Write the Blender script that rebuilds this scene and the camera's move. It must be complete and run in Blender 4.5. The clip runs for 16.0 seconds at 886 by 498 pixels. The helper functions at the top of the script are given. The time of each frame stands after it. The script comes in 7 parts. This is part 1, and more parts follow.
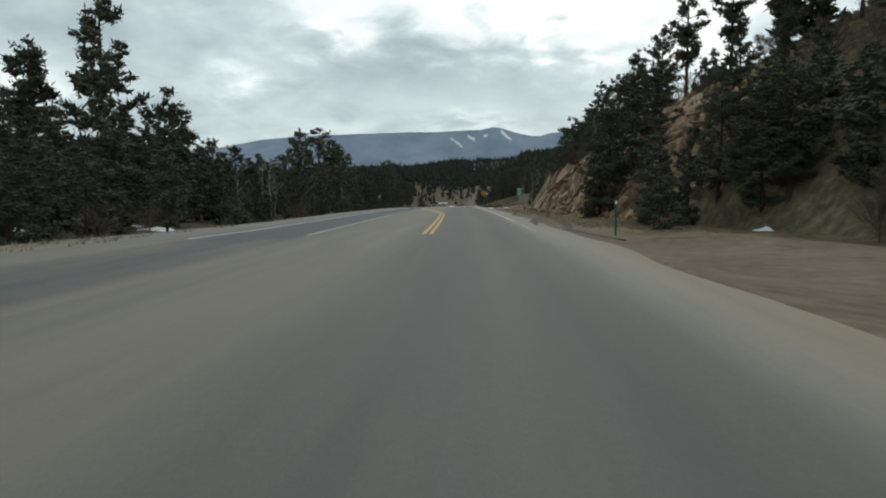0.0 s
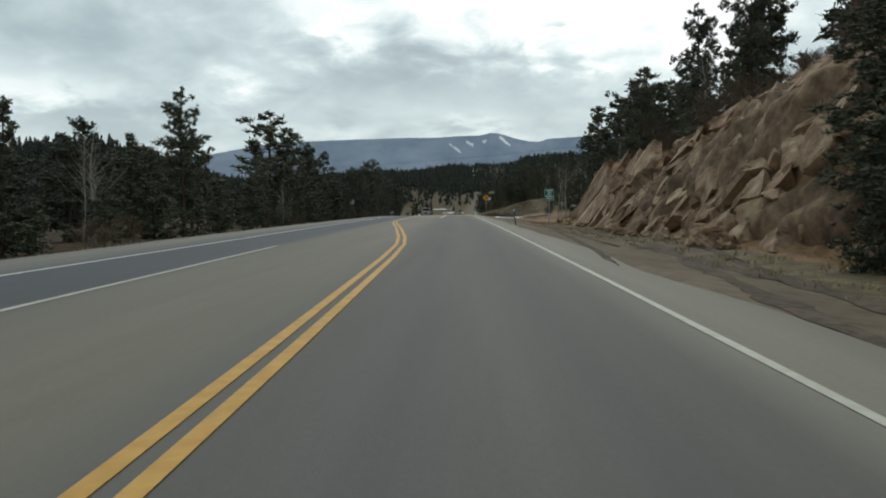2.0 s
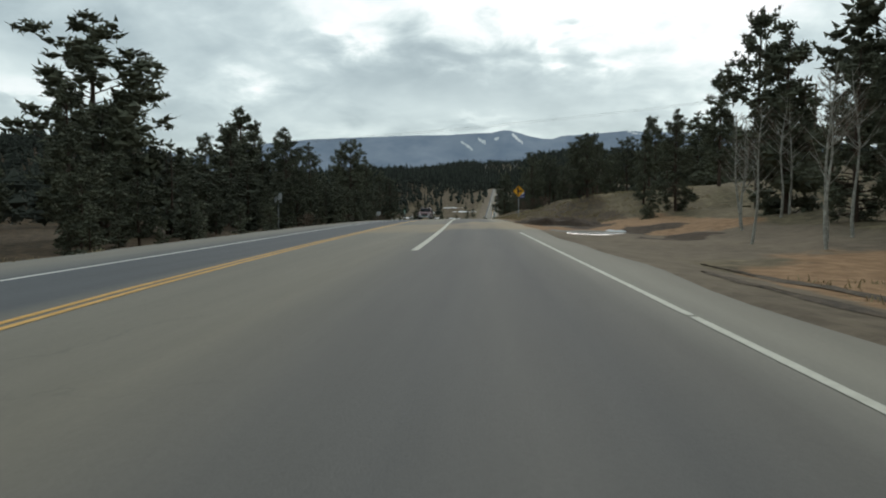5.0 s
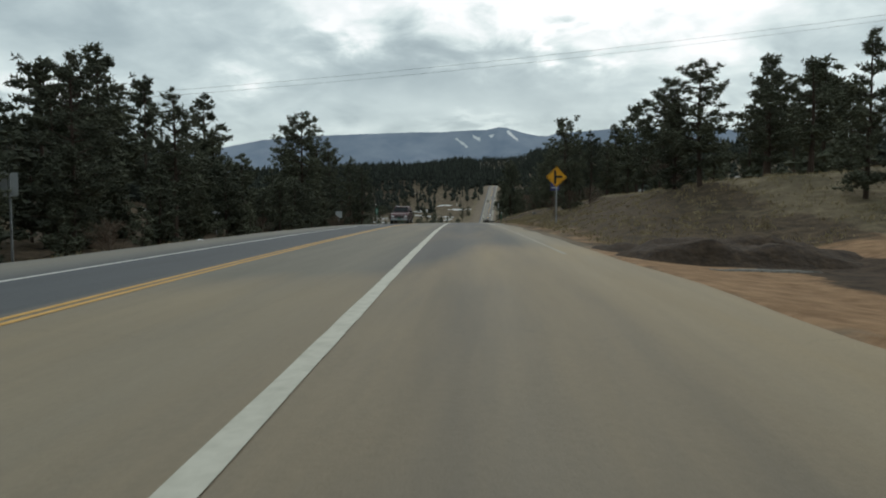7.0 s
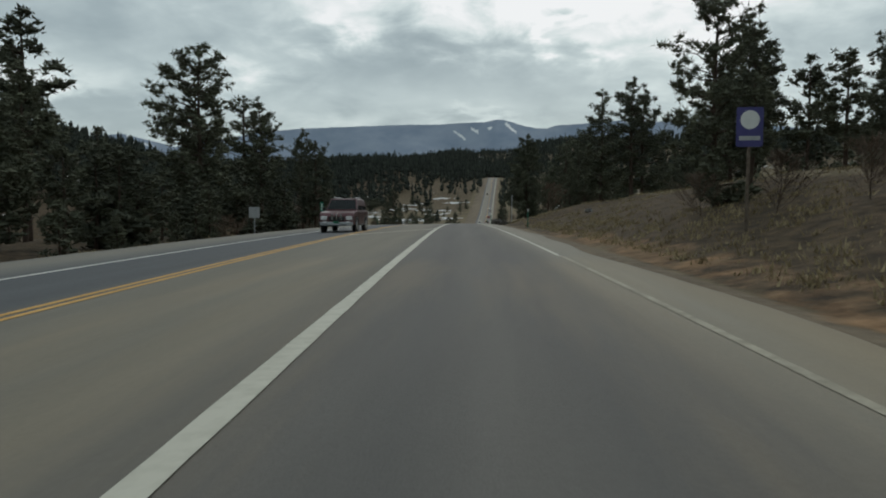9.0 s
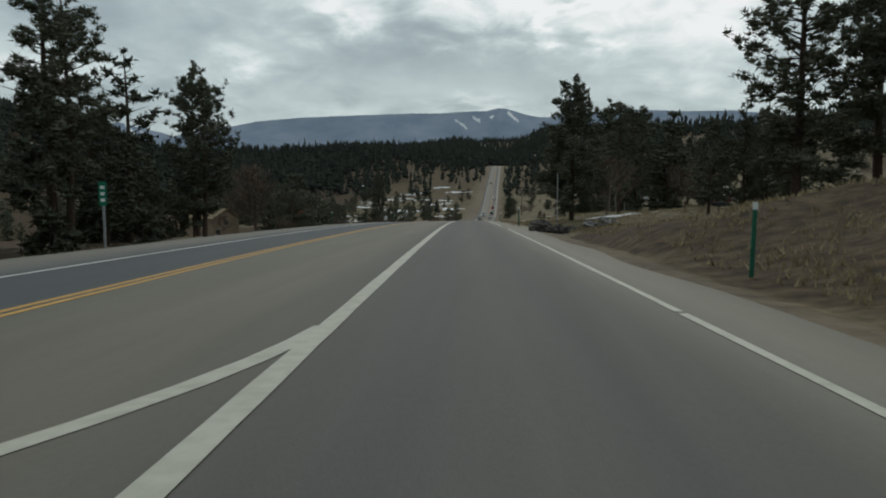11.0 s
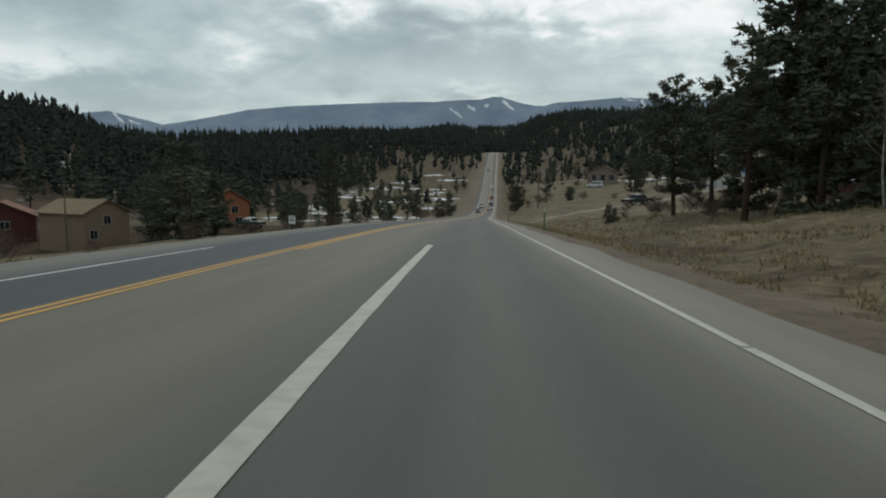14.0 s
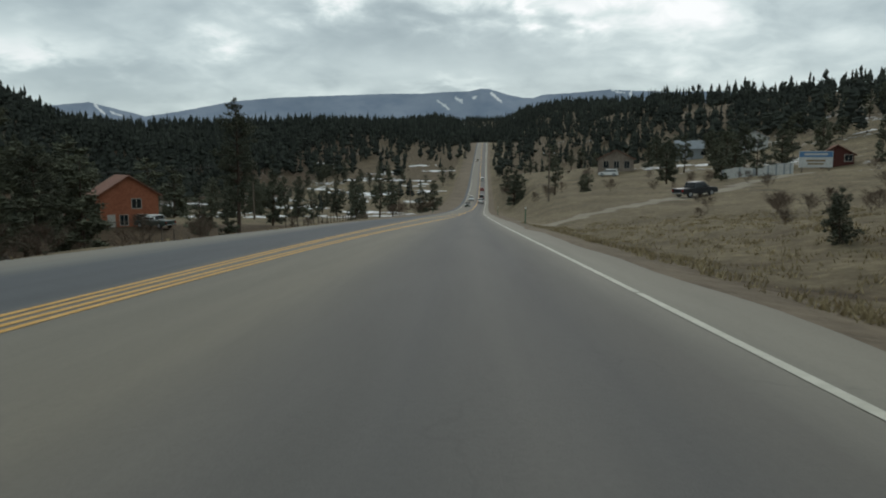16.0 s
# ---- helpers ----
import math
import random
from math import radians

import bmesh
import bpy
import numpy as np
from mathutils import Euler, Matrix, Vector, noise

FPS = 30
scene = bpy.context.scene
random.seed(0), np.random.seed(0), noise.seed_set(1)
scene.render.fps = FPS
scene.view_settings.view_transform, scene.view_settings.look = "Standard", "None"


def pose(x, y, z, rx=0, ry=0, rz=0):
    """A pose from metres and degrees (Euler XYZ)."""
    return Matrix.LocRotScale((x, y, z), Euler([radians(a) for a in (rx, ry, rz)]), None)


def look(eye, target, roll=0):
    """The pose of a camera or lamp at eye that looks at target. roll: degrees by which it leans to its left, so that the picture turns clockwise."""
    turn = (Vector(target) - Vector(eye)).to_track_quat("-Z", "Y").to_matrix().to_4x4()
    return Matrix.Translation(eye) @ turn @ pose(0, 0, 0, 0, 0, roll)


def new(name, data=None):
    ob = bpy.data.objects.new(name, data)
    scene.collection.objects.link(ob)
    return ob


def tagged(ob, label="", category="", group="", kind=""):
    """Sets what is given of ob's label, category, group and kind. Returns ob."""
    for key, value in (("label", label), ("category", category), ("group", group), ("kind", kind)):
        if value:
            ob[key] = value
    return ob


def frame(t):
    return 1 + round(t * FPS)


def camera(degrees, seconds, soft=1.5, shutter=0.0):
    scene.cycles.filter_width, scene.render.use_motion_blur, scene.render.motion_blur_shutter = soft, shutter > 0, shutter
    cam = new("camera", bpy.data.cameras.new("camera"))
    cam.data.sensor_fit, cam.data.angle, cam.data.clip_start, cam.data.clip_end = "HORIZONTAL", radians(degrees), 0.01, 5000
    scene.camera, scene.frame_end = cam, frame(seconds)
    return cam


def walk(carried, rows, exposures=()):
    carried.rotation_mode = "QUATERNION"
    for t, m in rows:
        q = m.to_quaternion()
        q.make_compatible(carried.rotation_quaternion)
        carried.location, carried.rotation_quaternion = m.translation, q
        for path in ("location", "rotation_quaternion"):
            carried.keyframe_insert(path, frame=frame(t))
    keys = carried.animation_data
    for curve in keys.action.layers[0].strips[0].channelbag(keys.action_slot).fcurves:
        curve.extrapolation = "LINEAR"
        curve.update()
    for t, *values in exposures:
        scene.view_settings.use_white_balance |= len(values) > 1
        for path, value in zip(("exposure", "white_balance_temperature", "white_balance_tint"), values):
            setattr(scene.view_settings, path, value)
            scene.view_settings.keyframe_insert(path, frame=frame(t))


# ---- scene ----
# ---- camera and its walk ----
cam = camera(64.0, 16.0, soft=2.0, shutter=0.06)
PATH = [  # seconds, x, y, z, yaw to the left, pitch
    (0.0, 0.00, 0.00, 0.00, 3.278, -3.950),
    (0.5, -0.15, 7.91, 0.03, 3.280, -3.745),
    (1.0, -0.33, 15.89, 0.05, 3.372, -3.677),
    (1.5, -0.48, 23.94, 0.08, 3.282, -3.474),
    (2.0, -0.71, 32.06, 0.12, 3.166, -3.474),
    (2.5, -1.00, 40.27, 0.15, 3.398, -3.381),
    (3.0, -1.35, 48.57, 0.18, 3.768, -3.334),
    (3.5, -1.67, 56.95, 0.21, 4.157, -3.535),
    (4.0, -2.01, 65.43, 0.20, 4.316, -3.534),
    (5.0, -2.70, 82.59, 0.16, 4.123, -3.617),
    (6.0, -3.37, 100.00, 0.13, 3.929, -3.701),
    (6.5, -3.79, 108.78, 0.10, 3.832, -3.742),
    (7.0, -4.12, 117.61, 0.08, 3.692, -3.81),
    (7.5, -4.44, 126.48, 0.03, 3.601, -3.90),
    (8.0, -4.70, 135.38, -0.03, 3.506, -4.039),
    (8.5, -5.05, 144.33, -0.11, 3.504, -4.175),
    (9.5, -5.77, 162.30, -0.33, 3.564, -4.583),
    (10.5, -6.51, 180.37, -0.68, 3.624, -4.989),
    (11.0, -6.88, 189.44, -0.89, 3.653, -5.191),
    (11.5, -7.25, 198.51, -1.12, 3.630, -5.237),
    (12.0, -7.60, 207.58, -1.37, 3.584, -5.395),
    (12.5, -7.93, 216.65, -1.65, 3.467, -5.486),
    (13.0, -8.24, 225.71, -1.96, 3.397, -5.642),
    (13.5, -8.52, 234.73, -2.29, 3.349, -5.756),
    (14.0, -8.78, 243.74, -2.65, 3.212, -6.002),
    (14.5, -9.01, 252.71, -3.03, 3.162, -6.160),
    (15.0, -9.25, 261.66, -3.43, 2.843, -6.22),
    (15.5, -9.41, 270.59, -3.84, 2.451, -6.342),
    (16.0, -9.58, 279.49, -4.28, 2.220, -6.567),
]
walk(cam, [(t, pose(x, y, z, 90 + pitch, 0, yaw)) for t, x, y, z, yaw, pitch in PATH],
     exposures=[(0, 0.15), (3.5, 0.18), (6.5, 0.12), (7, 0.05), (7.5, -0.03), (8, -0.07), (8.5, -0.13), (11, -0.2), (11.5, -0.19), (12.5, -0.12), (14, -0.12), (16, 0.0)])

# ---- world, sun ----
SUN_AZ, SUN_EL = 9.0, 38.0  # degrees; the sun stands ahead, a little to the right, behind cloud
CLOUDS = [(-3, 10.6, 10, 2.6, -0.15), (5, 17, 14, 4.2, 0.42), (16, 13, 7, 5, 0.13), (-12, 13.6, 2.6, 1.2, 0.16), (-19, 9.7, 2.6, 0.9, 0.17), (-35, 8.4, 6, 1.2, 0.12), (5.6, 12.4, 0.8, 1.8, 0.16), (9.2, 11.2, 1.6, 1.0, 0.15), (-27, 14, 9, 3, -0.04), (-31, 6.6, 7, 1.3, -0.07), (0, 6.6, 3, 0.7, 0.10), (5, 30, 30, 14, 0.20)]


def sky():
    world = bpy.data.worlds.new("overcast_sky")
    world.use_nodes = True
    scene.world = world
    t = world.node_tree
    t.nodes.clear()
    link = t.links.new
    co = t.nodes.new("ShaderNodeTexCoord")
    sep = t.nodes.new("ShaderNodeSeparateXYZ")
    link(co.outputs["Generated"], sep.inputs[0])

    def m(op, a, b=None, c=None, clamp=False):
        n = t.nodes.new("ShaderNodeMath")
        n.operation, n.use_clamp = op, clamp
        for i, v in enumerate((a, b, c)):
            if v is None:
                continue
            if isinstance(v, (int, float)):
                n.inputs[i].default_value = v
            else:
                link(v, n.inputs[i])
        return n.outputs[0]

    up = m("MAXIMUM", sep.outputs[2], 0.0)
    den = m("ADD", up, 0.30)
    cx, cy = m("DIVIDE", sep.outputs[0], den), m("DIVIDE", sep.outputs[1], den)
    flat = t.nodes.new("ShaderNodeCombineXYZ")
    link(cx, flat.inputs[0])
    link(cy, flat.inputs[1])

    def fbm(scale, detail, rough, offset, distort=0.0):
        mp = t.nodes.new("ShaderNodeMapping")
        mp.inputs["Location"].default_value = offset
        link(flat.outputs[0], mp.inputs[0])
        n = t.nodes.new("ShaderNodeTexNoise")
        n.inputs["Scale"].default_value = scale
        n.inputs["Detail"].default_value = detail
        n.inputs["Roughness"].default_value = rough
        n.inputs["Distortion"].default_value = distort
        link(mp.outputs[0], n.inputs["Vector"])
        return n.outputs[0]

    big, small, other = fbm(2.1, 4.0, 0.5, (3.1, 1.7, 0.0), 0.2), fbm(6.5, 7.0, 0.55, (0.4, 5.2, 0.0), 0.3), fbm(4.2, 5.0, 0.55, (7.4, 2.2, 0.0), 0.3)
    mix = m("ADD", m("MULTIPLY", big, 0.55), m("MULTIPLY", small, 0.45))
    # bearing and height of the view, ragged by the noise
    az = m("ADD", m("MULTIPLY", m("ARCTAN2", sep.outputs[0], sep.outputs[1]), 57.3), m("MULTIPLY", m("SUBTRACT", other, 0.5), 16.0))
    el = m("ADD", m("MULTIPLY", m("ARCSINE", up), 57.3), m("MULTIPLY", m("SUBTRACT", small, 0.5), 7.0))
    dens = m("ADD", m("MULTIPLY", m("SUBTRACT", mix, 0.5), 0.75), 0.50)
    # banks of cloud and thin bright places: bearing, height, half widths, density
    for a0, e0, wa, we, k in CLOUDS:
        p = m("DIVIDE", m("SUBTRACT", az, a0), wa)
        q = m("DIVIDE", m("SUBTRACT", el, e0), we)
        g = m("POWER", 2.718, m("MULTIPLY", m("ADD", m("MULTIPLY", p, p), m("MULTIPLY", q, q)), -1.0))
        dens = m("ADD", dens, m("MULTIPLY", g, k))
    ramp = t.nodes.new("ShaderNodeValToRGB")
    link(dens, ramp.inputs[0])
    e = ramp.color_ramp.elements
    e[0].position, e[0].color = 0.30, (0.285, 0.36, 0.385, 1)
    e[1].position, e[1].color = 0.76, (0.98, 1.0, 1.0, 1)
    for pos, col in ((0.42, (0.385, 0.47, 0.49, 1)), (0.52, (0.515, 0.61, 0.62, 1)), (0.62, (0.685, 0.78, 0.775, 1))):
        k = e.new(pos)
        k.color = col
    # paler towards the skyline
    low = m("MULTIPLY", m("POWER", m("SUBTRACT", 1.0, up, clamp=True), 12.0), 0.30)
    pale = t.nodes.new("ShaderNodeMix")
    pale.data_type = "RGBA"
    link(low, pale.inputs[0])
    link(ramp.outputs[0], pale.inputs[6])
    pale.inputs[7].default_value = (0.585, 0.675, 0.69, 1)
    clear = t.nodes.new("ShaderNodeTexSky")
    clear.sky_type, clear.sun_disc = "NISHITA", False
    clear.sun_elevation, clear.sun_rotation = radians(SUN_EL), radians(SUN_AZ)
    dim = t.nodes.new("ShaderNodeMix")
    dim.data_type, dim.blend_type = "RGBA", "MULTIPLY"
    dim.inputs[0].default_value = 1.0
    link(clear.outputs[0], dim.inputs[6])
    dim.inputs[7].default_value = (0.1, 0.1, 0.1, 1)
    both = t.nodes.new("ShaderNodeMix")
    both.data_type = "RGBA"
    both.inputs[0].default_value = 0.92
    link(dim.outputs[2], both.inputs[6])
    link(pale.outputs[2], both.inputs[7])
    bg = t.nodes.new("ShaderNodeBackground")
    bg.inputs[1].default_value = 1.0
    link(both.outputs[2], bg.inputs[0])
    out = t.nodes.new("ShaderNodeOutputWorld")
    link(bg.outputs[0], out.inputs[0])


sky()
sun = new("sun", bpy.data.lights.new("sun", "SUN"))
sun.data.energy, sun.data.angle, sun.data.color = 0.7, radians(14), (1.0, 0.95, 0.88)
sun.matrix_world = look((0, 0, 60), (-math.sin(radians(SUN_AZ)) * 50, -math.cos(radians(SUN_AZ)) * 50, 60 - 50 * math.tan(radians(SUN_EL))))

# ---- materials ----


def material(name, colors, scale=4.0, rough=0.85, bump=0.25, bump_scale=None, detail=8.0, second=None, metallic=0.0, island=0.0, spec=0.3, random=0.0, coord="Object"):
    """A surface with noise at two scales: colors is a list of (position, rgb); second is (scale, strength) of the wide mottling."""
    mat = bpy.data.materials.new(name)
    mat.use_nodes = True
    t = mat.node_tree
    link = t.links.new
    b = t.nodes["Principled BSDF"]
    b.inputs["Roughness"].default_value = rough
    b.inputs["Metallic"].default_value = metallic
    b.inputs["Specular IOR Level"].default_value = spec
    co = t.nodes.new("ShaderNodeTexCoord")
    src = co.outputs[coord]
    if coord == "World":
        src = None
    n = t.nodes.new("ShaderNodeTexNoise")
    n.inputs["Scale"].default_value, n.inputs["Detail"].default_value = scale, detail
    n.inputs["Roughness"].default_value = 0.6
    link(src, n.inputs["Vector"])
    value = n.outputs[0]
    if second:
        w = t.nodes.new("ShaderNodeTexNoise")
        w.inputs["Scale"].default_value, w.inputs["Detail"].default_value = second[0], 4.0
        link(src, w.inputs["Vector"])
        mm = t.nodes.new("ShaderNodeMath")
        mm.operation = "MULTIPLY_ADD"
        link(w.outputs[0], mm.inputs[0])
        mm.inputs[1].default_value = second[1]
        ms = t.nodes.new("ShaderNodeMath")
        ms.operation = "SUBTRACT"
        link(value, ms.inputs[0])
        ms.inputs[1].default_value = second[1] * 0.5
        link(ms.outputs[0], mm.inputs[2])
        value = mm.outputs[0]
    for amount, kind, slot in ((island, "ShaderNodeNewGeometry", "Random Per Island"), (random, "ShaderNodeObjectInfo", "Random")):
        if amount:
            g = t.nodes.new(kind)
            mm = t.nodes.new("ShaderNodeMath")
            mm.operation = "MULTIPLY_ADD"
            link(g.outputs[slot], mm.inputs[0])
            mm.inputs[1].default_value = amount
            ms = t.nodes.new("ShaderNodeMath")
            ms.operation = "SUBTRACT"
            link(value, ms.inputs[0])
            ms.inputs[1].default_value = amount * 0.5
            link(ms.outputs[0], mm.inputs[2])
            value = mm.outputs[0]
    ramp = t.nodes.new("ShaderNodeValToRGB")
    el = ramp.color_ramp.elements
    el[0].position, el[0].color = colors[0][0], (*colors[0][1], 1)
    el[1].position, el[1].color = colors[-1][0], (*colors[-1][1], 1)
    for pos, col in colors[1:-1]:
        el.new(pos).color = (*col, 1)
    link(value, ramp.inputs[0])
    link(ramp.outputs[0], b.inputs["Base Color"])
    if bump:
        bn = t.nodes.new("ShaderNodeBump")
        bn.inputs["Strength"].default_value = bump
        bn.inputs["Distance"].default_value = 0.05
        src2 = n.outputs[0]
        if bump_scale:
            n2 = t.nodes.new("ShaderNodeTexNoise")
            n2.inputs["Scale"].default_value, n2.inputs["Detail"].default_value = bump_scale, 6.0
            link(src, n2.inputs["Vector"])
            src2 = n2.outputs[0]
        link(src2, bn.inputs["Height"])
        link(bn.outputs[0], b.inputs["Normal"])
    return mat


def tones(a, b, c=None, lo=0.32, hi=0.68):
    return [(lo, a), (hi, b)] if c is None else [(lo, a), (0.5, b), (hi, c)]


M = {}
M["bark"] = material("pine_bark", tones((0.035, 0.024, 0.018), (0.09, 0.06, 0.045)), 9, 0.95, 0.6)
# darker than the near needles: the crowns' own shade is in this colour
M["shaded_far_needles"] = material("shaded_far_pine_needles", tones((0.034, 0.038, 0.033), (0.062, 0.068, 0.056)), 0.2, 0.95, 0, island=0.35, spec=0.04)
M["needles"] = material("pine_needles", tones((0.064, 0.068, 0.050), (0.122, 0.126, 0.086)), 0.6, 0.85, 0, second=(0.15, 0.3), island=0.22, random=0.25, spec=0.08)
M["aspen_bark"] = material("aspen_bark", tones((0.16, 0.15, 0.13), (0.42, 0.40, 0.35)), 5, 0.9, 0.3)
M["twig"] = material("bare_twigs", tones((0.06, 0.042, 0.032), (0.16, 0.115, 0.085)), 4, 0.95, 0.2, random=0.3)
M["grass"] = material("dry_grass_blades", tones((0.20, 0.152, 0.085), (0.40, 0.32, 0.185)), 1.5, 0.9, 0, island=0.4)
M["white_paint"] = material("worn_white_paint", tones((0.40, 0.385, 0.32), (0.52, 0.50, 0.425), None, 0.25, 0.6), 6, 0.7, 0, second=(1.2, 0.3))
M["dusty_paint"] = material("dusty_line_paint", tones((0.24, 0.215, 0.165), (0.38, 0.345, 0.27)), 5, 0.8, 0, second=(1.0, 0.5))
M["bright_paint"] = material("white_line_paint", tones((0.60, 0.59, 0.55), (0.74, 0.73, 0.69)), 6, 0.7, 0, second=(1.2, 0.3))
M["yellow_paint"] = material("worn_yellow_paint", tones((0.50, 0.27, 0.06), (0.62, 0.36, 0.10)), 5, 0.7, 0.15, second=(0.6, 0.3))
M["snow"] = material("old_snow", tones((0.55, 0.56, 0.58), (0.82, 0.83, 0.84)), 2, 0.7, 0.5)
M["rock"] = material("red_granite", tones((0.150, 0.092, 0.058), (0.300, 0.198, 0.128), (0.46, 0.345, 0.245), 0.30, 0.70), 1.8, 0.92, 1.0, bump_scale=4.0, second=(0.22, 0.7), random=0.22)


def add_joints(mat):
    """Dark hairline joints and streaks that run with the slant of the slabs."""
    t = mat.node_tree
    link = t.links.new
    b = t.nodes["Principled BSDF"]
    co = t.nodes.new("ShaderNodeTexCoord")
    turn = t.nodes.new("ShaderNodeMapping")
    turn.inputs["Rotation"].default_value = (math.radians(-48), 0, 0)
    stretch = t.nodes.new("ShaderNodeMapping")
    stretch.inputs["Scale"].default_value = (1.3, 2.6, 1.0)
    link(co.outputs["Object"], turn.inputs["Vector"])
    link(turn.outputs[0], stretch.inputs["Vector"])
    n = t.nodes.new("ShaderNodeTexNoise")
    n.inputs["Scale"].default_value, n.inputs["Detail"].default_value, n.inputs["Roughness"].default_value = 1.3, 7, 0.65
    link(stretch.outputs[0], n.inputs["Vector"])
    ramp = t.nodes.new("ShaderNodeValToRGB")
    el = ramp.color_ramp.elements
    el[0].position, el[0].color = 0.34, (0.35, 0.30, 0.28, 1)
    el[1].position, el[1].color = 0.43, (1, 1, 1, 1)
    el.new(0.72).color = (1.25, 1.2, 1.15, 1)
    link(n.outputs[0], ramp.inputs[0])
    mix = t.nodes.new("ShaderNodeMix")
    mix.data_type, mix.blend_type = "RGBA", "MULTIPLY"
    mix.inputs[0].default_value = 1.0
    old = b.inputs["Base Color"].links[0].from_socket
    link(old, mix.inputs[6])
    link(ramp.outputs[0], mix.inputs[7])
    link(mix.outputs[2], b.inputs["Base Color"])
    bump = t.nodes.new("ShaderNodeBump")
    bump.inputs["Strength"].default_value, bump.inputs["Distance"].default_value = 0.9, 0.12
    link(n.outputs[0], bump.inputs["Height"])
    link(b.inputs["Normal"].links[0].from_socket, bump.inputs["Normal"])
    link(bump.outputs[0], b.inputs["Normal"])


add_joints(M["rock"])
M["soil"] = material("red_soil", tones((0.085, 0.056, 0.036), (0.165, 0.108, 0.068), (0.28, 0.185, 0.115), 0.34, 0.68), 2.2, 0.95, 1.0, bump_scale=2.6, second=(0.35, 0.75))
M["boulder"] = material("grey_boulder", tones((0.030, 0.027, 0.024), (0.155, 0.135, 0.118)), 3, 0.92, 0.9, bump_scale=7.0, second=(0.8, 0.4))
M["pale_boulder"] = material("pale_boulder", tones((0.05, 0.045, 0.04), (0.34, 0.32, 0.30)), 3, 0.92, 0.9, bump_scale=7.0, second=(0.8, 0.4))
M["steel"] = material("galvanised_steel", tones((0.30, 0.31, 0.32), (0.42, 0.43, 0.44)), 6, 0.5, 0.1, metallic=0.7)
M["sign_back"] = material("bare_aluminium", tones((0.38, 0.39, 0.40), (0.50, 0.51, 0.52)), 3, 0.5, 0.05, metallic=0.5)
M["sign_green"] = material("green_sign_sheeting", tones((0.0, 0.13, 0.075), (0.005, 0.17, 0.10)), 2, 0.55, 0)
M["sign_yellow"] = material("yellow_sign_sheeting", tones((0.70, 0.31, 0.01), (0.80, 0.38, 0.02)), 2, 0.55, 0)
M["sign_black"] = material("black_sign_sheeting", tones((0.012, 0.012, 0.012), (0.03, 0.03, 0.03)), 2, 0.6, 0)
M["sign_white"] = material("white_sign_sheeting", tones((0.62, 0.63, 0.62), (0.74, 0.75, 0.74)), 2, 0.55, 0)
M["sign_blue"] = material("blue_sign_sheeting", tones((0.05, 0.05, 0.16), (0.08, 0.075, 0.22)), 2, 0.55, 0)
M["post_green"] = material("green_post_paint", tones((0.01, 0.10, 0.06), (0.03, 0.16, 0.10)), 4, 0.6, 0.1)
M["wood"] = material("weathered_wood", tones((0.08, 0.06, 0.045), (0.20, 0.16, 0.125)), 6, 0.9, 0.4)
M["tyre"] = material("tyre_rubber", tones((0.012, 0.012, 0.012), (0.03, 0.03, 0.03)), 8, 0.85, 0.1)
M["glass_dark"] = material("tinted_glass", tones((0.012, 0.015, 0.018), (0.02, 0.024, 0.028)), 2, 0.08, 0, spec=0.6)
M["chrome"] = material("chrome_trim", tones((0.5, 0.5, 0.5), (0.6, 0.6, 0.6)), 3, 0.2, 0, metallic=1.0)

# ---- the lie of the land ----


def spline(table):
    xs, ys = np.array([p[0] for p in table], float), np.array([p[1] for p in table], float)
    ms = np.gradient(ys, xs)

    def f(v):
        v = np.clip(np.asarray(v, float), xs[0], xs[-1])
        j = np.clip(np.searchsorted(xs, v, side="right") - 1, 0, len(xs) - 2)
        d = xs[j + 1] - xs[j]
        w = (v - xs[j]) / d
        return (1 + 2 * w) * (1 - w) ** 2 * ys[j] + w * (1 - w) ** 2 * d * ms[j] + w * w * (3 - 2 * w) * ys[j + 1] + w * w * (w - 1) * d * ms[j + 1]

    return f


def step(a, b, v):
    w = np.clip((np.asarray(v, float) - a) / (b - a), 0, 1)
    return w * w * (3 - 2 * w)


def band(a, b, soft, v):
    return step(a - soft, a + soft, v) * (1 - step(b - soft, b + soft, v))


# the driven line and the height of the road, both along y
line_x = spline([(-400, 7), (-60, 1.0), (0, 0), (32, -0.78), (65, -2.01), (100, -3.37), (135, -4.70), (171, -6.14), (207, -7.60), (243, -8.78), (279, -9.58), (330, -10.1), (380, -9.9), (450, -8.7), (563, -5.9), (710, -3.0), (906, 1.8), (1300, 12), (2600, 40)])
road_z = spline([(-400, -2.4), (-60, -1.36), (0, -1.19), (32, -1.07), (65, -0.99), (100, -1.06), (135, -1.22), (171, -1.68), (207, -2.56), (243, -3.84), (279, -5.47), (330, -8.2), (380, -11.0), (430, -13.7), (480, -15.9), (520, -16.8), (560, -16.5), (621, -13.4), (710, -5.5), (800, 4.5), (906, 16.1), (940, 18.6), (985, 19.4), (1050, 22), (1300, 36), (1800, 72), (2200, 118), (2600, 105)])


def lump(x, y, size, seed):
    """Smooth irregular waves of about that size, between -1 and 1."""
    r = np.random.RandomState(seed)
    out = 0.0
    for k in range(5):
        a, ph = r.uniform(0, 6.28), r.uniform(0, 6.28)
        s = 6.28 / (size * r.uniform(0.7, 1.6))
        out = out + np.sin((x * math.cos(a) + y * math.sin(a)) * s + ph)
    return out / 3.0


def widening(y):
    """How much further the pavement reaches to the left at the first crossing."""
    return 3.2 * (1 - step(12, 44, y))


def cross_fall(u):
    return -0.022 * np.clip(-u - 1.2, 0, 12)


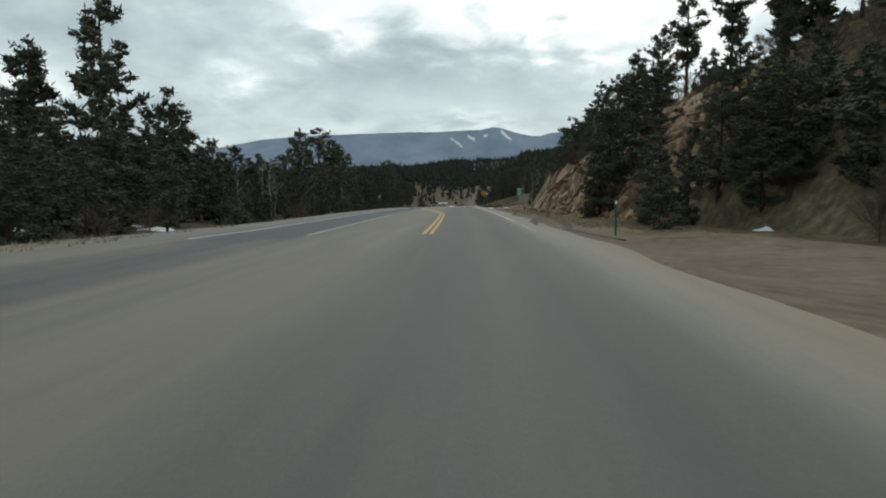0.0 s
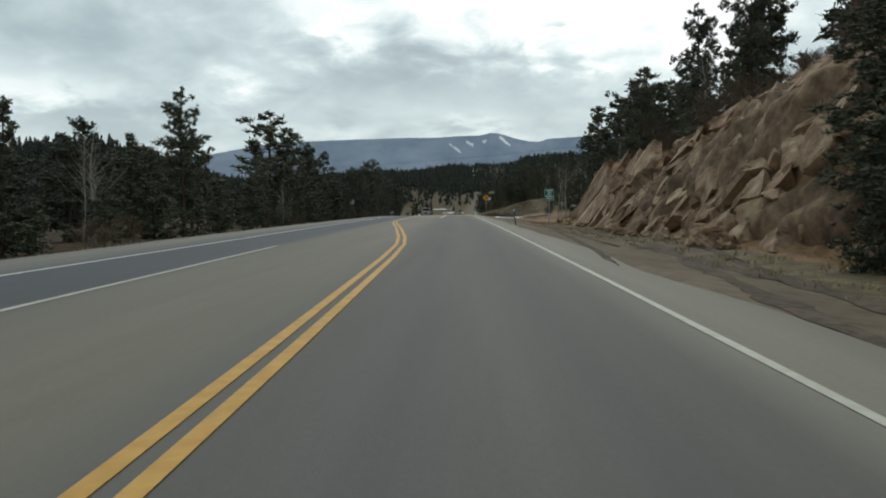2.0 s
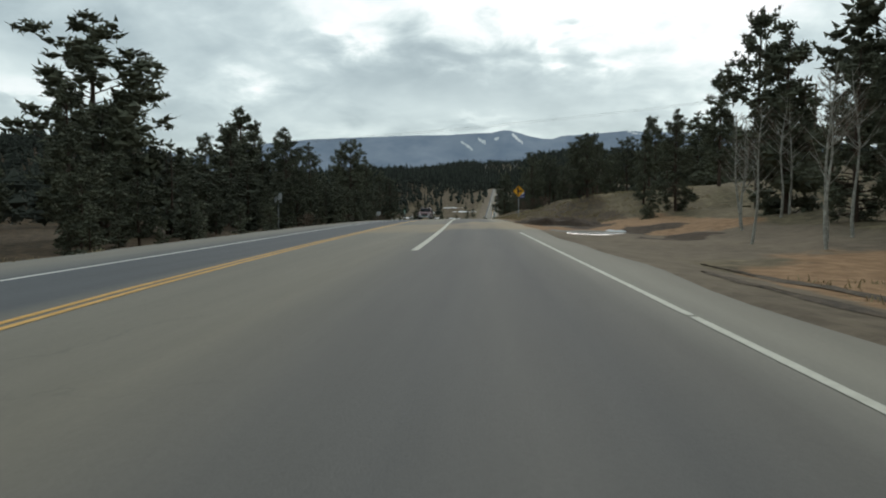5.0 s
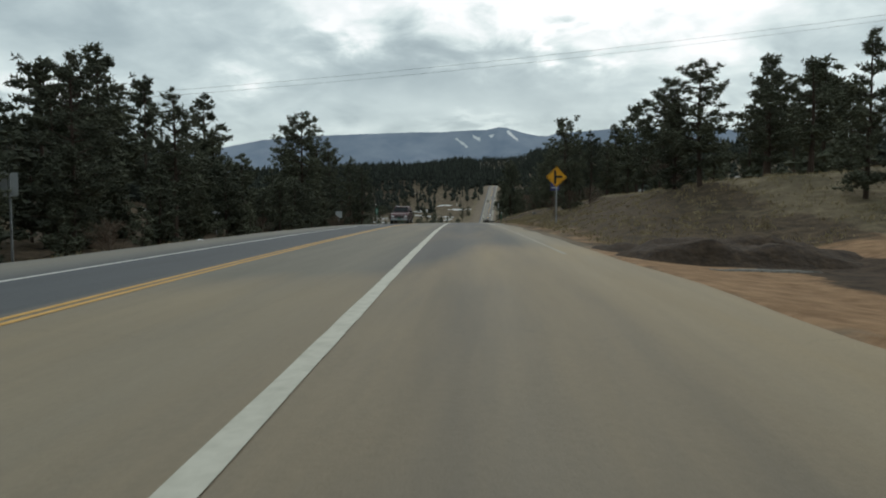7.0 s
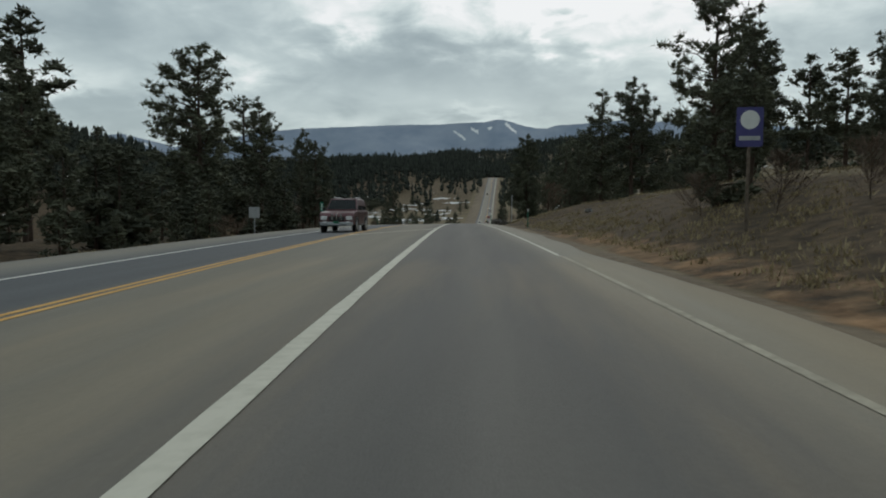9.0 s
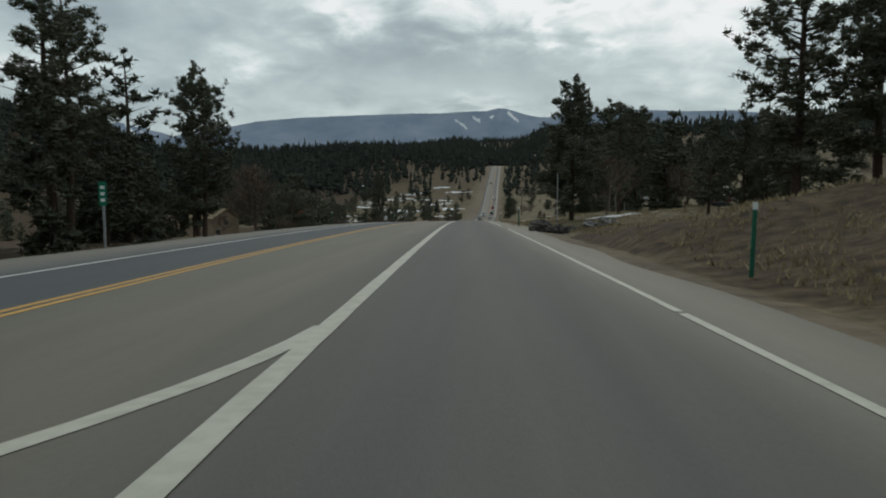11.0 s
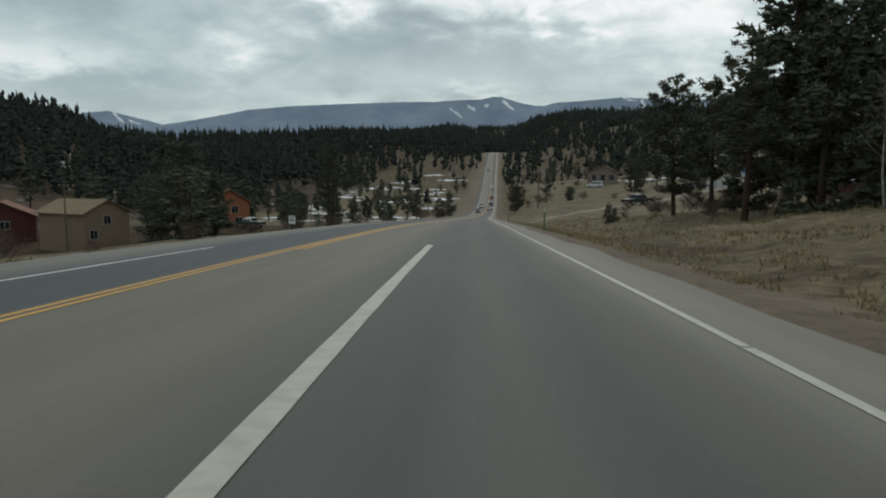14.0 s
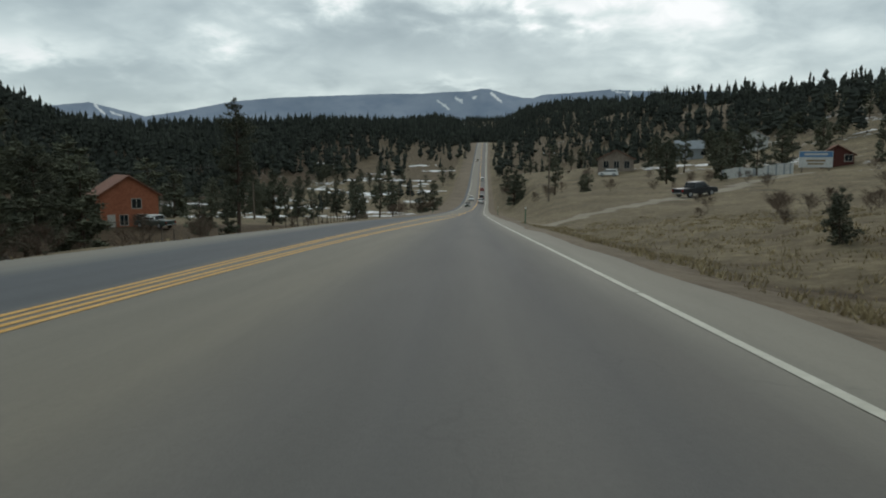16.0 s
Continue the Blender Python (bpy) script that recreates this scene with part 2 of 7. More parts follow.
# the skyline of the wooded hills, seen from the last stretch: degrees from ahead, degrees up, metres away
HILLS = [(-180, 2, 500), (-75, 4, 450), (-45, 7.4, 450), (-34, 5.1, 540), (-30, 3.35, 640), (-25, 2.4, 780), (-19, 2.4, 950), (-10, 2.85, 1300), (-6, 2.75, 1500), (-2.5, 3.3, 1800), (1, 3.95, 2000), (5, 4.05, 1900), (7.4, 4.4, 1500), (12, 4.5, 1200), (16, 4.7, 900), (20, 5.2, 750), (25, 5.6, 600), (30, 6.0, 480), (45, 6.4, 400), (180, 6, 400)]


def cut_foot(y):
    """Where the road cut begins, from the driven line."""
    return np.interp(y, [10, 24, 32, 40, 46, 50, 82, 90], [16.0, 13.0, 11.3, 9.6, 8.9, 8.4, 8.3, 8.8])


def ground(x, y):
    x, y = np.asarray(x, float), np.asarray(y, float)
    u = x - line_x(y)
    z = road_z(y) + np.where(u < 0, cross_fall(np.maximum(u, -11.2 - widening(y))), 0)
    # right of the road
    out = np.clip(u - 3.5, 0, None)
    right = -0.10 * np.minimum(out, 2.0)
    high = np.interp(y, [-60, 5, 15, 24, 30, 38, 46, 52, 80, 82, 84, 87, 92, 97], [0.15, 0.2, 0.3, 0.55, 0.75, 0.92, 0.98, 1.0, 1.0, 0.95, 0.72, 0.38, 0.15, 0.0])
    w = u - cut_foot(y)
    upper = np.interp(y, [52, 61], [1.0, 0.3])
    notch = 1 - 0.30 * np.exp(-((y - 66.5) / 1.8) ** 2)
    right = right + high * notch * (np.clip(w, 0, 2.3 - 0.3 * step(58, 66, y)) * 2.0 + upper * (np.clip(w - 2.3, 0, 4) * 0.75 + np.clip(w - 6.3, 0, 14) * 0.5 + np.clip(w - 20.3, 0, 60) * 0.15))
    mid = band(94, 144, 7, y)
    right = right + mid * np.clip(u - 9, 0, 60) * 0.10
    bank = step(138, 154, y) * (1 - step(205, 222, y))
    right = right + bank * (np.clip(u - 4.2, 0, 9) * 0.29 + np.clip(u - 13.3, 0, 60) * 0.07)
    right = right + 0.5 * band(206, 220.5, 2.0, y) * step(4.0, 5.6, u) * (1 - step(9, 14, u))
    field = step(214, 250, y) * (1 - step(500, 800, y))
    right = right + field * (np.clip(u - 8, 0, 90) * 0.085 - 0.35 * step(4.5, 8, u)) + 0.8 * band(240, 276, 4, y) * step(4.4, 9, u) * (1 - step(30, 45, u))
    right = right + np.interp(y, [270, 290, 330, 345, 367, 400, 415, 470, 510, 570, 680], [0.0, 0.8, 0.2, 0.8, 1.6, 3.1, 2.8, 8.8, 10.4, 9.0, 0.0]) * step(5, 15, u)
    # left of the road
    v = np.clip(-u - 11.1 - widening(y), 0, None)
    left = -0.22 * np.minimum(v, 3.0)
    left = left - 3.8 * step(200, 290, y) * (1 - step(352, 374, y)) * step(4, 34, v) - 0.9 * step(300, 386, y) * step(2, 10, v) * (1 - step(520, 640, y))
    z = z + np.where(u > 0, right, left)
    off = np.maximum(out - 1.0, v - 1.0)
    rough = np.clip(off / 6.0, 0, 1)
    z = z + rough * (0.16 * lump(x, y, 9, 3) + 0.08 * lump(x, y, 3.2, 4))
    # the hills
    az, r = np.degrees(np.arctan2(x + 9.6, y - 279)), np.hypot(x + 9.6, y - 279)
    tab = list(zip(*HILLS))
    el, far = np.interp(az, tab[0], tab[1]), np.interp(az, tab[0], tab[2])
    goal = -4.3 + far * np.tan(np.radians(el)) - 10.0 - np.clip(r - far, 0, None) * 0.03
    w = step(0.25, 1.0, r / far) * step(24, 90, np.abs(u + 3)) * step(180, 330, y)
    z = z * (1 - w) + goal * w
    return z + np.clip(off / 150, 0, 1) * 2.5 * lump(x, y, 130, 5)


# ---- builders ----


def mesh_of(name, verts, faces, mat, smooth=False):
    me = bpy.data.meshes.new(name)
    me.from_pydata([tuple(map(float, v)) for v in verts] if not isinstance(verts, np.ndarray) else verts.tolist(), [], faces if isinstance(faces, list) else faces.tolist())
    for one in mat if isinstance(mat, (list, tuple)) else [mat]:
        me.materials.append(one)
    if smooth:
        me.polygons.foreach_set("use_smooth", [True] * len(me.polygons))
    me.update()
    return me


def put(name, me, parent=None, m=None, label=""):
    ob = new(name, me)
    if parent is not None:
        ob.parent = parent
    if m is not None:
        ob.matrix_basis = m
    if label:
        ob["label"] = label
    return ob


def part(name, bm, mat, parent=None, label="", smooth=False):
    me = bpy.data.meshes.new(name)
    bm.to_mesh(me)
    bm.free()
    me.materials.append(mat)
    if smooth:
        me.polygons.foreach_set("use_smooth", [True] * len(me.polygons))
    return put(name, me, parent, None, label)


def box(bm, x0, x1, y0, y1, z0, z1, bevel=0.0):
    g = bmesh.ops.create_cube(bm, size=1.0)
    for v in g["verts"]:
        v.co = Vector(((x0 + x1) / 2 + v.co.x * (x1 - x0), (y0 + y1) / 2 + v.co.y * (y1 - y0), (z0 + z1) / 2 + v.co.z * (z1 - z0)))
    if bevel:
        edges = list({e for v in g["verts"] for e in v.link_edges})
        bmesh.ops.bevel(bm, geom=edges, offset=bevel, segments=2, profile=0.5, affect="EDGES")


def boxed(*args, bevel=0.0):
    bm = bmesh.new()
    box(bm, *args, bevel=bevel)
    return bm


def rod(bm, a, b, r0, r1=None, sides=8):
    a, b = Vector(a), Vector(b)
    r1 = r0 if r1 is None else r1
    d = b - a
    m = Matrix.Translation((a + b) / 2) @ d.to_track_quat("Z", "Y").to_matrix().to_4x4()
    bmesh.ops.create_cone(bm, cap_ends=True, segments=sides, radius1=r0, radius2=r1, depth=d.length, matrix=m)


def rodded(*args, **kw):
    bm = bmesh.new()
    rod(bm, *args, **kw)
    return bm


def tube(points, radii, sides=6):
    """Vertices and faces of a tapered tube through points."""
    pts = np.asarray(points, float)
    d = np.gradient(pts, axis=0)
    d /= np.linalg.norm(d, axis=1)[:, None] + 1e-9
    ref = np.where(np.abs(d[:, 2:3]) < 0.9, [[0, 0, 1.0]], [[1.0, 0, 0]])
    a = np.cross(d, ref)
    a /= np.linalg.norm(a, axis=1)[:, None] + 1e-9
    b = np.cross(d, a)
    ang = np.arange(sides) * 2 * math.pi / sides
    ring = a[:, None, :] * np.cos(ang)[None, :, None] + b[:, None, :] * np.sin(ang)[None, :, None]
    v = (pts[:, None, :] + ring * np.asarray(radii)[:, None, None]).reshape(-1, 3)
    f = []
    for i in range(len(pts) - 1):
        for k in range(sides):
            n = (k + 1) % sides
            f.append((i * sides + k, i * sides + n, (i + 1) * sides + n, (i + 1) * sides + k))
    return v, f


def join(pieces):
    vs, fs, base = [], [], 0
    for v, f in pieces:
        vs.append(np.asarray(v, float))
        fs.extend([tuple(i + base for i in q) for q in f])
        base += len(v)
    return np.concatenate(vs), fs


def grid_faces(rows, cols):
    i = np.arange((rows - 1) * (cols - 1))
    r, c = i // (cols - 1), i % (cols - 1)
    a = r * cols + c
    return np.stack([a, a + 1, a + cols + 1, a + cols], 1)


def give(me, name, values):
    at = me.attributes.new(name, "FLOAT", "POINT")
    at.data.foreach_set("value", np.asarray(values, np.float32))


def attr_mix(t, name):
    a = t.nodes.new("ShaderNodeAttribute")
    a.attribute_name = name
    return a.outputs["Fac"]


def noise_of(t, scale, detail=6.0, stretch=(1, 1, 1), rough=0.6):
    co = t.nodes.new("ShaderNodeTexCoord")
    mp = t.nodes.new("ShaderNodeMapping")
    mp.inputs["Scale"].default_value = stretch
    t.links.new(co.outputs["Object"], mp.inputs[0])
    n = t.nodes.new("ShaderNodeTexNoise")
    n.inputs["Scale"].default_value, n.inputs["Detail"].default_value, n.inputs["Roughness"].default_value = scale, detail, rough
    t.links.new(mp.outputs[0], n.inputs["Vector"])
    return n.outputs[0]


def calc(t, op, a, b=None, c=None, clamp=False):
    n = t.nodes.new("ShaderNodeMath")
    n.operation, n.use_clamp = op, clamp
    for i, v in enumerate((a, b, c)):
        if v is None:
            continue
        if isinstance(v, (int, float)):
            n.inputs[i].default_value = v
        else:
            t.links.new(v, n.inputs[i])
    return n.outputs[0]


def ramp_of(t, value, stops):
    r = t.nodes.new("ShaderNodeValToRGB")
    el = r.color_ramp.elements
    el[0].position, el[0].color = stops[0][0], (*stops[0][1], 1)
    el[1].position, el[1].color = stops[-1][0], (*stops[-1][1], 1)
    for pos, col in stops[1:-1]:
        el.new(pos).color = (*col, 1)
    t.links.new(value, r.inputs[0])
    return r.outputs[0]


def mix_of(t, f, a, b):
    n = t.nodes.new("ShaderNodeMix")
    n.data_type = "RGBA"
    for i, v in ((0, f), (6, a), (7, b)):
        if isinstance(v, (int, float)):
            n.inputs[i].default_value = v
        elif isinstance(v, tuple):
            n.inputs[i].default_value = (*v, 1)
        else:
            t.links.new(v, n.inputs[i])
    return n.outputs[2]


def blank(name, rough=0.9, spec=0.25):
    mat = bpy.data.materials.new(name)
    mat.use_nodes = True
    b = mat.node_tree.nodes["Principled BSDF"]
    b.inputs["Roughness"].default_value = rough
    b.inputs["Specular IOR Level"].default_value = spec
    return mat, mat.node_tree, b


def bump_to(t, b, height, strength, distance=0.05):
    n = t.nodes.new("ShaderNodeBump")
    n.inputs["Strength"].default_value, n.inputs["Distance"].default_value = strength, distance
    t.links.new(height, n.inputs["Height"])
    t.links.new(n.outputs[0], b.inputs["Normal"])


# ---- ground ----


def ground_material():
    mat, t, b = blank("mountain_ground", 0.95, 0.15)
    fine, wide = noise_of(t, 2.2, 8), noise_of(t, 0.18, 5)
    grass = ramp_of(t, calc(t, "ADD", calc(t, "MULTIPLY", fine, 0.6), calc(t, "MULTIPLY", wide, 0.4)), [(0.34, (0.066, 0.051, 0.032)), (0.5, (0.140, 0.110, 0.067)), (0.64, (0.240, 0.192, 0.118))])
    dirt = ramp_of(t, calc(t, "ADD", calc(t, "MULTIPLY", fine, 0.5), calc(t, "MULTIPLY", wide, 0.5)), [(0.36, (0.108, 0.084, 0.060)), (0.62, (0.205, 0.162, 0.116))])
    pale = ramp_of(t, calc(t, "ADD", calc(t, "MULTIPLY", fine, 0.5), calc(t, "MULTIPLY", wide, 0.5)), [(0.36, (0.19, 0.165, 0.125)), (0.62, (0.29, 0.255, 0.195))])
    mud = ramp_of(t, fine, [(0.35, (0.032, 0.022, 0.015)), (0.65, (0.085, 0.058, 0.038))])
    litter = ramp_of(t, fine, [(0.36, (0.035, 0.025, 0.016)), (0.66, (0.115, 0.080, 0.048))])
    red = ramp_of(t, fine, [(0.35, (0.20, 0.115, 0.060)), (0.65, (0.34, 0.21, 0.118))])
    snow = ramp_of(t, fine, [(0.35, (0.6, 0.61, 0.63)), (0.65, (0.82, 0.83, 0.84))])
    col = grass
    for name, other, edge in (("dirt", dirt, 0.35), ("pale", pale, 0.3), ("litter", litter, 0.35), ("red", red, 0.3), ("mud", mud, 0.4), ("snow", snow, 0.5)):
        k = calc(t, "ADD", attr_mix(t, name), calc(t, "MULTIPLY", calc(t, "SUBTRACT", noise_of(t, 0.9 if name != "snow" else 0.35, 6), 0.5), edge * 2.2))
        f = calc(t, "MULTIPLY", calc(t, "SUBTRACT", k, 0.42), 6.0, clamp=True)
        col = mix_of(t, f, col, other)
    t.links.new(col, b.inputs["Base Color"])
    bump_to(t, b, fine, 0.8, 0.12)
    return mat


def build_ground():
    ys = np.unique(np.concatenate([np.arange(-400, -20, 20.0), np.arange(-20, 330, 1.6), np.arange(330, 600, 4.0), np.arange(600, 1300, 12.0), np.arange(1300, 2700, 40.0), np.arange(2700, 4700, 250.0)]))
    near = np.concatenate([np.arange(3.7, 16, 0.6), np.arange(16, 30, 1.4), np.arange(30, 80, 4.0), np.arange(80, 300, 14.0), np.arange(300, 800, 60.0), np.arange(800, 3001, 275.0)])
    left = -np.concatenate([np.arange(10.2, 18, 0.6), np.arange(18, 36, 1.6), np.arange(36, 90, 4.0), np.arange(90, 320, 14.0), np.arange(320, 800, 60.0), np.arange(800, 3001, 275.0)])
    us = np.concatenate([left[::-1], [-9.4, -8.5, -6.0, -3.0, 0.0, 2.6, 3.3], near])
    Y, U = np.meshgrid(ys, us, indexing="ij")
    X = line_x(Y) + U
    Z = ground(X, Y)
    under = (U > left_edge(Y) + 0.15) & (U < right_edge(Y) - 0.15)
    Z = np.where(under, Z - 0.12, Z)
    me = mesh_of("ground", np.stack([X, Y, Z], -1).reshape(-1, 3), grid_faces(*X.shape), ground_material(), True)
    side = np.where(U > 0, U - 3.5, -U - 11.2 - widening(Y))
    dirt = 1 - step(0.5 - 0.3 * band(140, 222, 4, Y) * (U > 0), 3.2 - 2.1 * band(140, 222, 4, Y) * (U > 0), side)
    dirt = np.maximum(dirt, band(100, 141, 5, Y) * band(0, 15, 2, U) * 0.9)           # first track on the right
    dirt = np.maximum(dirt, np.where(U > 0, band(224, 238, 1.5, Y - (U - 4) * 0.10) * (1 - step(28, 40, U)), 0))  # second one
    dirt = np.maximum(dirt, band(337, 341.5, 0.8, Y - (U - 4) * 1.2) * band(4, 60, 4, U) * 1.4)   # the far drive
    dirt = np.maximum(dirt, np.where((U > 3) & (U < 16), (1 - step(18, 25, Y)), 0))
    dirt = np.maximum(dirt, np.where((U > 3) & (U < 10), band(14, 98, 6, Y) * (0.8 - 0.5 * step(5.0, 6.4, U) * (1 - step(46, 56, Y))), 0))
    pale = np.where(U > 0, band(223.5, 238, 1.2, Y - (U - 4) * 0.10) * (1 - step(28, 40, U)), 0)
    pale = np.maximum(pale, band(337, 341.5, 0.8, Y - (U - 4) * 1.2) * band(4, 60, 4, U))
    red = np.where(U > 0, band(38, 104, 4, Y) * band(7.5, 17, 1.5, U) * 0.75, 0) + np.where(U > 0, band(30, 60, 4, Y) * band(17, 24, 2, U) * 0.35, 0)
    red = np.maximum(red, np.where(U > 0, band(138, 192, 6, Y) * band(3.6, 6.0, 0.9, U) * 0.5, 0))
    red = np.maximum(red, np.where(U > 0, band(80, 99, 3, Y) * band(5.4, 13, 1.2, U) * 0.95, 0))
    red = np.maximum(red, np.where(U > 0, band(118, 141, 4, Y) * band(3.2, 16, 1.2, U) * 0.75, 0))
    mud = np.where(U > 0, band(112, 138, 3, Y) * band(6, 13, 1.5, U) * (0.30 + 0.5 * (lump(X, Y, 6, 9) > 0.2)), 0)
    mud = np.maximum(mud, np.where(U > 0, band(22, 84, 5, Y) * band(4.8, 8.2, 0.5, U) * (0.36 + 0.14 * lump(X, Y, 5, 31)), 0))
    litter = np.where(U < 0, step(2.0, 7, -U - 10) * (1 - step(215, 245, Y)), step(16, 24, U) * (1 - step(95, 110, Y)))
    litter = np.maximum(litter, np.where(U > 0, band(134, 222, 5, Y) * band(4.0, 13, 0.7, U) * (0.72 + 0.16 * lump(X, Y, 7, 19)), 0))
    litter = np.maximum(litter, np.where(U > 0, step(11, 16, U) * (1 - step(34, 44, Y)) * 0.55, step(14, 26, -U) * step(196, 216, Y) * (1 - step(370, 400, Y)) * 0.85))
    litter = np.maximum(litter, 0.52 * step(600, 660, Y) * step(10, 18, np.abs(U)))
    litter = np.maximum(litter, step(60, 110, np.abs(U)) * step(330, 400, Y) * np.where(U > 0, 0.50, 1.05) * (1 - 0.3 * (lump(X, Y, 140, 12) > 0.45)))
    snow = 0.36 * step(20, 60, np.abs(U)) * step(210, 300, Y) * (0.5 + 0.5 * lump(X, Y, 34, 13)) + 0.25 * np.where(U < 0, band(-10, 60, 10, Y) * step(6, 9, -U - 8), 0) * (0.5 + 0.5 * lump(X, Y, 7, 14))
    snow = snow + 0.42 * step(1500, 1700, Y) * (lump(X, Y, 90, 15) > 0.0) + 0.10 * step(400, 440, Y) * (1 - step(640, 700, Y)) * step(14, 30, np.abs(U))
    litter = np.maximum(litter, np.where(U > 0, band(240, 330, 5, Y) * band(4.2, 26, 1.5, U) * (0.30 + 0.16 * lump(X, Y, 5, 29) + 0.22 * (1 - step(6, 9, U))), 0))
    for name, val in (("dirt", dirt), ("pale", pale), ("red", red), ("mud", mud), ("litter", litter), ("snow", snow)):
        give(me, name, val.reshape(-1))
    tagged(new("ground", me), "dry grass, brown dirt and forest floor with patches of old snow", "ground", kind="structure")


def left_edge(y):
    return -11.2 - widening(y) + 4.9 * step(300, 400, y)


def right_edge(y):
    return np.full_like(np.asarray(y, float), 3.45)


# ---- road ----


def asphalt_material():
    mat, t, b = blank("worn_asphalt", 0.82, 0.3)
    u = attr_mix(t, "across")
    wob = calc(t, "MULTIPLY", calc(t, "SUBTRACT", noise_of(t, 0.7, 4, (1, 0.12, 1)), 0.5), 0.035)
    k = calc(t, "ADD", u, wob)
    # across the pavement, from the far shoulder to the near one
    base = ramp_of(t, k, [(0.0, (0.20, 0.185, 0.155)), (0.06, (0.165, 0.158, 0.142)), (0.115, (0.115, 0.114, 0.112)), (0.15, (0.083, 0.088, 0.096)), (0.33, (0.085, 0.089, 0.095)), (0.37, (0.170, 0.155, 0.126)), (0.56, (0.185, 0.166, 0.132)),
                          (0.645, (0.122, 0.114, 0.104)), (0.70, (0.107, 0.102, 0.097)), (0.75, (0.128, 0.120, 0.110)), (0.80, (0.106, 0.101, 0.096)), (0.85, (0.130, 0.12, 0.106)), (0.885, (0.20, 0.185, 0.155)), (0.92, (0.235, 0.215, 0.175)), (1.0, (0.19, 0.17, 0.135))])
    grain = noise_of(t, 22, 10, rough=0.75)
    streak = noise_of(t, 1.6, 6, (1, 0.06, 1))
    shade = calc(t, "ADD", calc(t, "ADD", calc(t, "MULTIPLY", grain, 0.42), calc(t, "MULTIPLY", streak, 0.44)), 0.57)
    dust = calc(t, "MULTIPLY", calc(t, "SUBTRACT", calc(t, "ADD", attr_mix(t, "dust"), calc(t, "MULTIPLY", calc(t, "SUBTRACT", noise_of(t, 0.8, 6, (1, 0.10, 1)), 0.5), 0.7)), 0.37), 1.6, clamp=True)
    col = mix_of(t, dust, base, (0.31, 0.238, 0.146))
    m = t.nodes.new("ShaderNodeMix")
    m.data_type, m.blend_type = "RGBA", "MULTIPLY"
    m.inputs[0].default_value = 1.0
    t.links.new(col, m.inputs[6])
    comb = t.nodes.new("ShaderNodeCombineColor")
    for i in range(3):
        t.links.new(shade, comb.inputs[i])
    t.links.new(comb.outputs[0], m.inputs[7])
    vor = t.nodes.new("ShaderNodeTexVoronoi")
    vor.feature = "DISTANCE_TO_EDGE"
    vor.inputs["Scale"].default_value = 0.16
    co = t.nodes.new("ShaderNodeTexCoord")
    jog = t.nodes.new("ShaderNodeVectorMath")
    jog.operation = "MULTIPLY_ADD"
    nz = t.nodes.new("ShaderNodeTexNoise")
    nz.inputs["Scale"].default_value, nz.inputs["Detail"].default_value = 0.8, 6.0
    t.links.new(co.outputs["Object"], nz.inputs["Vector"])
    t.links.new(nz.outputs[1], jog.inputs[0])
    jog.inputs[1].default_value = (2.2, 2.2, 0)
    t.links.new(co.outputs["Object"], jog.inputs[2])
    t.links.new(jog.outputs[0], vor.inputs["Vector"])
    seam = calc(t, "MULTIPLY", calc(t, "MULTIPLY", calc(t, "SUBTRACT", 0.0022, vor.outputs["Distance"]), 700.0, clamp=True), calc(t, "MULTIPLY", calc(t, "SUBTRACT", noise_of(t, 0.15, 2), 0.50), 6.0, clamp=True))
    done = mix_of(t, calc(t, "MULTIPLY", seam, 0.22), m.outputs[2], (0.05, 0.047, 0.043))
    t.links.new(done, b.inputs["Base Color"])
    bump_to(t, b, noise_of(t, 60, 4), 0.5, 0.012)
    return mat


def build_road():
    ys = np.unique(np.concatenate([np.arange(-400, -20, 10.0), np.arange(-20, 420, 1.5), np.arange(420, 975, 4.0)]))
    cols = np.linspace(0, 1, 25)
    Y, C = np.meshgrid(ys, cols, indexing="ij")
    lo, hi = left_edge(Y) + 0.14 * lump(Y, 0 * Y, 4, 21), right_edge(Y) + 0.16 * lump(Y, 0 * Y, 5, 22)
    U = lo + (hi - lo) * C
    X = line_x(Y) + U
    Z = road_z(Y) + cross_fall(U) + 0.02
    me = mesh_of("road", np.stack([X, Y, Z], -1).reshape(-1, 3), grid_faces(*X.shape), asphalt_material(), True)
    give(me, "across", ((np.maximum(U, -10) + 10.2) / 14.1).reshape(-1))
    dust = band(np.interp(U, [-9, -5, -1.4, -0.8], [116, 113, 113, 117]), np.interp(U, [-5, -1.4, 0.5], [130, 131, 139]), 4, Y) * (0.70 + 0.20 * step(0, 4, U)) * (1 - 0.75 * (1 - step(-5.6, -5.0, U))) + (0.41 + 0.18 * step(1.5, 3.3, U)) * band(138, 172, 6, Y) * step(-5.2, -4.4, U) + 0.42 * band(219, 236, 4, Y) * step(0.5, 3.2, U) + (1 - step(18, 30, Y)) * (0.25 + 0.3 * step(1.5, 3.5, U) + 0.2 * (1 - step(-5, -3.5, U)))
    give(me, "dust", dust.reshape(-1))
    return tagged(new("road", me), "worn grey asphalt highway, tan with road dust between the lanes", "road", kind="structure")


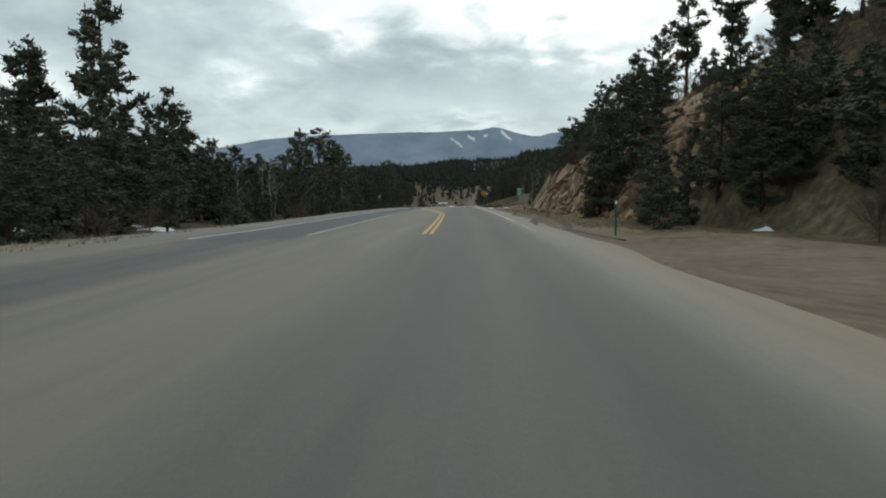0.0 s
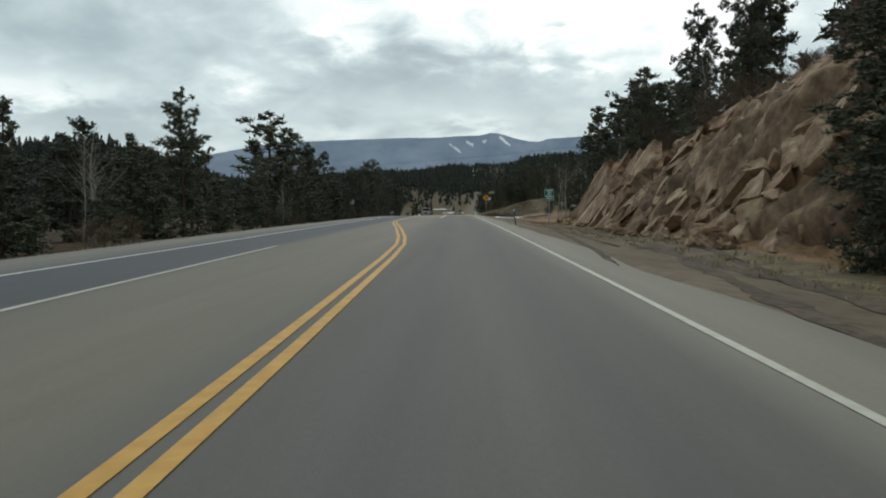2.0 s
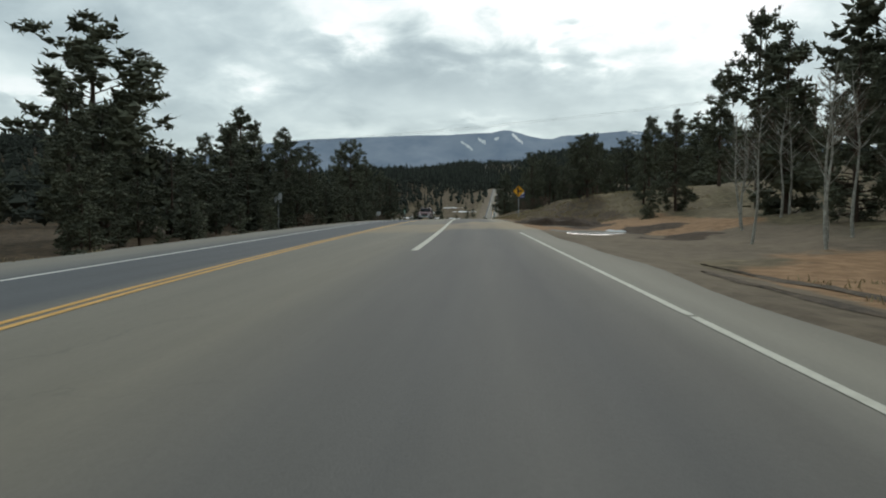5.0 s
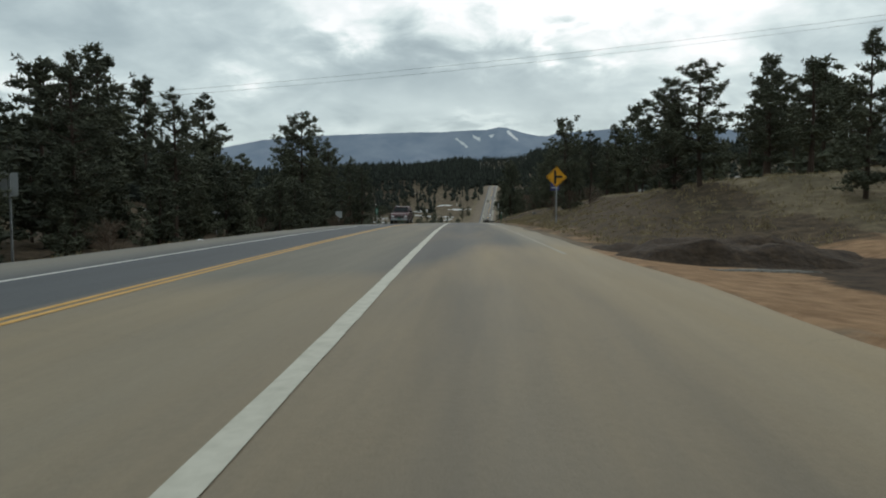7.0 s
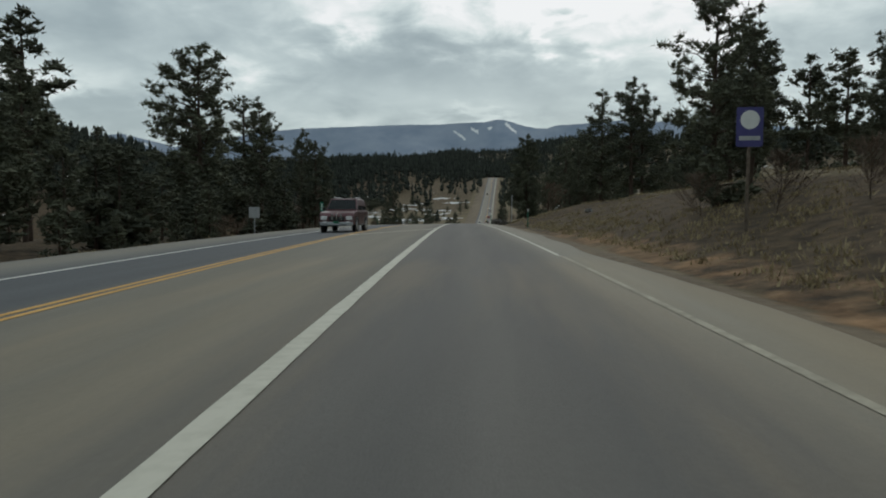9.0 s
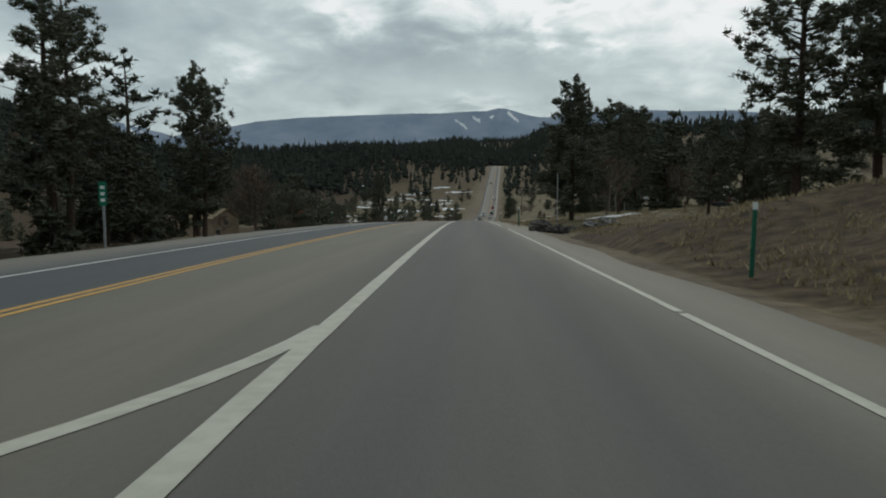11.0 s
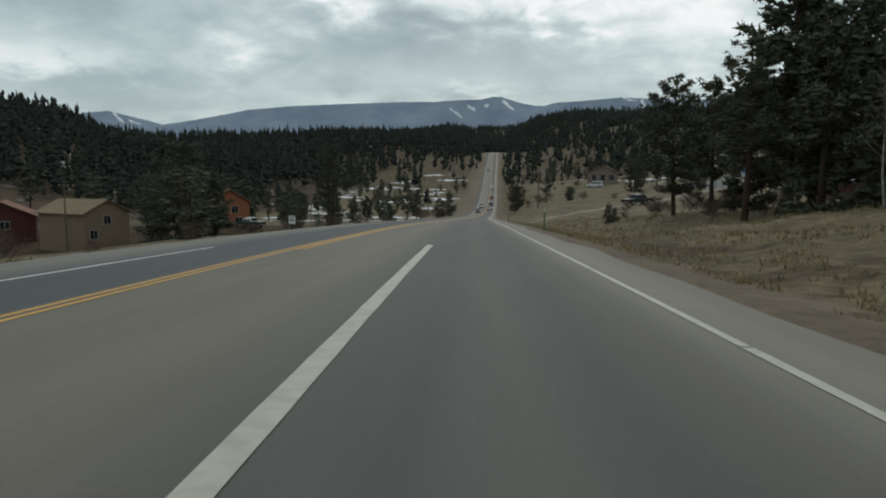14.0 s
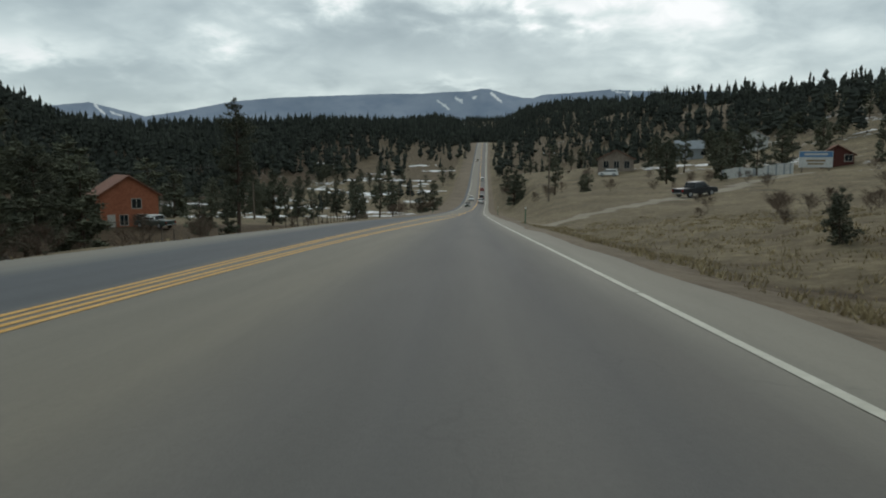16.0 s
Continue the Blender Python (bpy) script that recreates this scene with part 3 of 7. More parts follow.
def stripe(name, us, y0, y1, width, mat, label, gaps=()):
    """A painted line at the offset us(y), one mesh, with gaps (y, length) in it."""
    verts, faces = [], []
    cuts = sorted([g for g in gaps if y0 < g[0] < y1])
    ends, a = [], y0
    for g, l in cuts:
        ends.append((a, g))
        a = g + l
    ends.append((a, y1))
    rnd = random.Random(name + str(y0))
    for a, b in ends:
        n = max(2, int((b - a) / (0.7 if b < 420 else 5)) + 1)
        base = len(verts)
        for i in range(n):
            y = a + (b - a) * i / (n - 1)
            u = float(us(y))
            w = width / 2 * rnd.uniform(0.93, 1.05)
            for s in (-1, 1):
                uu = u + s * w
                verts.append((float(line_x(y)) + uu, y, float(road_z(y)) + float(cross_fall(uu)) + 0.026))
        faces += [(base + 2 * i, base + 2 * i + 1, base + 2 * i + 3, base + 2 * i + 2) for i in range(n - 1)]
    return tagged(new(name, mesh_of(name, verts, faces, mat)), label, "road marking", kind="structure")


def build_markings():
    rnd = random.Random(5)
    W, Yl = M["white_paint"], M["yellow_paint"]
    cracks = []
    y = 40.0
    while y < 330:
        y += rnd.uniform(5, 13)
        cracks.append((y, rnd.uniform(0.07, 0.16)))
    dusty = M["dusty_paint"]
    stripe("edge_line", lambda y: 2.35, 24.3, 35, 0.10, dusty, "edge line almost hidden under road dust", cracks)
    stripe("edge_line", lambda y: 2.35, 35, 114, 0.10, W, "worn white edge line on the asphalt", cracks)
    stripe("edge_line", lambda y: 2.45, 135, 170, 0.105, dusty, "edge line almost hidden under road dust", cracks)
    stripe("edge_line", lambda y: 2.40, 170, 225, 0.105, W, "worn white edge line on the asphalt", cracks)
    stripe("edge_line", lambda y: 2.40, 233, 960, 0.105, W, "worn white edge line on the asphalt", cracks)
    stripe("edge_line", lambda y: -8.1 - 0.45 * float(1 - step(30, 62, y)) - 0.5 * float(1 - step(20, 30, y)), 22.3, 266, 0.13, M["bright_paint"], "thin white edge line beside the dark lane", [])
    stripe("edge_line", lambda y: -8.15 + 3.2 * float(step(300, 400, y)), 400, 960, 0.11, W, "thin white edge line beside the dark lane", [])
    stripe("lane_line", lambda y: -5.32, 23.3, 53, 0.12, W, "white line between two oncoming lanes", [])
    beside = spline([(100, -1.38), (106, -1.3), (114, -1.25), (138, -1.30), (152, -1.33), (175, -1.29), (193, -1.23), (204, -1.16), (214, -1.12), (240, -1.10), (266, -1.05)])
    stripe("lane_line", lambda y: float(beside(y)), 101, 265.2, 0.2, W, "broad solid white line beside the lane", [])
    gore = spline([(184, -5.3), (190.3, -3.12), (191.8, -2.52), (193.5, -1.80), (195.2, -1.36), (196.2, -1.24)])
    stripe("gore_line", lambda y: float(gore(y)), 185, 196.0, 0.2, W, "slanting broad white line running into the lane line", [])
    centre = spline([(20, -1.27), (30, -1.33), (44, -1.43), (52, -1.54), (56, -1.76), (61, -2.22), (65, -2.56), (70, -3.03), (76, -3.66), (82, -4.22), (90, -4.82), (100, -5.05), (115, -5.05), (280, -5.05), (310, -4.9), (340, -4.2), (380, -2.4), (410, -1.5), (440, -1.2), (960, -1.2)])
    for k in (-0.115, 0.115):
        stripe("centre_line", lambda y: float(centre(y)) + k, 22.6, 960, 0.12, Yl, "double yellow centre line, one of two stripes")
    second = spline([(260, -4.85), (275, -4.7), (290, -4.5), (305, -4.05), (318, -3.4), (335, -2.4), (360, -1.5), (390, -1.1), (410, -0.95)])
    for k in (-0.115, 0.115):
        stripe("median_line", lambda y: float(second(y)) + k, 264, 408, 0.12, Yl, "double yellow line closing the middle lane, one of two stripes")


# ---- mountains ----
RIDGE = [(-75, 2.4), (-55, 2.0), (-41.4, 2.14), (-37.0, 2.99), (-31.8, 3.82), (-30.1, 4.12), (-27.6, 4.45), (-25.5, 3.96), (-24.0, 3.59), (-21.8, 3.97), (-18.1, 4.78), (-14.8, 5.15), (-10.4, 5.39), (-6.4, 5.56), (-3.7, 5.58), (-2.0, 5.71), (-0.2, 5.75), (0.7, 5.96), (1.3, 5.92), (2.1, 5.69), (3.0, 5.42), (3.9, 5.24), (4.7, 5.23), (5.4, 5.44), (7.4, 5.54), (10.4, 5.74), (12.1, 5.62), (15.0, 5.45), (18.2, 5.39), (23.5, 4.67), (33.5, 2.96), (50, 2.4), (75, 2.4)]
SNOW = [(-2.58, 5.05, -1.86, 4.48, 0.11), (-1.23, 5.27, -0.78, 5.01, 0.14), (0.02, 5.27, 0.29, 5.27, 0.09), (1.45, 5.61, 2.26, 4.99, 0.11), (-27.2, 4.3, -26.67, 3.68, 0.10), (-26.2, 3.8, -25.6, 3.6, 0.06), (11.89, 5.45, 12.11, 4.94, 0.14), (10.6, 5.65, 11.4, 5.45, 0.08)]


def build_mountains():
    az = np.concatenate([np.arange(-75, -32, 0.6), np.arange(-32, 20, 0.1), np.arange(20, 75.1, 0.6)])
    top = np.interp(az, [r[0] for r in RIDGE], [r[1] for r in RIDGE])
    rr = np.random.RandomState(8)
    rag = np.convolve(rr.uniform(-1, 1, len(az)), np.ones(3) / 3, "same") * 0.02
    rows = np.linspace(0, 1, 56)
    A, R = np.meshgrid(az, rows, indexing="xy")
    el = -0.5 + (top[None, :] + 0.5) * R + rag[None, :] * R ** 30
    fold = 150 * np.sin(A * 0.55 + 2.2 * R + 1.1) + 70 * np.sin(A * 1.1 - 4 * R) + 22 * np.sin(A * 2.3 + 5 * R + 2)
    dist = 3950 + 760 * R ** 1.3 + fold * (1 - R) * (0.25 + R) * 1.2
    ax, ay, ez = -4.7, 135.0, -1.2
    X, Y = ax + dist * np.sin(np.radians(A)), ay + dist * np.cos(np.radians(A))
    Z = ez + dist * np.tan(np.radians(el))
    Z[0, :] = -160
    faces = grid_faces(*X.shape)
    # pale blue base colour holds the haze of distance over dark forest
    mat, t, b = blank("haze_painted_forest", 1.0, 0.0)
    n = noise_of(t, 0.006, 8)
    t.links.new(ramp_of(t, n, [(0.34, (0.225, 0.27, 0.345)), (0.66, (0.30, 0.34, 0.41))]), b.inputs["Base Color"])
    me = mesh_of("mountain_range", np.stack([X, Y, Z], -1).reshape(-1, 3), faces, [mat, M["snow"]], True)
    fa, fe = A.reshape(-1)[faces].mean(1), el.reshape(-1)[faces].mean(1)
    white = np.zeros(len(faces), bool)
    for i, (a0, e0, a1, e1, w) in enumerate(SNOW):
        s = np.clip(((fa - a0) * (a1 - a0) + (fe - e0) * (e1 - e0)) / ((a1 - a0) ** 2 + (e1 - e0) ** 2), 0, 1)
        d = np.hypot(fa - a0 - s * (a1 - a0), fe - e0 - s * (e1 - e0))
        white |= d < w * (0.75 + 0.5 * np.sin(fa * 17 + i) * np.sin(fe * 23 + 2 * i))
    me.polygons.foreach_set("material_index", white.astype(np.int32))
    tagged(new("mountain_range", me), "forested mountain range painted pale haze blue, with streaks of snow", "mountain", kind="structure")


build_ground()
build_road()
build_markings()
build_mountains()
# ---- trees ----


KNOT = np.array([(1, 0, 0), (0, 1, 0), (-1, 0, 0), (0, -1, 0), (0, 0, 1), (0, 0, -1)], float)
KNOT_FACES = np.array([(0, 1, 4), (1, 2, 4), (2, 3, 4), (3, 0, 4), (1, 0, 5), (2, 1, 5), (3, 2, 5), (0, 3, 5)])


def tufts(r, centres, size, blades, width):
    """Clumps of needles round each centre: a dense uneven heart and a fuzz of short sprays."""
    n = len(centres)
    spin = r.uniform(0, 6.28, (n, 1))
    kx = KNOT[None, :, 0] * np.cos(spin) - KNOT[None, :, 1] * np.sin(spin)
    ky = KNOT[None, :, 0] * np.sin(spin) + KNOT[None, :, 1] * np.cos(spin)
    knot = np.stack([kx, ky, np.repeat(KNOT[None, :, 2], n, 0)], -1)
    heart = centres[:, None, :] + knot * (r.uniform(0.6, 1.2, (n, 6)) * 0.50 * size[:, None])[..., None] * np.array([1, 1, 0.72])
    c = np.repeat(centres, blades, 0)
    s = np.repeat(size, blades)
    d = r.normal(size=(n * blades, 3))
    d /= np.linalg.norm(d, axis=1)[:, None]
    pos = c + d * (s * (0.25 + 0.40 * r.uniform(size=len(s))))[:, None] * np.array([1, 1, 0.8])
    out = d * 0.8 + r.normal(size=d.shape) * 0.45 + np.array([0, 0, 0.35])
    out /= np.linalg.norm(out, axis=1)[:, None]
    side = np.cross(out, r.normal(size=d.shape))
    side /= np.linalg.norm(side, axis=1)[:, None] + 1e-9
    ln = s * 0.60 * r.uniform(0.6, 1.25, len(s))
    w = ln * width * r.uniform(0.7, 1.3, len(s))
    v = np.stack([pos - side * w[:, None] * 0.5, pos + side * w[:, None] * 0.5, pos + out * ln[:, None]], 1)
    faces = (KNOT_FACES[None] + 6 * np.arange(n)[:, None, None]).reshape(-1, 3)
    return np.concatenate([heart.reshape(-1, 3), v.reshape(-1, 3)]), np.concatenate([faces, 6 * n + np.arange(len(c) * 3).reshape(-1, 3)])


def crown_shape(kind, k):
    """How wide the crown is at the part k of its height, 0 below and 1 above."""
    if kind == "cone":
        return (1 - k) ** 0.62 * (0.7 + 0.3 * min(1, k * 5)) + 0.05
    if kind == "broad":
        return (1 - k) ** 0.5 * (0.75 + 0.25 * min(1, k * 5)) + 0.05
    if kind == "round":
        return math.sqrt(max(0.02, 1 - (2 * k - 0.9) ** 2 * 0.78)) * (1 - 0.25 * k)
    return (1 - k ** 2.3) * (0.5 + 0.5 * min(1, k * 3.0)) + 0.10


def pine_meshes(seed, h, kind="open", base=0.22, spread=2.4, whorls=17, arms=5, per=3, blades=18, size=0.60, bare=0, width=0.26, light=False, fine=0.66):
    r = np.random.RandomState(seed)
    bend = r.uniform(-0.25, 0.25, 2)
    zs = np.linspace(-0.4, h, 9)
    pts = np.stack([bend[0] * np.sin(zs / h * 2.6), bend[1] * np.sin(zs / h * 3.1), zs], 1)
    rad = 0.017 * h * (1 - zs / h * 0.9).clip(0.06)
    woods, cs, ss = [tube(pts, rad, 7)], [], []
    per, size = per / fine ** 2, size * fine
    for i in range(whorls):
        k = (i + r.uniform(-0.35, 0.35)) / whorls
        k = min(max(k, 0), 0.985)
        level = h * (base + (1 - base) * k)
        reach = spread * crown_shape(kind, k)
        for a in range(arms if k < 0.9 else 3):
            if r.uniform() < 0.12:
                continue
            z = min(level + r.uniform(-0.6, 0.6) * h * (1 - base) / whorls, 0.985 * h)
            ang = r.uniform(0, 6.283)
            ln = reach * r.uniform(0.42, 1.15)
            rise = (0.62 * k - 0.04 + r.uniform(-0.2, 0.2)) * ln
            s = np.linspace(0, 1, 4)
            p0 = np.array([np.interp(z, zs, pts[:, 0]), np.interp(z, zs, pts[:, 1]), z])
            lim = p0 + np.stack([np.cos(ang) * ln * s, np.sin(ang) * ln * s, rise * s + 0.16 * ln * s * s], 1)
            lim[1:3] += r.normal(size=(2, 3)) * 0.05 * ln
            if not light or a % 2 == 0:
                woods.append(tube(lim[::3] if light else lim, np.linspace(0.011 * h * (1 - 0.75 * k) * 0.45 + 0.012, 0.008, 2 if light else 4), 3))
            if bare and r.uniform() < bare:
                continue
            m = max(2, int(per * (0.45 + ln / spread) + r.uniform()))
            q = r.uniform(0.22, 1.0, m) ** 0.6
            pos = np.stack([np.interp(q, s, lim[:, j]) for j in range(3)], 1) + r.normal(size=(m, 3)) * np.array([0.16, 0.16, 0.15]) * (0.5 + ln * 0.32)
            cs.append(pos)
            ss.append(size * r.uniform(0.75, 1.25, m) * (0.72 + 0.38 * (1 - k)))
    cs.append(np.array([pts[-1] + (0, 0, -0.05 * j) for j in range(3)]))
    ss.append(np.full(3, size * 0.7))
    v, f = tufts(r, np.concatenate(cs), np.concatenate(ss), blades, width)
    wv, wf = join(woods)
    return mesh_of("trunk", wv, wf, M["bark"], True), mesh_of("crown", v, f, M["needles"])


PINES = {}
for key, args in {
    "tall": dict(seed=1, h=16, kind="open", base=0.20, spread=2.9, whorls=18, arms=6, per=4),
    "tall2": dict(seed=2, h=16, kind="open", base=0.28, spread=3.2, whorls=15, arms=6, per=4, size=0.68),
    "cone": dict(seed=3, h=12, kind="cone", base=0.03, spread=2.9, whorls=17, arms=7, size=0.60, per=4),
    "cone2": dict(seed=4, h=12, kind="cone", base=0.07, spread=2.6, whorls=16, arms=6, size=0.60, per=4),
    "round": dict(seed=5, h=11, kind="round", base=0.05, spread=3.0, whorls=14, arms=7, per=4, size=0.64),
    "round2": dict(seed=6, h=13, kind="round", base=0.16, spread=3.3, whorls=15, arms=7, per=4, size=0.66),
    "thin": dict(seed=7, h=17, kind="open", base=0.45, spread=2.1, whorls=14, arms=5, per=3, bare=0.12),
    "snag": dict(seed=8, h=17, kind="open", base=0.30, spread=2.3, whorls=17, arms=5, per=3, bare=0.5),
    "big": dict(seed=12, h=12.6, kind="broad", base=0.10, spread=3.25, whorls=22, arms=9, per=6, size=0.54),
    "young": dict(seed=9, h=3.0, kind="cone", base=0.04, spread=1.05, whorls=11, arms=6, per=2, size=0.32, fine=0.8),
}.items():
    PINES[key] = (pine_meshes(**args), args["h"])
    if key != "young":  # lighter ones for the trees that stand far off, and for the thick of the wood
        PINES[key + "_far"] = (pine_meshes(**{**args, "whorls": int(args["whorls"] * 0.8), "arms": 6, "per": 4, "blades": 8, "size": 0.86, "width": 0.5, "light": True, "fine": 0.8}), args["h"])
        PINES[key + "_wood"] = (pine_meshes(**{**args, "whorls": int(args["whorls"] * 0.7), "arms": 5, "per": 3, "blades": 6, "size": 1.05, "width": 0.5, "light": True, "fine": 1.0}), args["h"])

LABELS = {"big": "great dark pine with a broad dense crown", "tall": "tall ponderosa pine with a ragged dark crown", "tall2": "tall ponderosa pine with open dark branches", "cone": "dense pointed dark green pine down to the ground", "cone2": "pointed dark green pine with a bare lower trunk",
          "round": "broad rounded dark green pine", "round2": "broad pine with a rounded top on a bare trunk", "thin": "slender pine with a long bare trunk and thin crown", "snag": "half-dead pine with many bare branches", "young": "small young pine in the grass"}


def wood(name, label, trees):
    """Pines that stand too thick to tell apart, joined: (kind, u, y, height, turn, wide)."""
    for which, mat in ((0, "bark"), (1, "needles")):
        vs, fs, base = [], [], 0
        for kind, u, y, h, turn, wide in trees:
            meshes, h0 = PINES[kind + "_wood"]
            me = meshes[which]
            co = np.empty(len(me.vertices) * 3)
            me.vertices.foreach_get("co", co)
            co = co.reshape(-1, 3)
            s, c, n = h / h0, math.cos(turn), math.sin(turn)
            x = float(line_x(y)) + u
            vs.append(np.stack([x + (co[:, 0] * c - co[:, 1] * n) * s * wide, y + (co[:, 0] * n + co[:, 1] * c) * s * wide, float(ground(x, y)) - 0.05 + co[:, 2] * s], 1))
            k = len(me.polygons[0].vertices)
            idx = np.empty(len(me.polygons) * k, np.int32)
            me.polygons.foreach_get("vertices", idx)
            fs.append(idx.reshape(-1, k) + base)
            base += len(co)
        me = mesh_of(name, np.concatenate(vs), np.concatenate(fs), M[mat], which == 0)
        tagged(new(name if which else name + "_trunks", me), label, "forest", kind="stuff")


def pine(kind, x, y, h, turn=0.0, wide=1.0):
    off = x - float(line_x(y))
    (trunk, crown), h0 = PINES[kind + "_far" if kind != "young" and (y > 345 or h < 5 or (h < 9 and abs(off) > 17) or (off < -23 and y < 300) or off < -60 or off > 17) else kind]
    s = h / h0
    ob = tagged(new("pine_tree"), LABELS[kind], "tree", "pines along the road")
    ob.empty_display_size = 0.3
    ob.matrix_basis = Matrix.LocRotScale((x, y, float(ground(x, y)) - 0.05), Euler((0, 0, turn)), (s * wide, s * wide, s))
    put("trunk", trunk, ob)
    put("crown", crown, ob)
    return ob


def side_pine(kind, u, y, h, turn=0.0, wide=1.0):
    """A pine by its offset from the driven line and its place along the road."""
    return pine(kind, float(line_x(y)) + u, y, h, turn, wide)


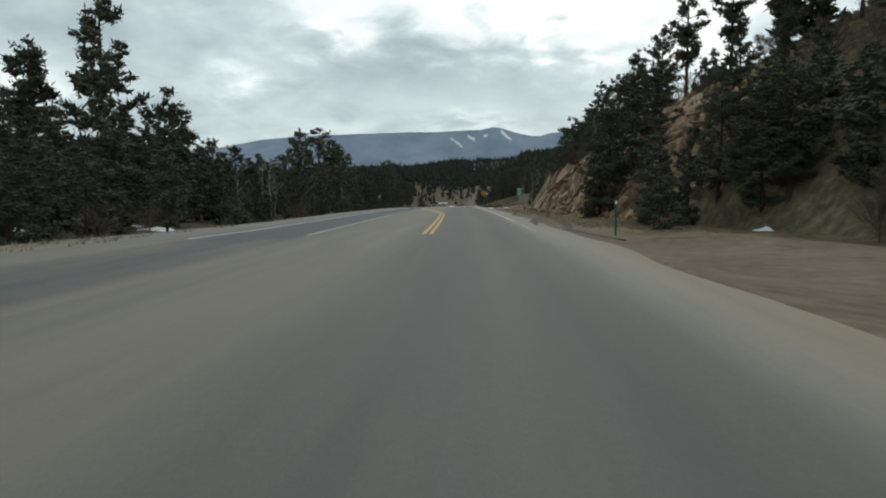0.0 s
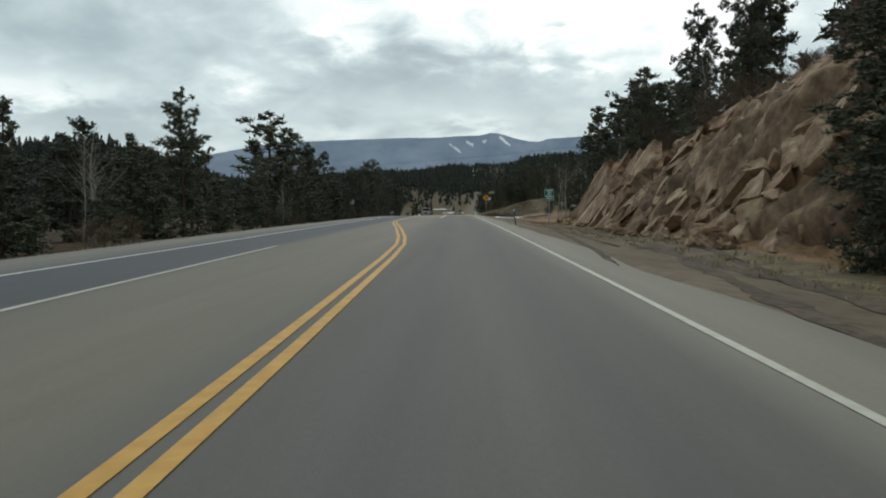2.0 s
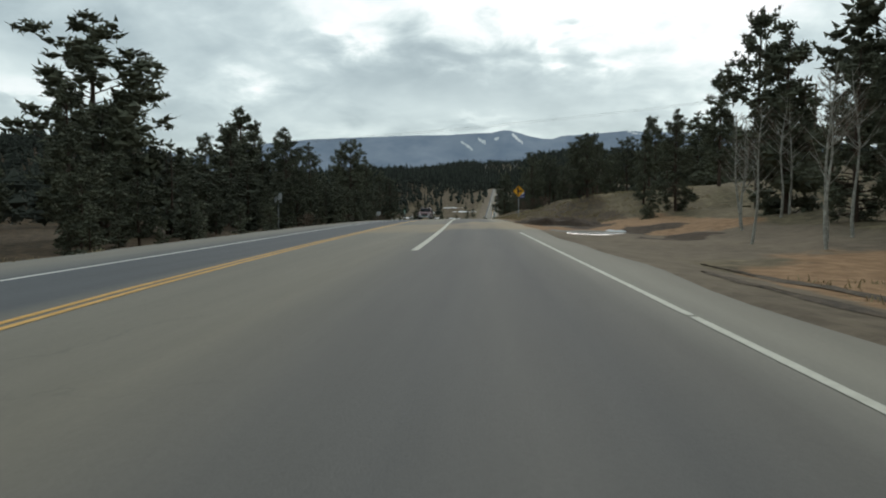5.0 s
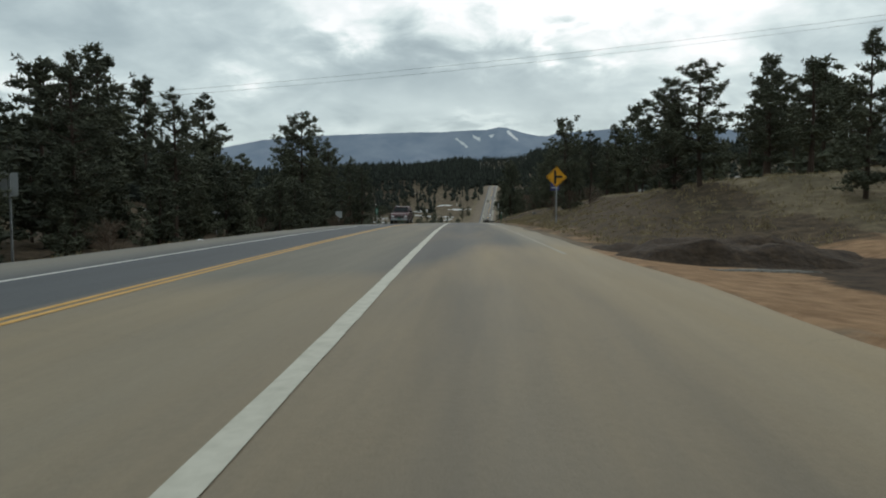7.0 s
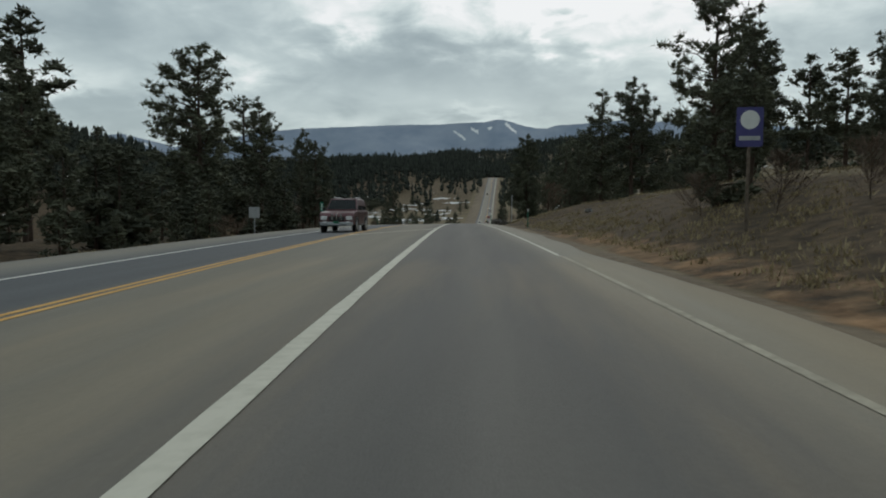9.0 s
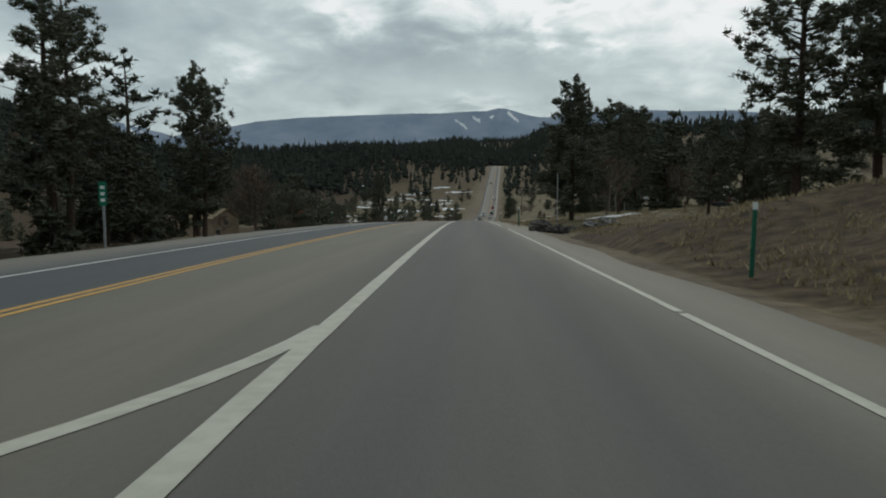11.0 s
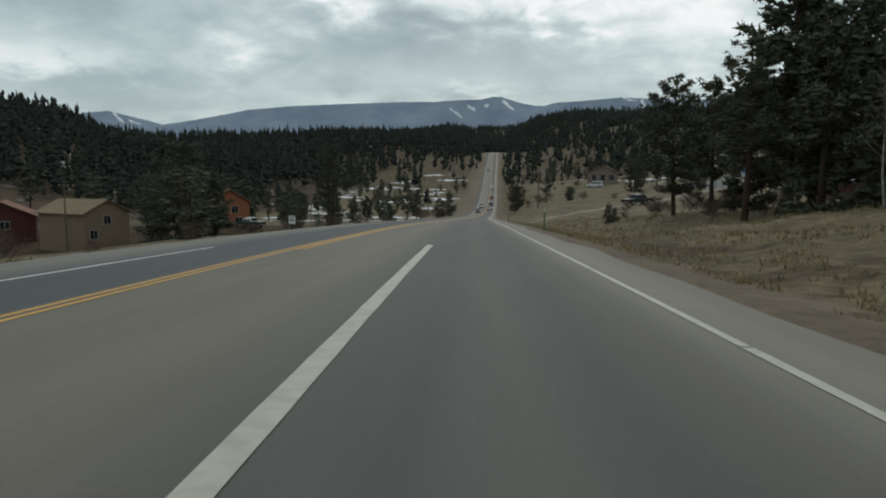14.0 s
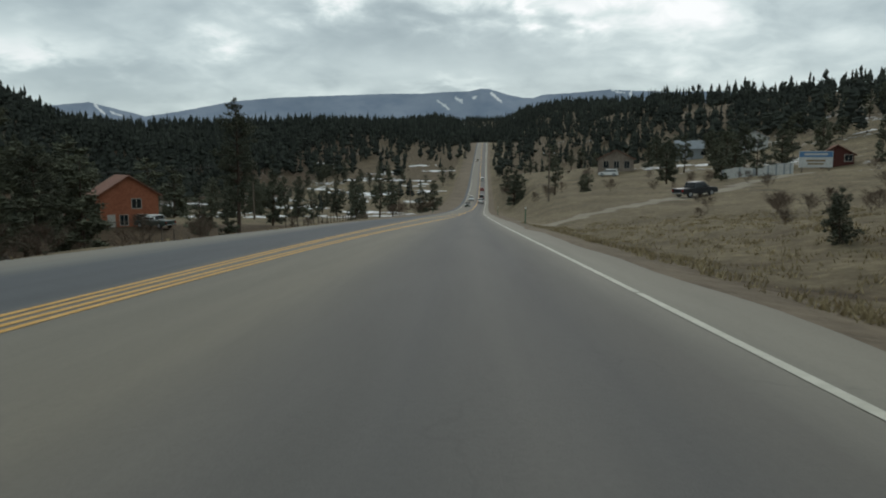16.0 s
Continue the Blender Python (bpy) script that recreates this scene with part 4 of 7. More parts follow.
for kind, u, y, h, wide in [
    # beyond the oncoming lanes
    ("tall", -25.0, 48, 15.8, 1.0), ("cone2", -27.5, 44, 11.6, 1.1), ("tall2", -31, 50, 12.5, 1.0), ("cone", -18.5, 43, 8.4, 0.9), ("cone2", -23.6, 59, 9.7, 1.1), ("cone", -20.4, 50, 7.3, 1.1), ("cone2", -22.6, 61, 6.6, 1.3), ("tall2", -24.8, 70, 7.9, 1.0), ("round", -20.0, 56, 4.6, 1.3), ("tall2", -20.2, 44.5, 7.6, 1.0), ("round2", -20.5, 63, 4.4, 1.3),
    ("round2", -22.3, 91, 8.4, 1.1), ("tall2", -17.9, 78, 9.7, 1.0), ("round2", -25.6, 130.5, 15.2, 1.45), ("cone", -24, 128, 8.5, 1.2), ("round", -21, 108, 7.4, 1.0), ("tall", -19.5, 116, 8.2, 1.1),
    ("tall2", -26, 152, 9.5, 1.0), ("round2", -16.8, 147, 8.6, 1.0), ("tall2", -17.2, 159, 9.3, 1.0), ("cone2", -22, 160, 8.6, 1.0), ("tall", -29.6, 174, 15.4, 1.25), ("cone2", -30, 170, 13.0, 0.95), ("tall2", -26.5, 161, 11.5, 1.2), ("tall2", -31.5, 187, 15.6, 0.9), ("thin", -32, 204, 16.7, 1.3),
    ("tall2", -29, 199, 12.0, 1.0), ("round2", -20.7, 210, 15.2, 1.1), ("cone2", -24, 217, 14.3, 1.0), ("round", -19.5, 222, 8.0, 1.0), ("thin", -22.4, 227, 14.4, 1.4), ("tall2", -20.4, 225, 14.0, 1.0),
    ("snag", -23.6, 238, 13.4, 1.2), ("tall2", -19.4, 240, 12.6, 0.9), ("round2", -16.6, 234, 10.4, 0.95), ("cone", -23, 232, 9.6, 1.1), ("cone2", -26, 222, 11.0, 1.0),
    ("round", -36.0, 329, 13.8, 1.3), ("tall2", -33, 333, 10.0, 1.2), ("tall2", -20.5, 343, 12.4, 0.95), ("cone", -18.4, 334, 3.2, 1.2), ("cone", -44, 340, 10.5, 1.3), 
    ("cone", -34, 372, 4.5, 1.2), ("cone2", -28, 380, 8.0, 1.2), ("cone", -40, 352, 11.5, 1.4), ("round2", -45, 350, 13.0, 1.3), ("cone2", -46, 360, 13.5, 1.4), ("round", -43, 356, 7.0, 1.2),
    ("tall2", -25.8, 80, 8.2, 1.2), ("round2", -24.0, 84, 7.4, 1.1),
    # the hillside over the rock
    ("round2", 11.6, 33.5, 5.2, 1.3), ("cone", 13.2, 35.5, 5.0, 1.3), ("round2", 12.8, 29, 5.4, 1.3), ("cone2", 14.5, 30.5, 4.6, 1.2), ("round", 14.0, 26, 4.6, 1.3),
    ("cone", 10.1, 43.4, 7.3, 1.4), ("cone2", 9.1, 44.6, 7.0, 1.25), ("round2", 8.8, 46.6, 5.4, 1.2), ("cone", 12.0, 46.4, 4.4, 1.3), ("cone", 8.9, 34.6, 4.3, 1.15), ("cone", 7.9, 29.6, 3.6, 1.1), ("round", 9.6, 31.5, 3.4, 1.2), ("round", 12.2, 30, 5.0, 1.2), ("round2", 13.8, 33, 3.8, 1.2), ("cone", 11.6, 37, 2.4, 1.2), ("round", 15.5, 28, 3.6, 1.2), ("round2", 17.0, 39, 3.6, 1.1), ("thin", 17.4, 57, 10.5, 1.0),
    ("thin", 20.0, 55, 9.5, 1.1), ("tall2", 16.5, 60, 9.4, 1.0), ("tall", 21.0, 48, 8.5, 1.0), ("tall", 24.5, 42, 8.0, 1.0), ("tall2", 24.0, 33, 7.5, 1.0), ("cone", 18.5, 66, 9.6, 1.1), ("round2", 16.0, 72, 8.4, 1.0),
    ("tall2", 15.2, 78, 9.0, 1.0), ("tall", 18.5, 76, 11.0, 1.0), ("round", 13.5, 84, 6.2, 1.0), ("cone", 16.5, 88, 8.6, 1.1), ("tall2", 19.0, 93, 11.0, 1.1), ("round2", 17.0, 97, 10.0, 1.0), ("round", 10.4, 92, 3.8, 1.2), ("round", 11.4, 66.6, 3.0, 1.1), ("round", 12.2, 69.6, 4.0, 1.0), ("cone", 13.4, 71.6, 5.2, 1.0), ("round2", 14.6, 68, 6.0, 1.0), ("cone", 13.5, 22, 5.0, 1.1), ("round", 16, 18, 5.6, 1.2), ("round2", 18, 24, 7.0, 1.1), ("round", 19, 30, 6.5, 1.2),
    ("round2", 22.0, 115, 15.6, 1.25), ("round2", 19.2, 116, 12.6, 1.2), ("tall2", 20.6, 111, 13.6, 1.1), ("tall2", 20.0, 133, 13.4, 0.9), ("cone", 18.0, 124, 10.5, 1.1), ("round", 16.0, 104, 7.5, 1.2), ("cone", 15.5, 112, 7.0, 1.2), ("tall", 24.0, 122, 13.5, 1.1),
    ("cone2", 15.5, 146, 6.4, 1.0), ("cone", 16.5, 140, 8.0, 1.0), ("round2", 12.1, 154.7, 6.3, 1.35), ("round2", 16.5, 157, 5.8, 1.2), ("cone", 11.8, 158, 5.3, 1.1), ("tall2", 20.0, 160, 6.8, 1.2), ("tall", 24.0, 152, 10.8, 1.0),
    ("round", 8.8, 178, 7.7, 0.9), ("tall2", 11.5, 182, 6.4, 1.1), ("round2", 15.6, 180, 5.0, 1.1), ("tall2", 17.0, 176, 7.1, 1.2), ("round2", 21.0, 188, 6.4, 1.1), ("round2", 13.8, 167, 6.9, 1.1), ("tall2", 22.5, 172, 9.6, 1.0), ("tall2", 22.5, 210, 13.0, 1.0),
    ("round2", 14.6, 190, 5.4, 1.1), ("cone", 16.0, 196, 6.4, 1.1), ("tall", 19.0, 200, 7.6, 1.0), ("tall2", 20.4, 192, 6.6, 1.2), ("tall2", 10.2, 219.4, 4.7, 1.0), ("tall", 11.8, 219.8, 5.6, 0.95), ("tall", 12.6, 217, 11.5, 1.1), ("tall2", 14.6, 214, 11.2, 1.1), ("tall2", 16.8, 219, 12.2, 1.1),
    ("thin", 19.6, 209, 10.0, 1.3), ("tall2", 22.0, 216, 9.6, 1.0), ("cone", 25, 206, 9.0, 1.1),
    # round the second track and the field
    ("big", 8.55, 246.0, 11.0, 1.05), ("tall", 16.3, 266, 11.6, 1.0), ("tall", 19.0, 287, 15.2, 1.25), ("round2", 21.8, 290, 14.6, 1.2), ("cone", 30.0, 262, 7.2, 1.3), ("round2", 27.0, 250, 6.6, 1.3), ("cone2", 34.0, 268, 8.0, 1.3), ("round2", 24.5, 244, 5.6, 1.3), ("cone", 29.0, 246, 7.0, 1.3), ("round2", 21.6, 256, 5.4, 1.3), ("cone", 24.2, 259, 6.2, 1.2), ("tall2", 19.4, 275, 12.2, 1.0), ("cone", 22.2, 269, 10.6, 1.25), ("cone2", 19.6, 278, 8.6, 1.1), ("cone", -21, 236, 5.6, 1.2), ("round", -24.5, 238, 6.0, 1.1), ("cone2", -24.2, 241, 5.4, 1.2), ("cone", -27, 242, 6.4, 1.2), ("round", -22.6, 244, 4.8, 1.2), ("round2", 24.6, 270, 7.4, 1.1), ("round", 18.4, 268, 6.0, 1.2), ("cone", 33, 272, 7.6, 1.3), ("round2", 36, 276, 8.0, 1.2), ("tall", 37, 280, 12.0, 1.0), ("tall2", 28, 276, 7.4, 1.1),
    ("tall2", 17.5, 296, 9.6, 1.2), ("round2", 13.2, 290, 8.8, 1.05), ("tall2", 15.4, 284, 10.4, 1.2), ("cone", 18.0, 281, 10.6, 1.15), ("round2", 20.5, 286, 11.4, 1.1), ("tall", 22.6, 284, 13.6, 1.15), ("cone", 18.5, 292, 8.8, 1.1), ("cone2", 27.0, 290, 10.0, 1.1), ("round", 22.5, 272, 8.0, 1.2),
    ("round", 20.5, 405, 3.4, 1.5), ("round2", 36.7, 415, 9.4, 1.25), ("round", 22, 420, 3.4, 1.5), ("cone", 56, 440, 10.0, 1.3), ("round2", 62, 446, 10.5, 1.2), ("cone", 68, 440, 9.5, 1.3), ("round2", 75, 436, 10.0, 1.2),
    ("cone", 9.0, 438, 7.5, 1.4), ("round", 11, 446, 5.0, 1.4), ("cone", -11.5, 470, 8.0, 1.4), ("round", -13, 458, 6.0, 1.4), ("cone", 10, 520, 8.0, 1.4),
]:
    side_pine(kind, u, y, h, (u * 7.3 + y * 3.1) % 6.28, wide)

rnd = random.Random(11)
for i in range(64):  # the low dense belt behind the far shoulder
    y = -22 + i * 3.45 + rnd.uniform(-1.4, 1.4)
    if 38 < y < 52 and i % 2:
        continue
    near = i % 2
    side_pine(rnd.choice(["cone", "round", "cone2", "round2"]), -(15.2 if near else 19.5) - rnd.uniform(0, 3.4), y, (rnd.uniform(4.0, 6.2) + (0 if near else 2.6)) * (0.66 if 52 < y < 150 else 0.85), rnd.uniform(0, 6), rnd.uniform(1.05, 1.4))
low, back, hill, edge = [], [], [], []
for i in range(60):  # low growth at the edge of the wood
    low.append((rnd.choice(["round", "cone"]), -rnd.uniform(13.8, 18.5), -20 + i * 3.7 + rnd.uniform(-1.5, 1.5), rnd.uniform(1.4, 2.7), rnd.uniform(0, 6), rnd.uniform(1.1, 1.5)))
for i in range(44):
    u = -rnd.uniform(24, 46)
    back.append((rnd.choice(["tall", "cone", "cone2", "tall2"]), u, rnd.uniform(-20, 200), (1.9 - u * 0.115) * rnd.uniform(0.8, 1.15), rnd.uniform(0, 6), rnd.uniform(1.0, 1.3)))
for i in range(34):  # behind the far shoulder, where the wood stands thickest
    back.append((rnd.choice(["round", "cone", "round2"]), -rnd.uniform(16.5, 25), rnd.uniform(118, 236), rnd.uniform(3.6, 6.6), rnd.uniform(0, 6), rnd.uniform(1.1, 1.4)))
for i in range(34):
    hill.append((rnd.choice(["tall", "cone", "round2", "tall2", "thin"]), rnd.uniform(22, 40), rnd.uniform(6, 108), rnd.uniform(7.5, 11), rnd.uniform(0, 6), rnd.uniform(1.0, 1.2)))
for i in range(22):
    hill.append((rnd.choice(["tall", "cone", "round2", "tall2", "round"]), rnd.uniform(25, 42), rnd.uniform(100, 215), rnd.uniform(7, 10.5), rnd.uniform(0, 6), rnd.uniform(1.0, 1.25)))
for i in range(36):  # scattered over the valley and its fields
    y = rnd.uniform(400, 640)
    s = rnd.choice([-1, 1])
    side_pine(rnd.choice(["cone", "round2", "cone2", "tall2"]), s * rnd.uniform(26, 130) + (-10 if s < 0 else 6), y, rnd.uniform(6, 11), rnd.uniform(0, 6), rnd.uniform(1.1, 1.5))
for i in range(72):  # the wooded edge of the valley floor
    s = rnd.choice([-1, 1])
    y = rnd.uniform(335, 530)
    u = -rnd.uniform(62, 165) if s < 0 else rnd.uniform(110, 210)
    if s < 0 and -95 < u and y < 395:
        continue
    edge.append((rnd.choice(["cone", "round2", "cone2", "tall2", "tall"]), u, y, rnd.uniform(7.5, 12.5), rnd.uniform(0, 6), rnd.uniform(1.1, 1.4)))
for i in range(40):  # dark growth round the houses below the road
    y, u = rnd.uniform(296, 352), -rnd.uniform(24, 100)
    k = [(1.5 - u) / (y - c) for c in (213, 235, 253, 266, 279)]
    if 0.46 < k[0] < 0.60 or 0.40 < k[1] < 0.66 or 0.36 < k[2] < 0.44 or 0.52 < k[2] < 0.72 or 0.38 < k[3] < 0.50 or 0.40 < k[4] < 0.58:
        continue
    edge.append((rnd.choice(["cone", "round", "round2", "cone2"]), u, y, rnd.uniform(3.0, 7.0), rnd.uniform(0, 6), rnd.uniform(1.1, 1.4)))
floor_trees = []
for i in range(120):  # over the snowy valley floor
    y = rnd.uniform(388, 680)
    floor_trees.append((rnd.choice(["round", "round2", "tall2", "cone2"]), -rnd.uniform(16, 120) if rnd.random() < 0.62 else rnd.uniform(16, 115), y, rnd.uniform(4, 10), rnd.uniform(0, 6), rnd.uniform(1.0, 1.4)))
wood("valley_trees", "scattered pines over the snowy valley floor", floor_trees)
wood("undergrowth", "low dark young pines at the edge of the wood", low)
wood("roadside_wood", "dark pine wood behind the far shoulder", back)
wood("hillside_wood", "dark pine wood over the road cut and the bank", hill)
wood("valley_wood", "dark pines along the edge of the valley floor", edge)
for u, y, h in ((8.1, 46, 2.3), (14.0, 138, 2.4), (11.1, 300.5, 1.6), (11.9, 302, 1.2)):
    side_pine("young", u, y, h, u)



def forest(name, label, n, seed, region, hrange, sprays=48, wid=0.19, spray=0.13):
    """Many far pines in one mesh: each a ragged crown of sprays round its trunk line."""
    r = np.random.RandomState(seed)
    x, y = region(r, n)
    n = len(x)
    z = ground(x, y)
    h = r.uniform(*hrange, n) * (0.5 + 0.75 * r.uniform(size=n))
    fat = r.uniform(0.7, 1.3, n) * wid
    blunt = r.uniform(0.5, 1.1, n)
    # a dense heart of uneven lumps, narrower upwards
    lumps = 6 if sprays > 30 else 4 if sprays > 15 else 3
    lift = np.linspace(0.26, 0.84, lumps)[None] + r.uniform(-0.05, 0.05, (n, lumps))
    wide = (fat * h)[:, None] * (1.12 - lift) ** 0.8 * r.uniform(0.7, 1.2, (n, lumps))
    mid = np.stack([x[:, None] + r.normal(size=(n, lumps)) * wide * 0.25, y[:, None] + r.normal(size=(n, lumps)) * wide * 0.25, z[:, None] + h[:, None] * lift], -1)
    shape = KNOT[None, None] * r.uniform(0.65, 1.3, (n, lumps, 6, 1)) + r.normal(size=(n, lumps, 6, 3)) * 0.12
    tall = (h[:, None] * {6: 0.15, 4: 0.22, 3: 0.30}[lumps] * r.uniform(0.7, 1.1, (n, lumps)))
    core = (mid[:, :, None, :] + shape * np.stack([wide, wide, tall], -1)[:, :, None, :]).reshape(-1, 3)
    core_faces = (KNOT_FACES[None] + 6 * np.arange(n * lumps)[:, None, None]).reshape(-1, 3)
    k = r.uniform(0.10, 1.0, (n, sprays)) ** 1.1
    k[:, 0] = 0.95
    reach = fat[:, None] * h[:, None] * (1 - k) ** blunt[:, None] * np.minimum(1, 0.5 + k * 3)
    ang = r.uniform(0, 6.283, (n, sprays))
    q = r.uniform(0.55, 1.05, (n, sprays)) * reach
    c = np.stack([x[:, None] + np.cos(ang) * q, y[:, None] + np.sin(ang) * q, z[:, None] + h[:, None] * k], -1)
    size = (h[:, None] * spray * r.uniform(0.5, 1.0, (n, sprays)) * (1.0 - 0.6 * k))[..., None, None]
    tri = r.normal(size=(n, sprays, 3, 3)) * np.array([0.5, 0.5, 0.30])
    V = c[:, :, None, :] + tri * size
    verts = np.concatenate([core, V.reshape(-1, 3)])
    faces = np.concatenate([core_faces, len(core) + np.arange(n * sprays * 3).reshape(-1, 3)])
    tagged(new(name, mesh_of(name, verts, faces, M["shaded_far_needles"])), label, "forest", kind="stuff")


def hill_region(near, far):
    def region(r, n):
        m = n * 8
        az = r.uniform(-85, 50, m)
        d = np.sqrt(r.uniform(near ** 2, far ** 2, m)) if far < 700 else near + (far - near) * r.uniform(size=m) ** 1.2
        x, y = -9.6 + d * np.sin(np.radians(az)), 279 + d * np.cos(np.radians(az))
        tab = list(zip(*HILLS))
        u = x - line_x(y)
        keep = (d < np.interp(az, tab[0], tab[2]) * 1.05) & (np.abs(u + 2) > np.where(y > 985, 0, np.where(y > 640, 9, 20)))
        thin = (u > 95) & (u < 190) & (y > 470) & (y < 640)
        field = ((u > 0) & (u < 190) & (y < 640) & ~thin) | ((u < 0) & (u > -75) & (y < 760)) | ((u < 0) & (u > -105) & (y < 640))
        keep &= r.uniform(size=m) < np.where(field, 0.02, np.where(thin, 0.4, np.where((u < 70) & (u > -120) & (y < 985), 0.34, 1.0))) * np.where((lump(x, y, 120, 12) > 0.4) & (y < 1300) & (u > -60), 0.22, 1.0) * np.where(y > 1500, 0.6, 1.0) * np.where((u > 0) & (u < 330) & (y < 1250) & ~thin, np.where(lump(x, y, 70, 17) > 0.1, 0.12, 0.5), 1.0)
        return x[keep][:n], y[keep][:n]

    return region


def left_wood(r, n):
    y = r.uniform(-60, 205, n)
    u = -(46 + 150 * r.uniform(size=n) ** 1.5)
    return line_x(y) + u, y


def right_wood(r, n):
    y = r.uniform(-60, 205, n)
    u = 42 + 150 * r.uniform(size=n) ** 1.5
    return line_x(y) + u, y


forest("hill_forest", "dark pine forest on the nearer hillsides", 2500, 36, hill_region(215, 390), (8, 13), 40, 0.2, 0.12)
forest("middle_forest", "dark pine forest on the middle hillsides", 5200, 34, hill_region(390, 620), (7, 13), 26, 0.23, 0.15)
forest("far_forest", "dark pine forest over the far hills", 13000, 31, hill_region(620, 2250), (9, 15), 9, 0.19, 0.2)
forest("left_forest", "dark pine forest beyond the road", 900, 32, left_wood, (5.5, 8), 40, 0.2, 0.11)
forest("right_forest", "dark pine forest on the hillside", 560, 33, right_wood, (6, 9), 40, 0.2, 0.11)

# ---- roadside: rock, stones, bare trees, grass ----


def at_road(u, y, lift=0.0):
    x = float(line_x(y)) + u
    return Vector((x, y, float(ground(x, y)) + lift))


def face_of(y, s):
    """A point on the road cut and its directions: along the road, up the face, and out of it."""
    def at(yy, ss):
        u = float(cut_foot(yy)) - 0.1 + ss * 0.5
        x = float(line_x(yy)) + u
        return Vector((x, yy, float(ground(x, yy))))
    p = at(y, s)
    along = (at(y + 0.8, s) - at(y - 0.8, s)).normalized()
    up = (at(y, s + 0.8) - at(y, max(s - 0.8, 0))).normalized()
    return p, along, up, up.cross(along).normalized()


def slab_mesh(rs, p, long, wide, out, size, skew=0.20):
    """An angular block of granite: a ball cut flat by random planes, close to a box."""
    bm = bmesh.new()
    bmesh.ops.create_icosphere(bm, subdivisions=3, radius=1.0)
    planes = []
    for ax in (Vector((1, 0, 0)), Vector((0, 1, 0)), Vector((0, 0, 1))):
        for sg in (-1, 1):
            planes.append(((ax * sg + Vector((rs.gauss(0, skew), rs.gauss(0, skew), rs.gauss(0, skew)))).normalized(), rs.uniform(0.34, 0.46)))
    for _ in range(4):
        planes.append((Vector((rs.gauss(0, 1), rs.gauss(0, 1), rs.gauss(0, 1))).normalized(), rs.uniform(0.46, 0.60)))
    seed = Vector((rs.uniform(0, 50), rs.uniform(0, 50), 0))
    for v in bm.verts:
        for n, d in planes:
            k = v.co.dot(n) - d
            if k > 0:
                v.co -= n * k
        v.co *= 1 + 0.09 * noise.noise(v.co * 4 + seed) + 0.05 * noise.noise(v.co * 10 + seed)
        c = v.co.copy()
        v.co = p + long * (c.x * size[0]) + wide * (c.y * size[1]) + out * (c.z * size[2])
    me = bpy.data.meshes.new("slab")
    bm.to_mesh(me)
    bm.free()
    me.materials.append(M["rock"])
    return me


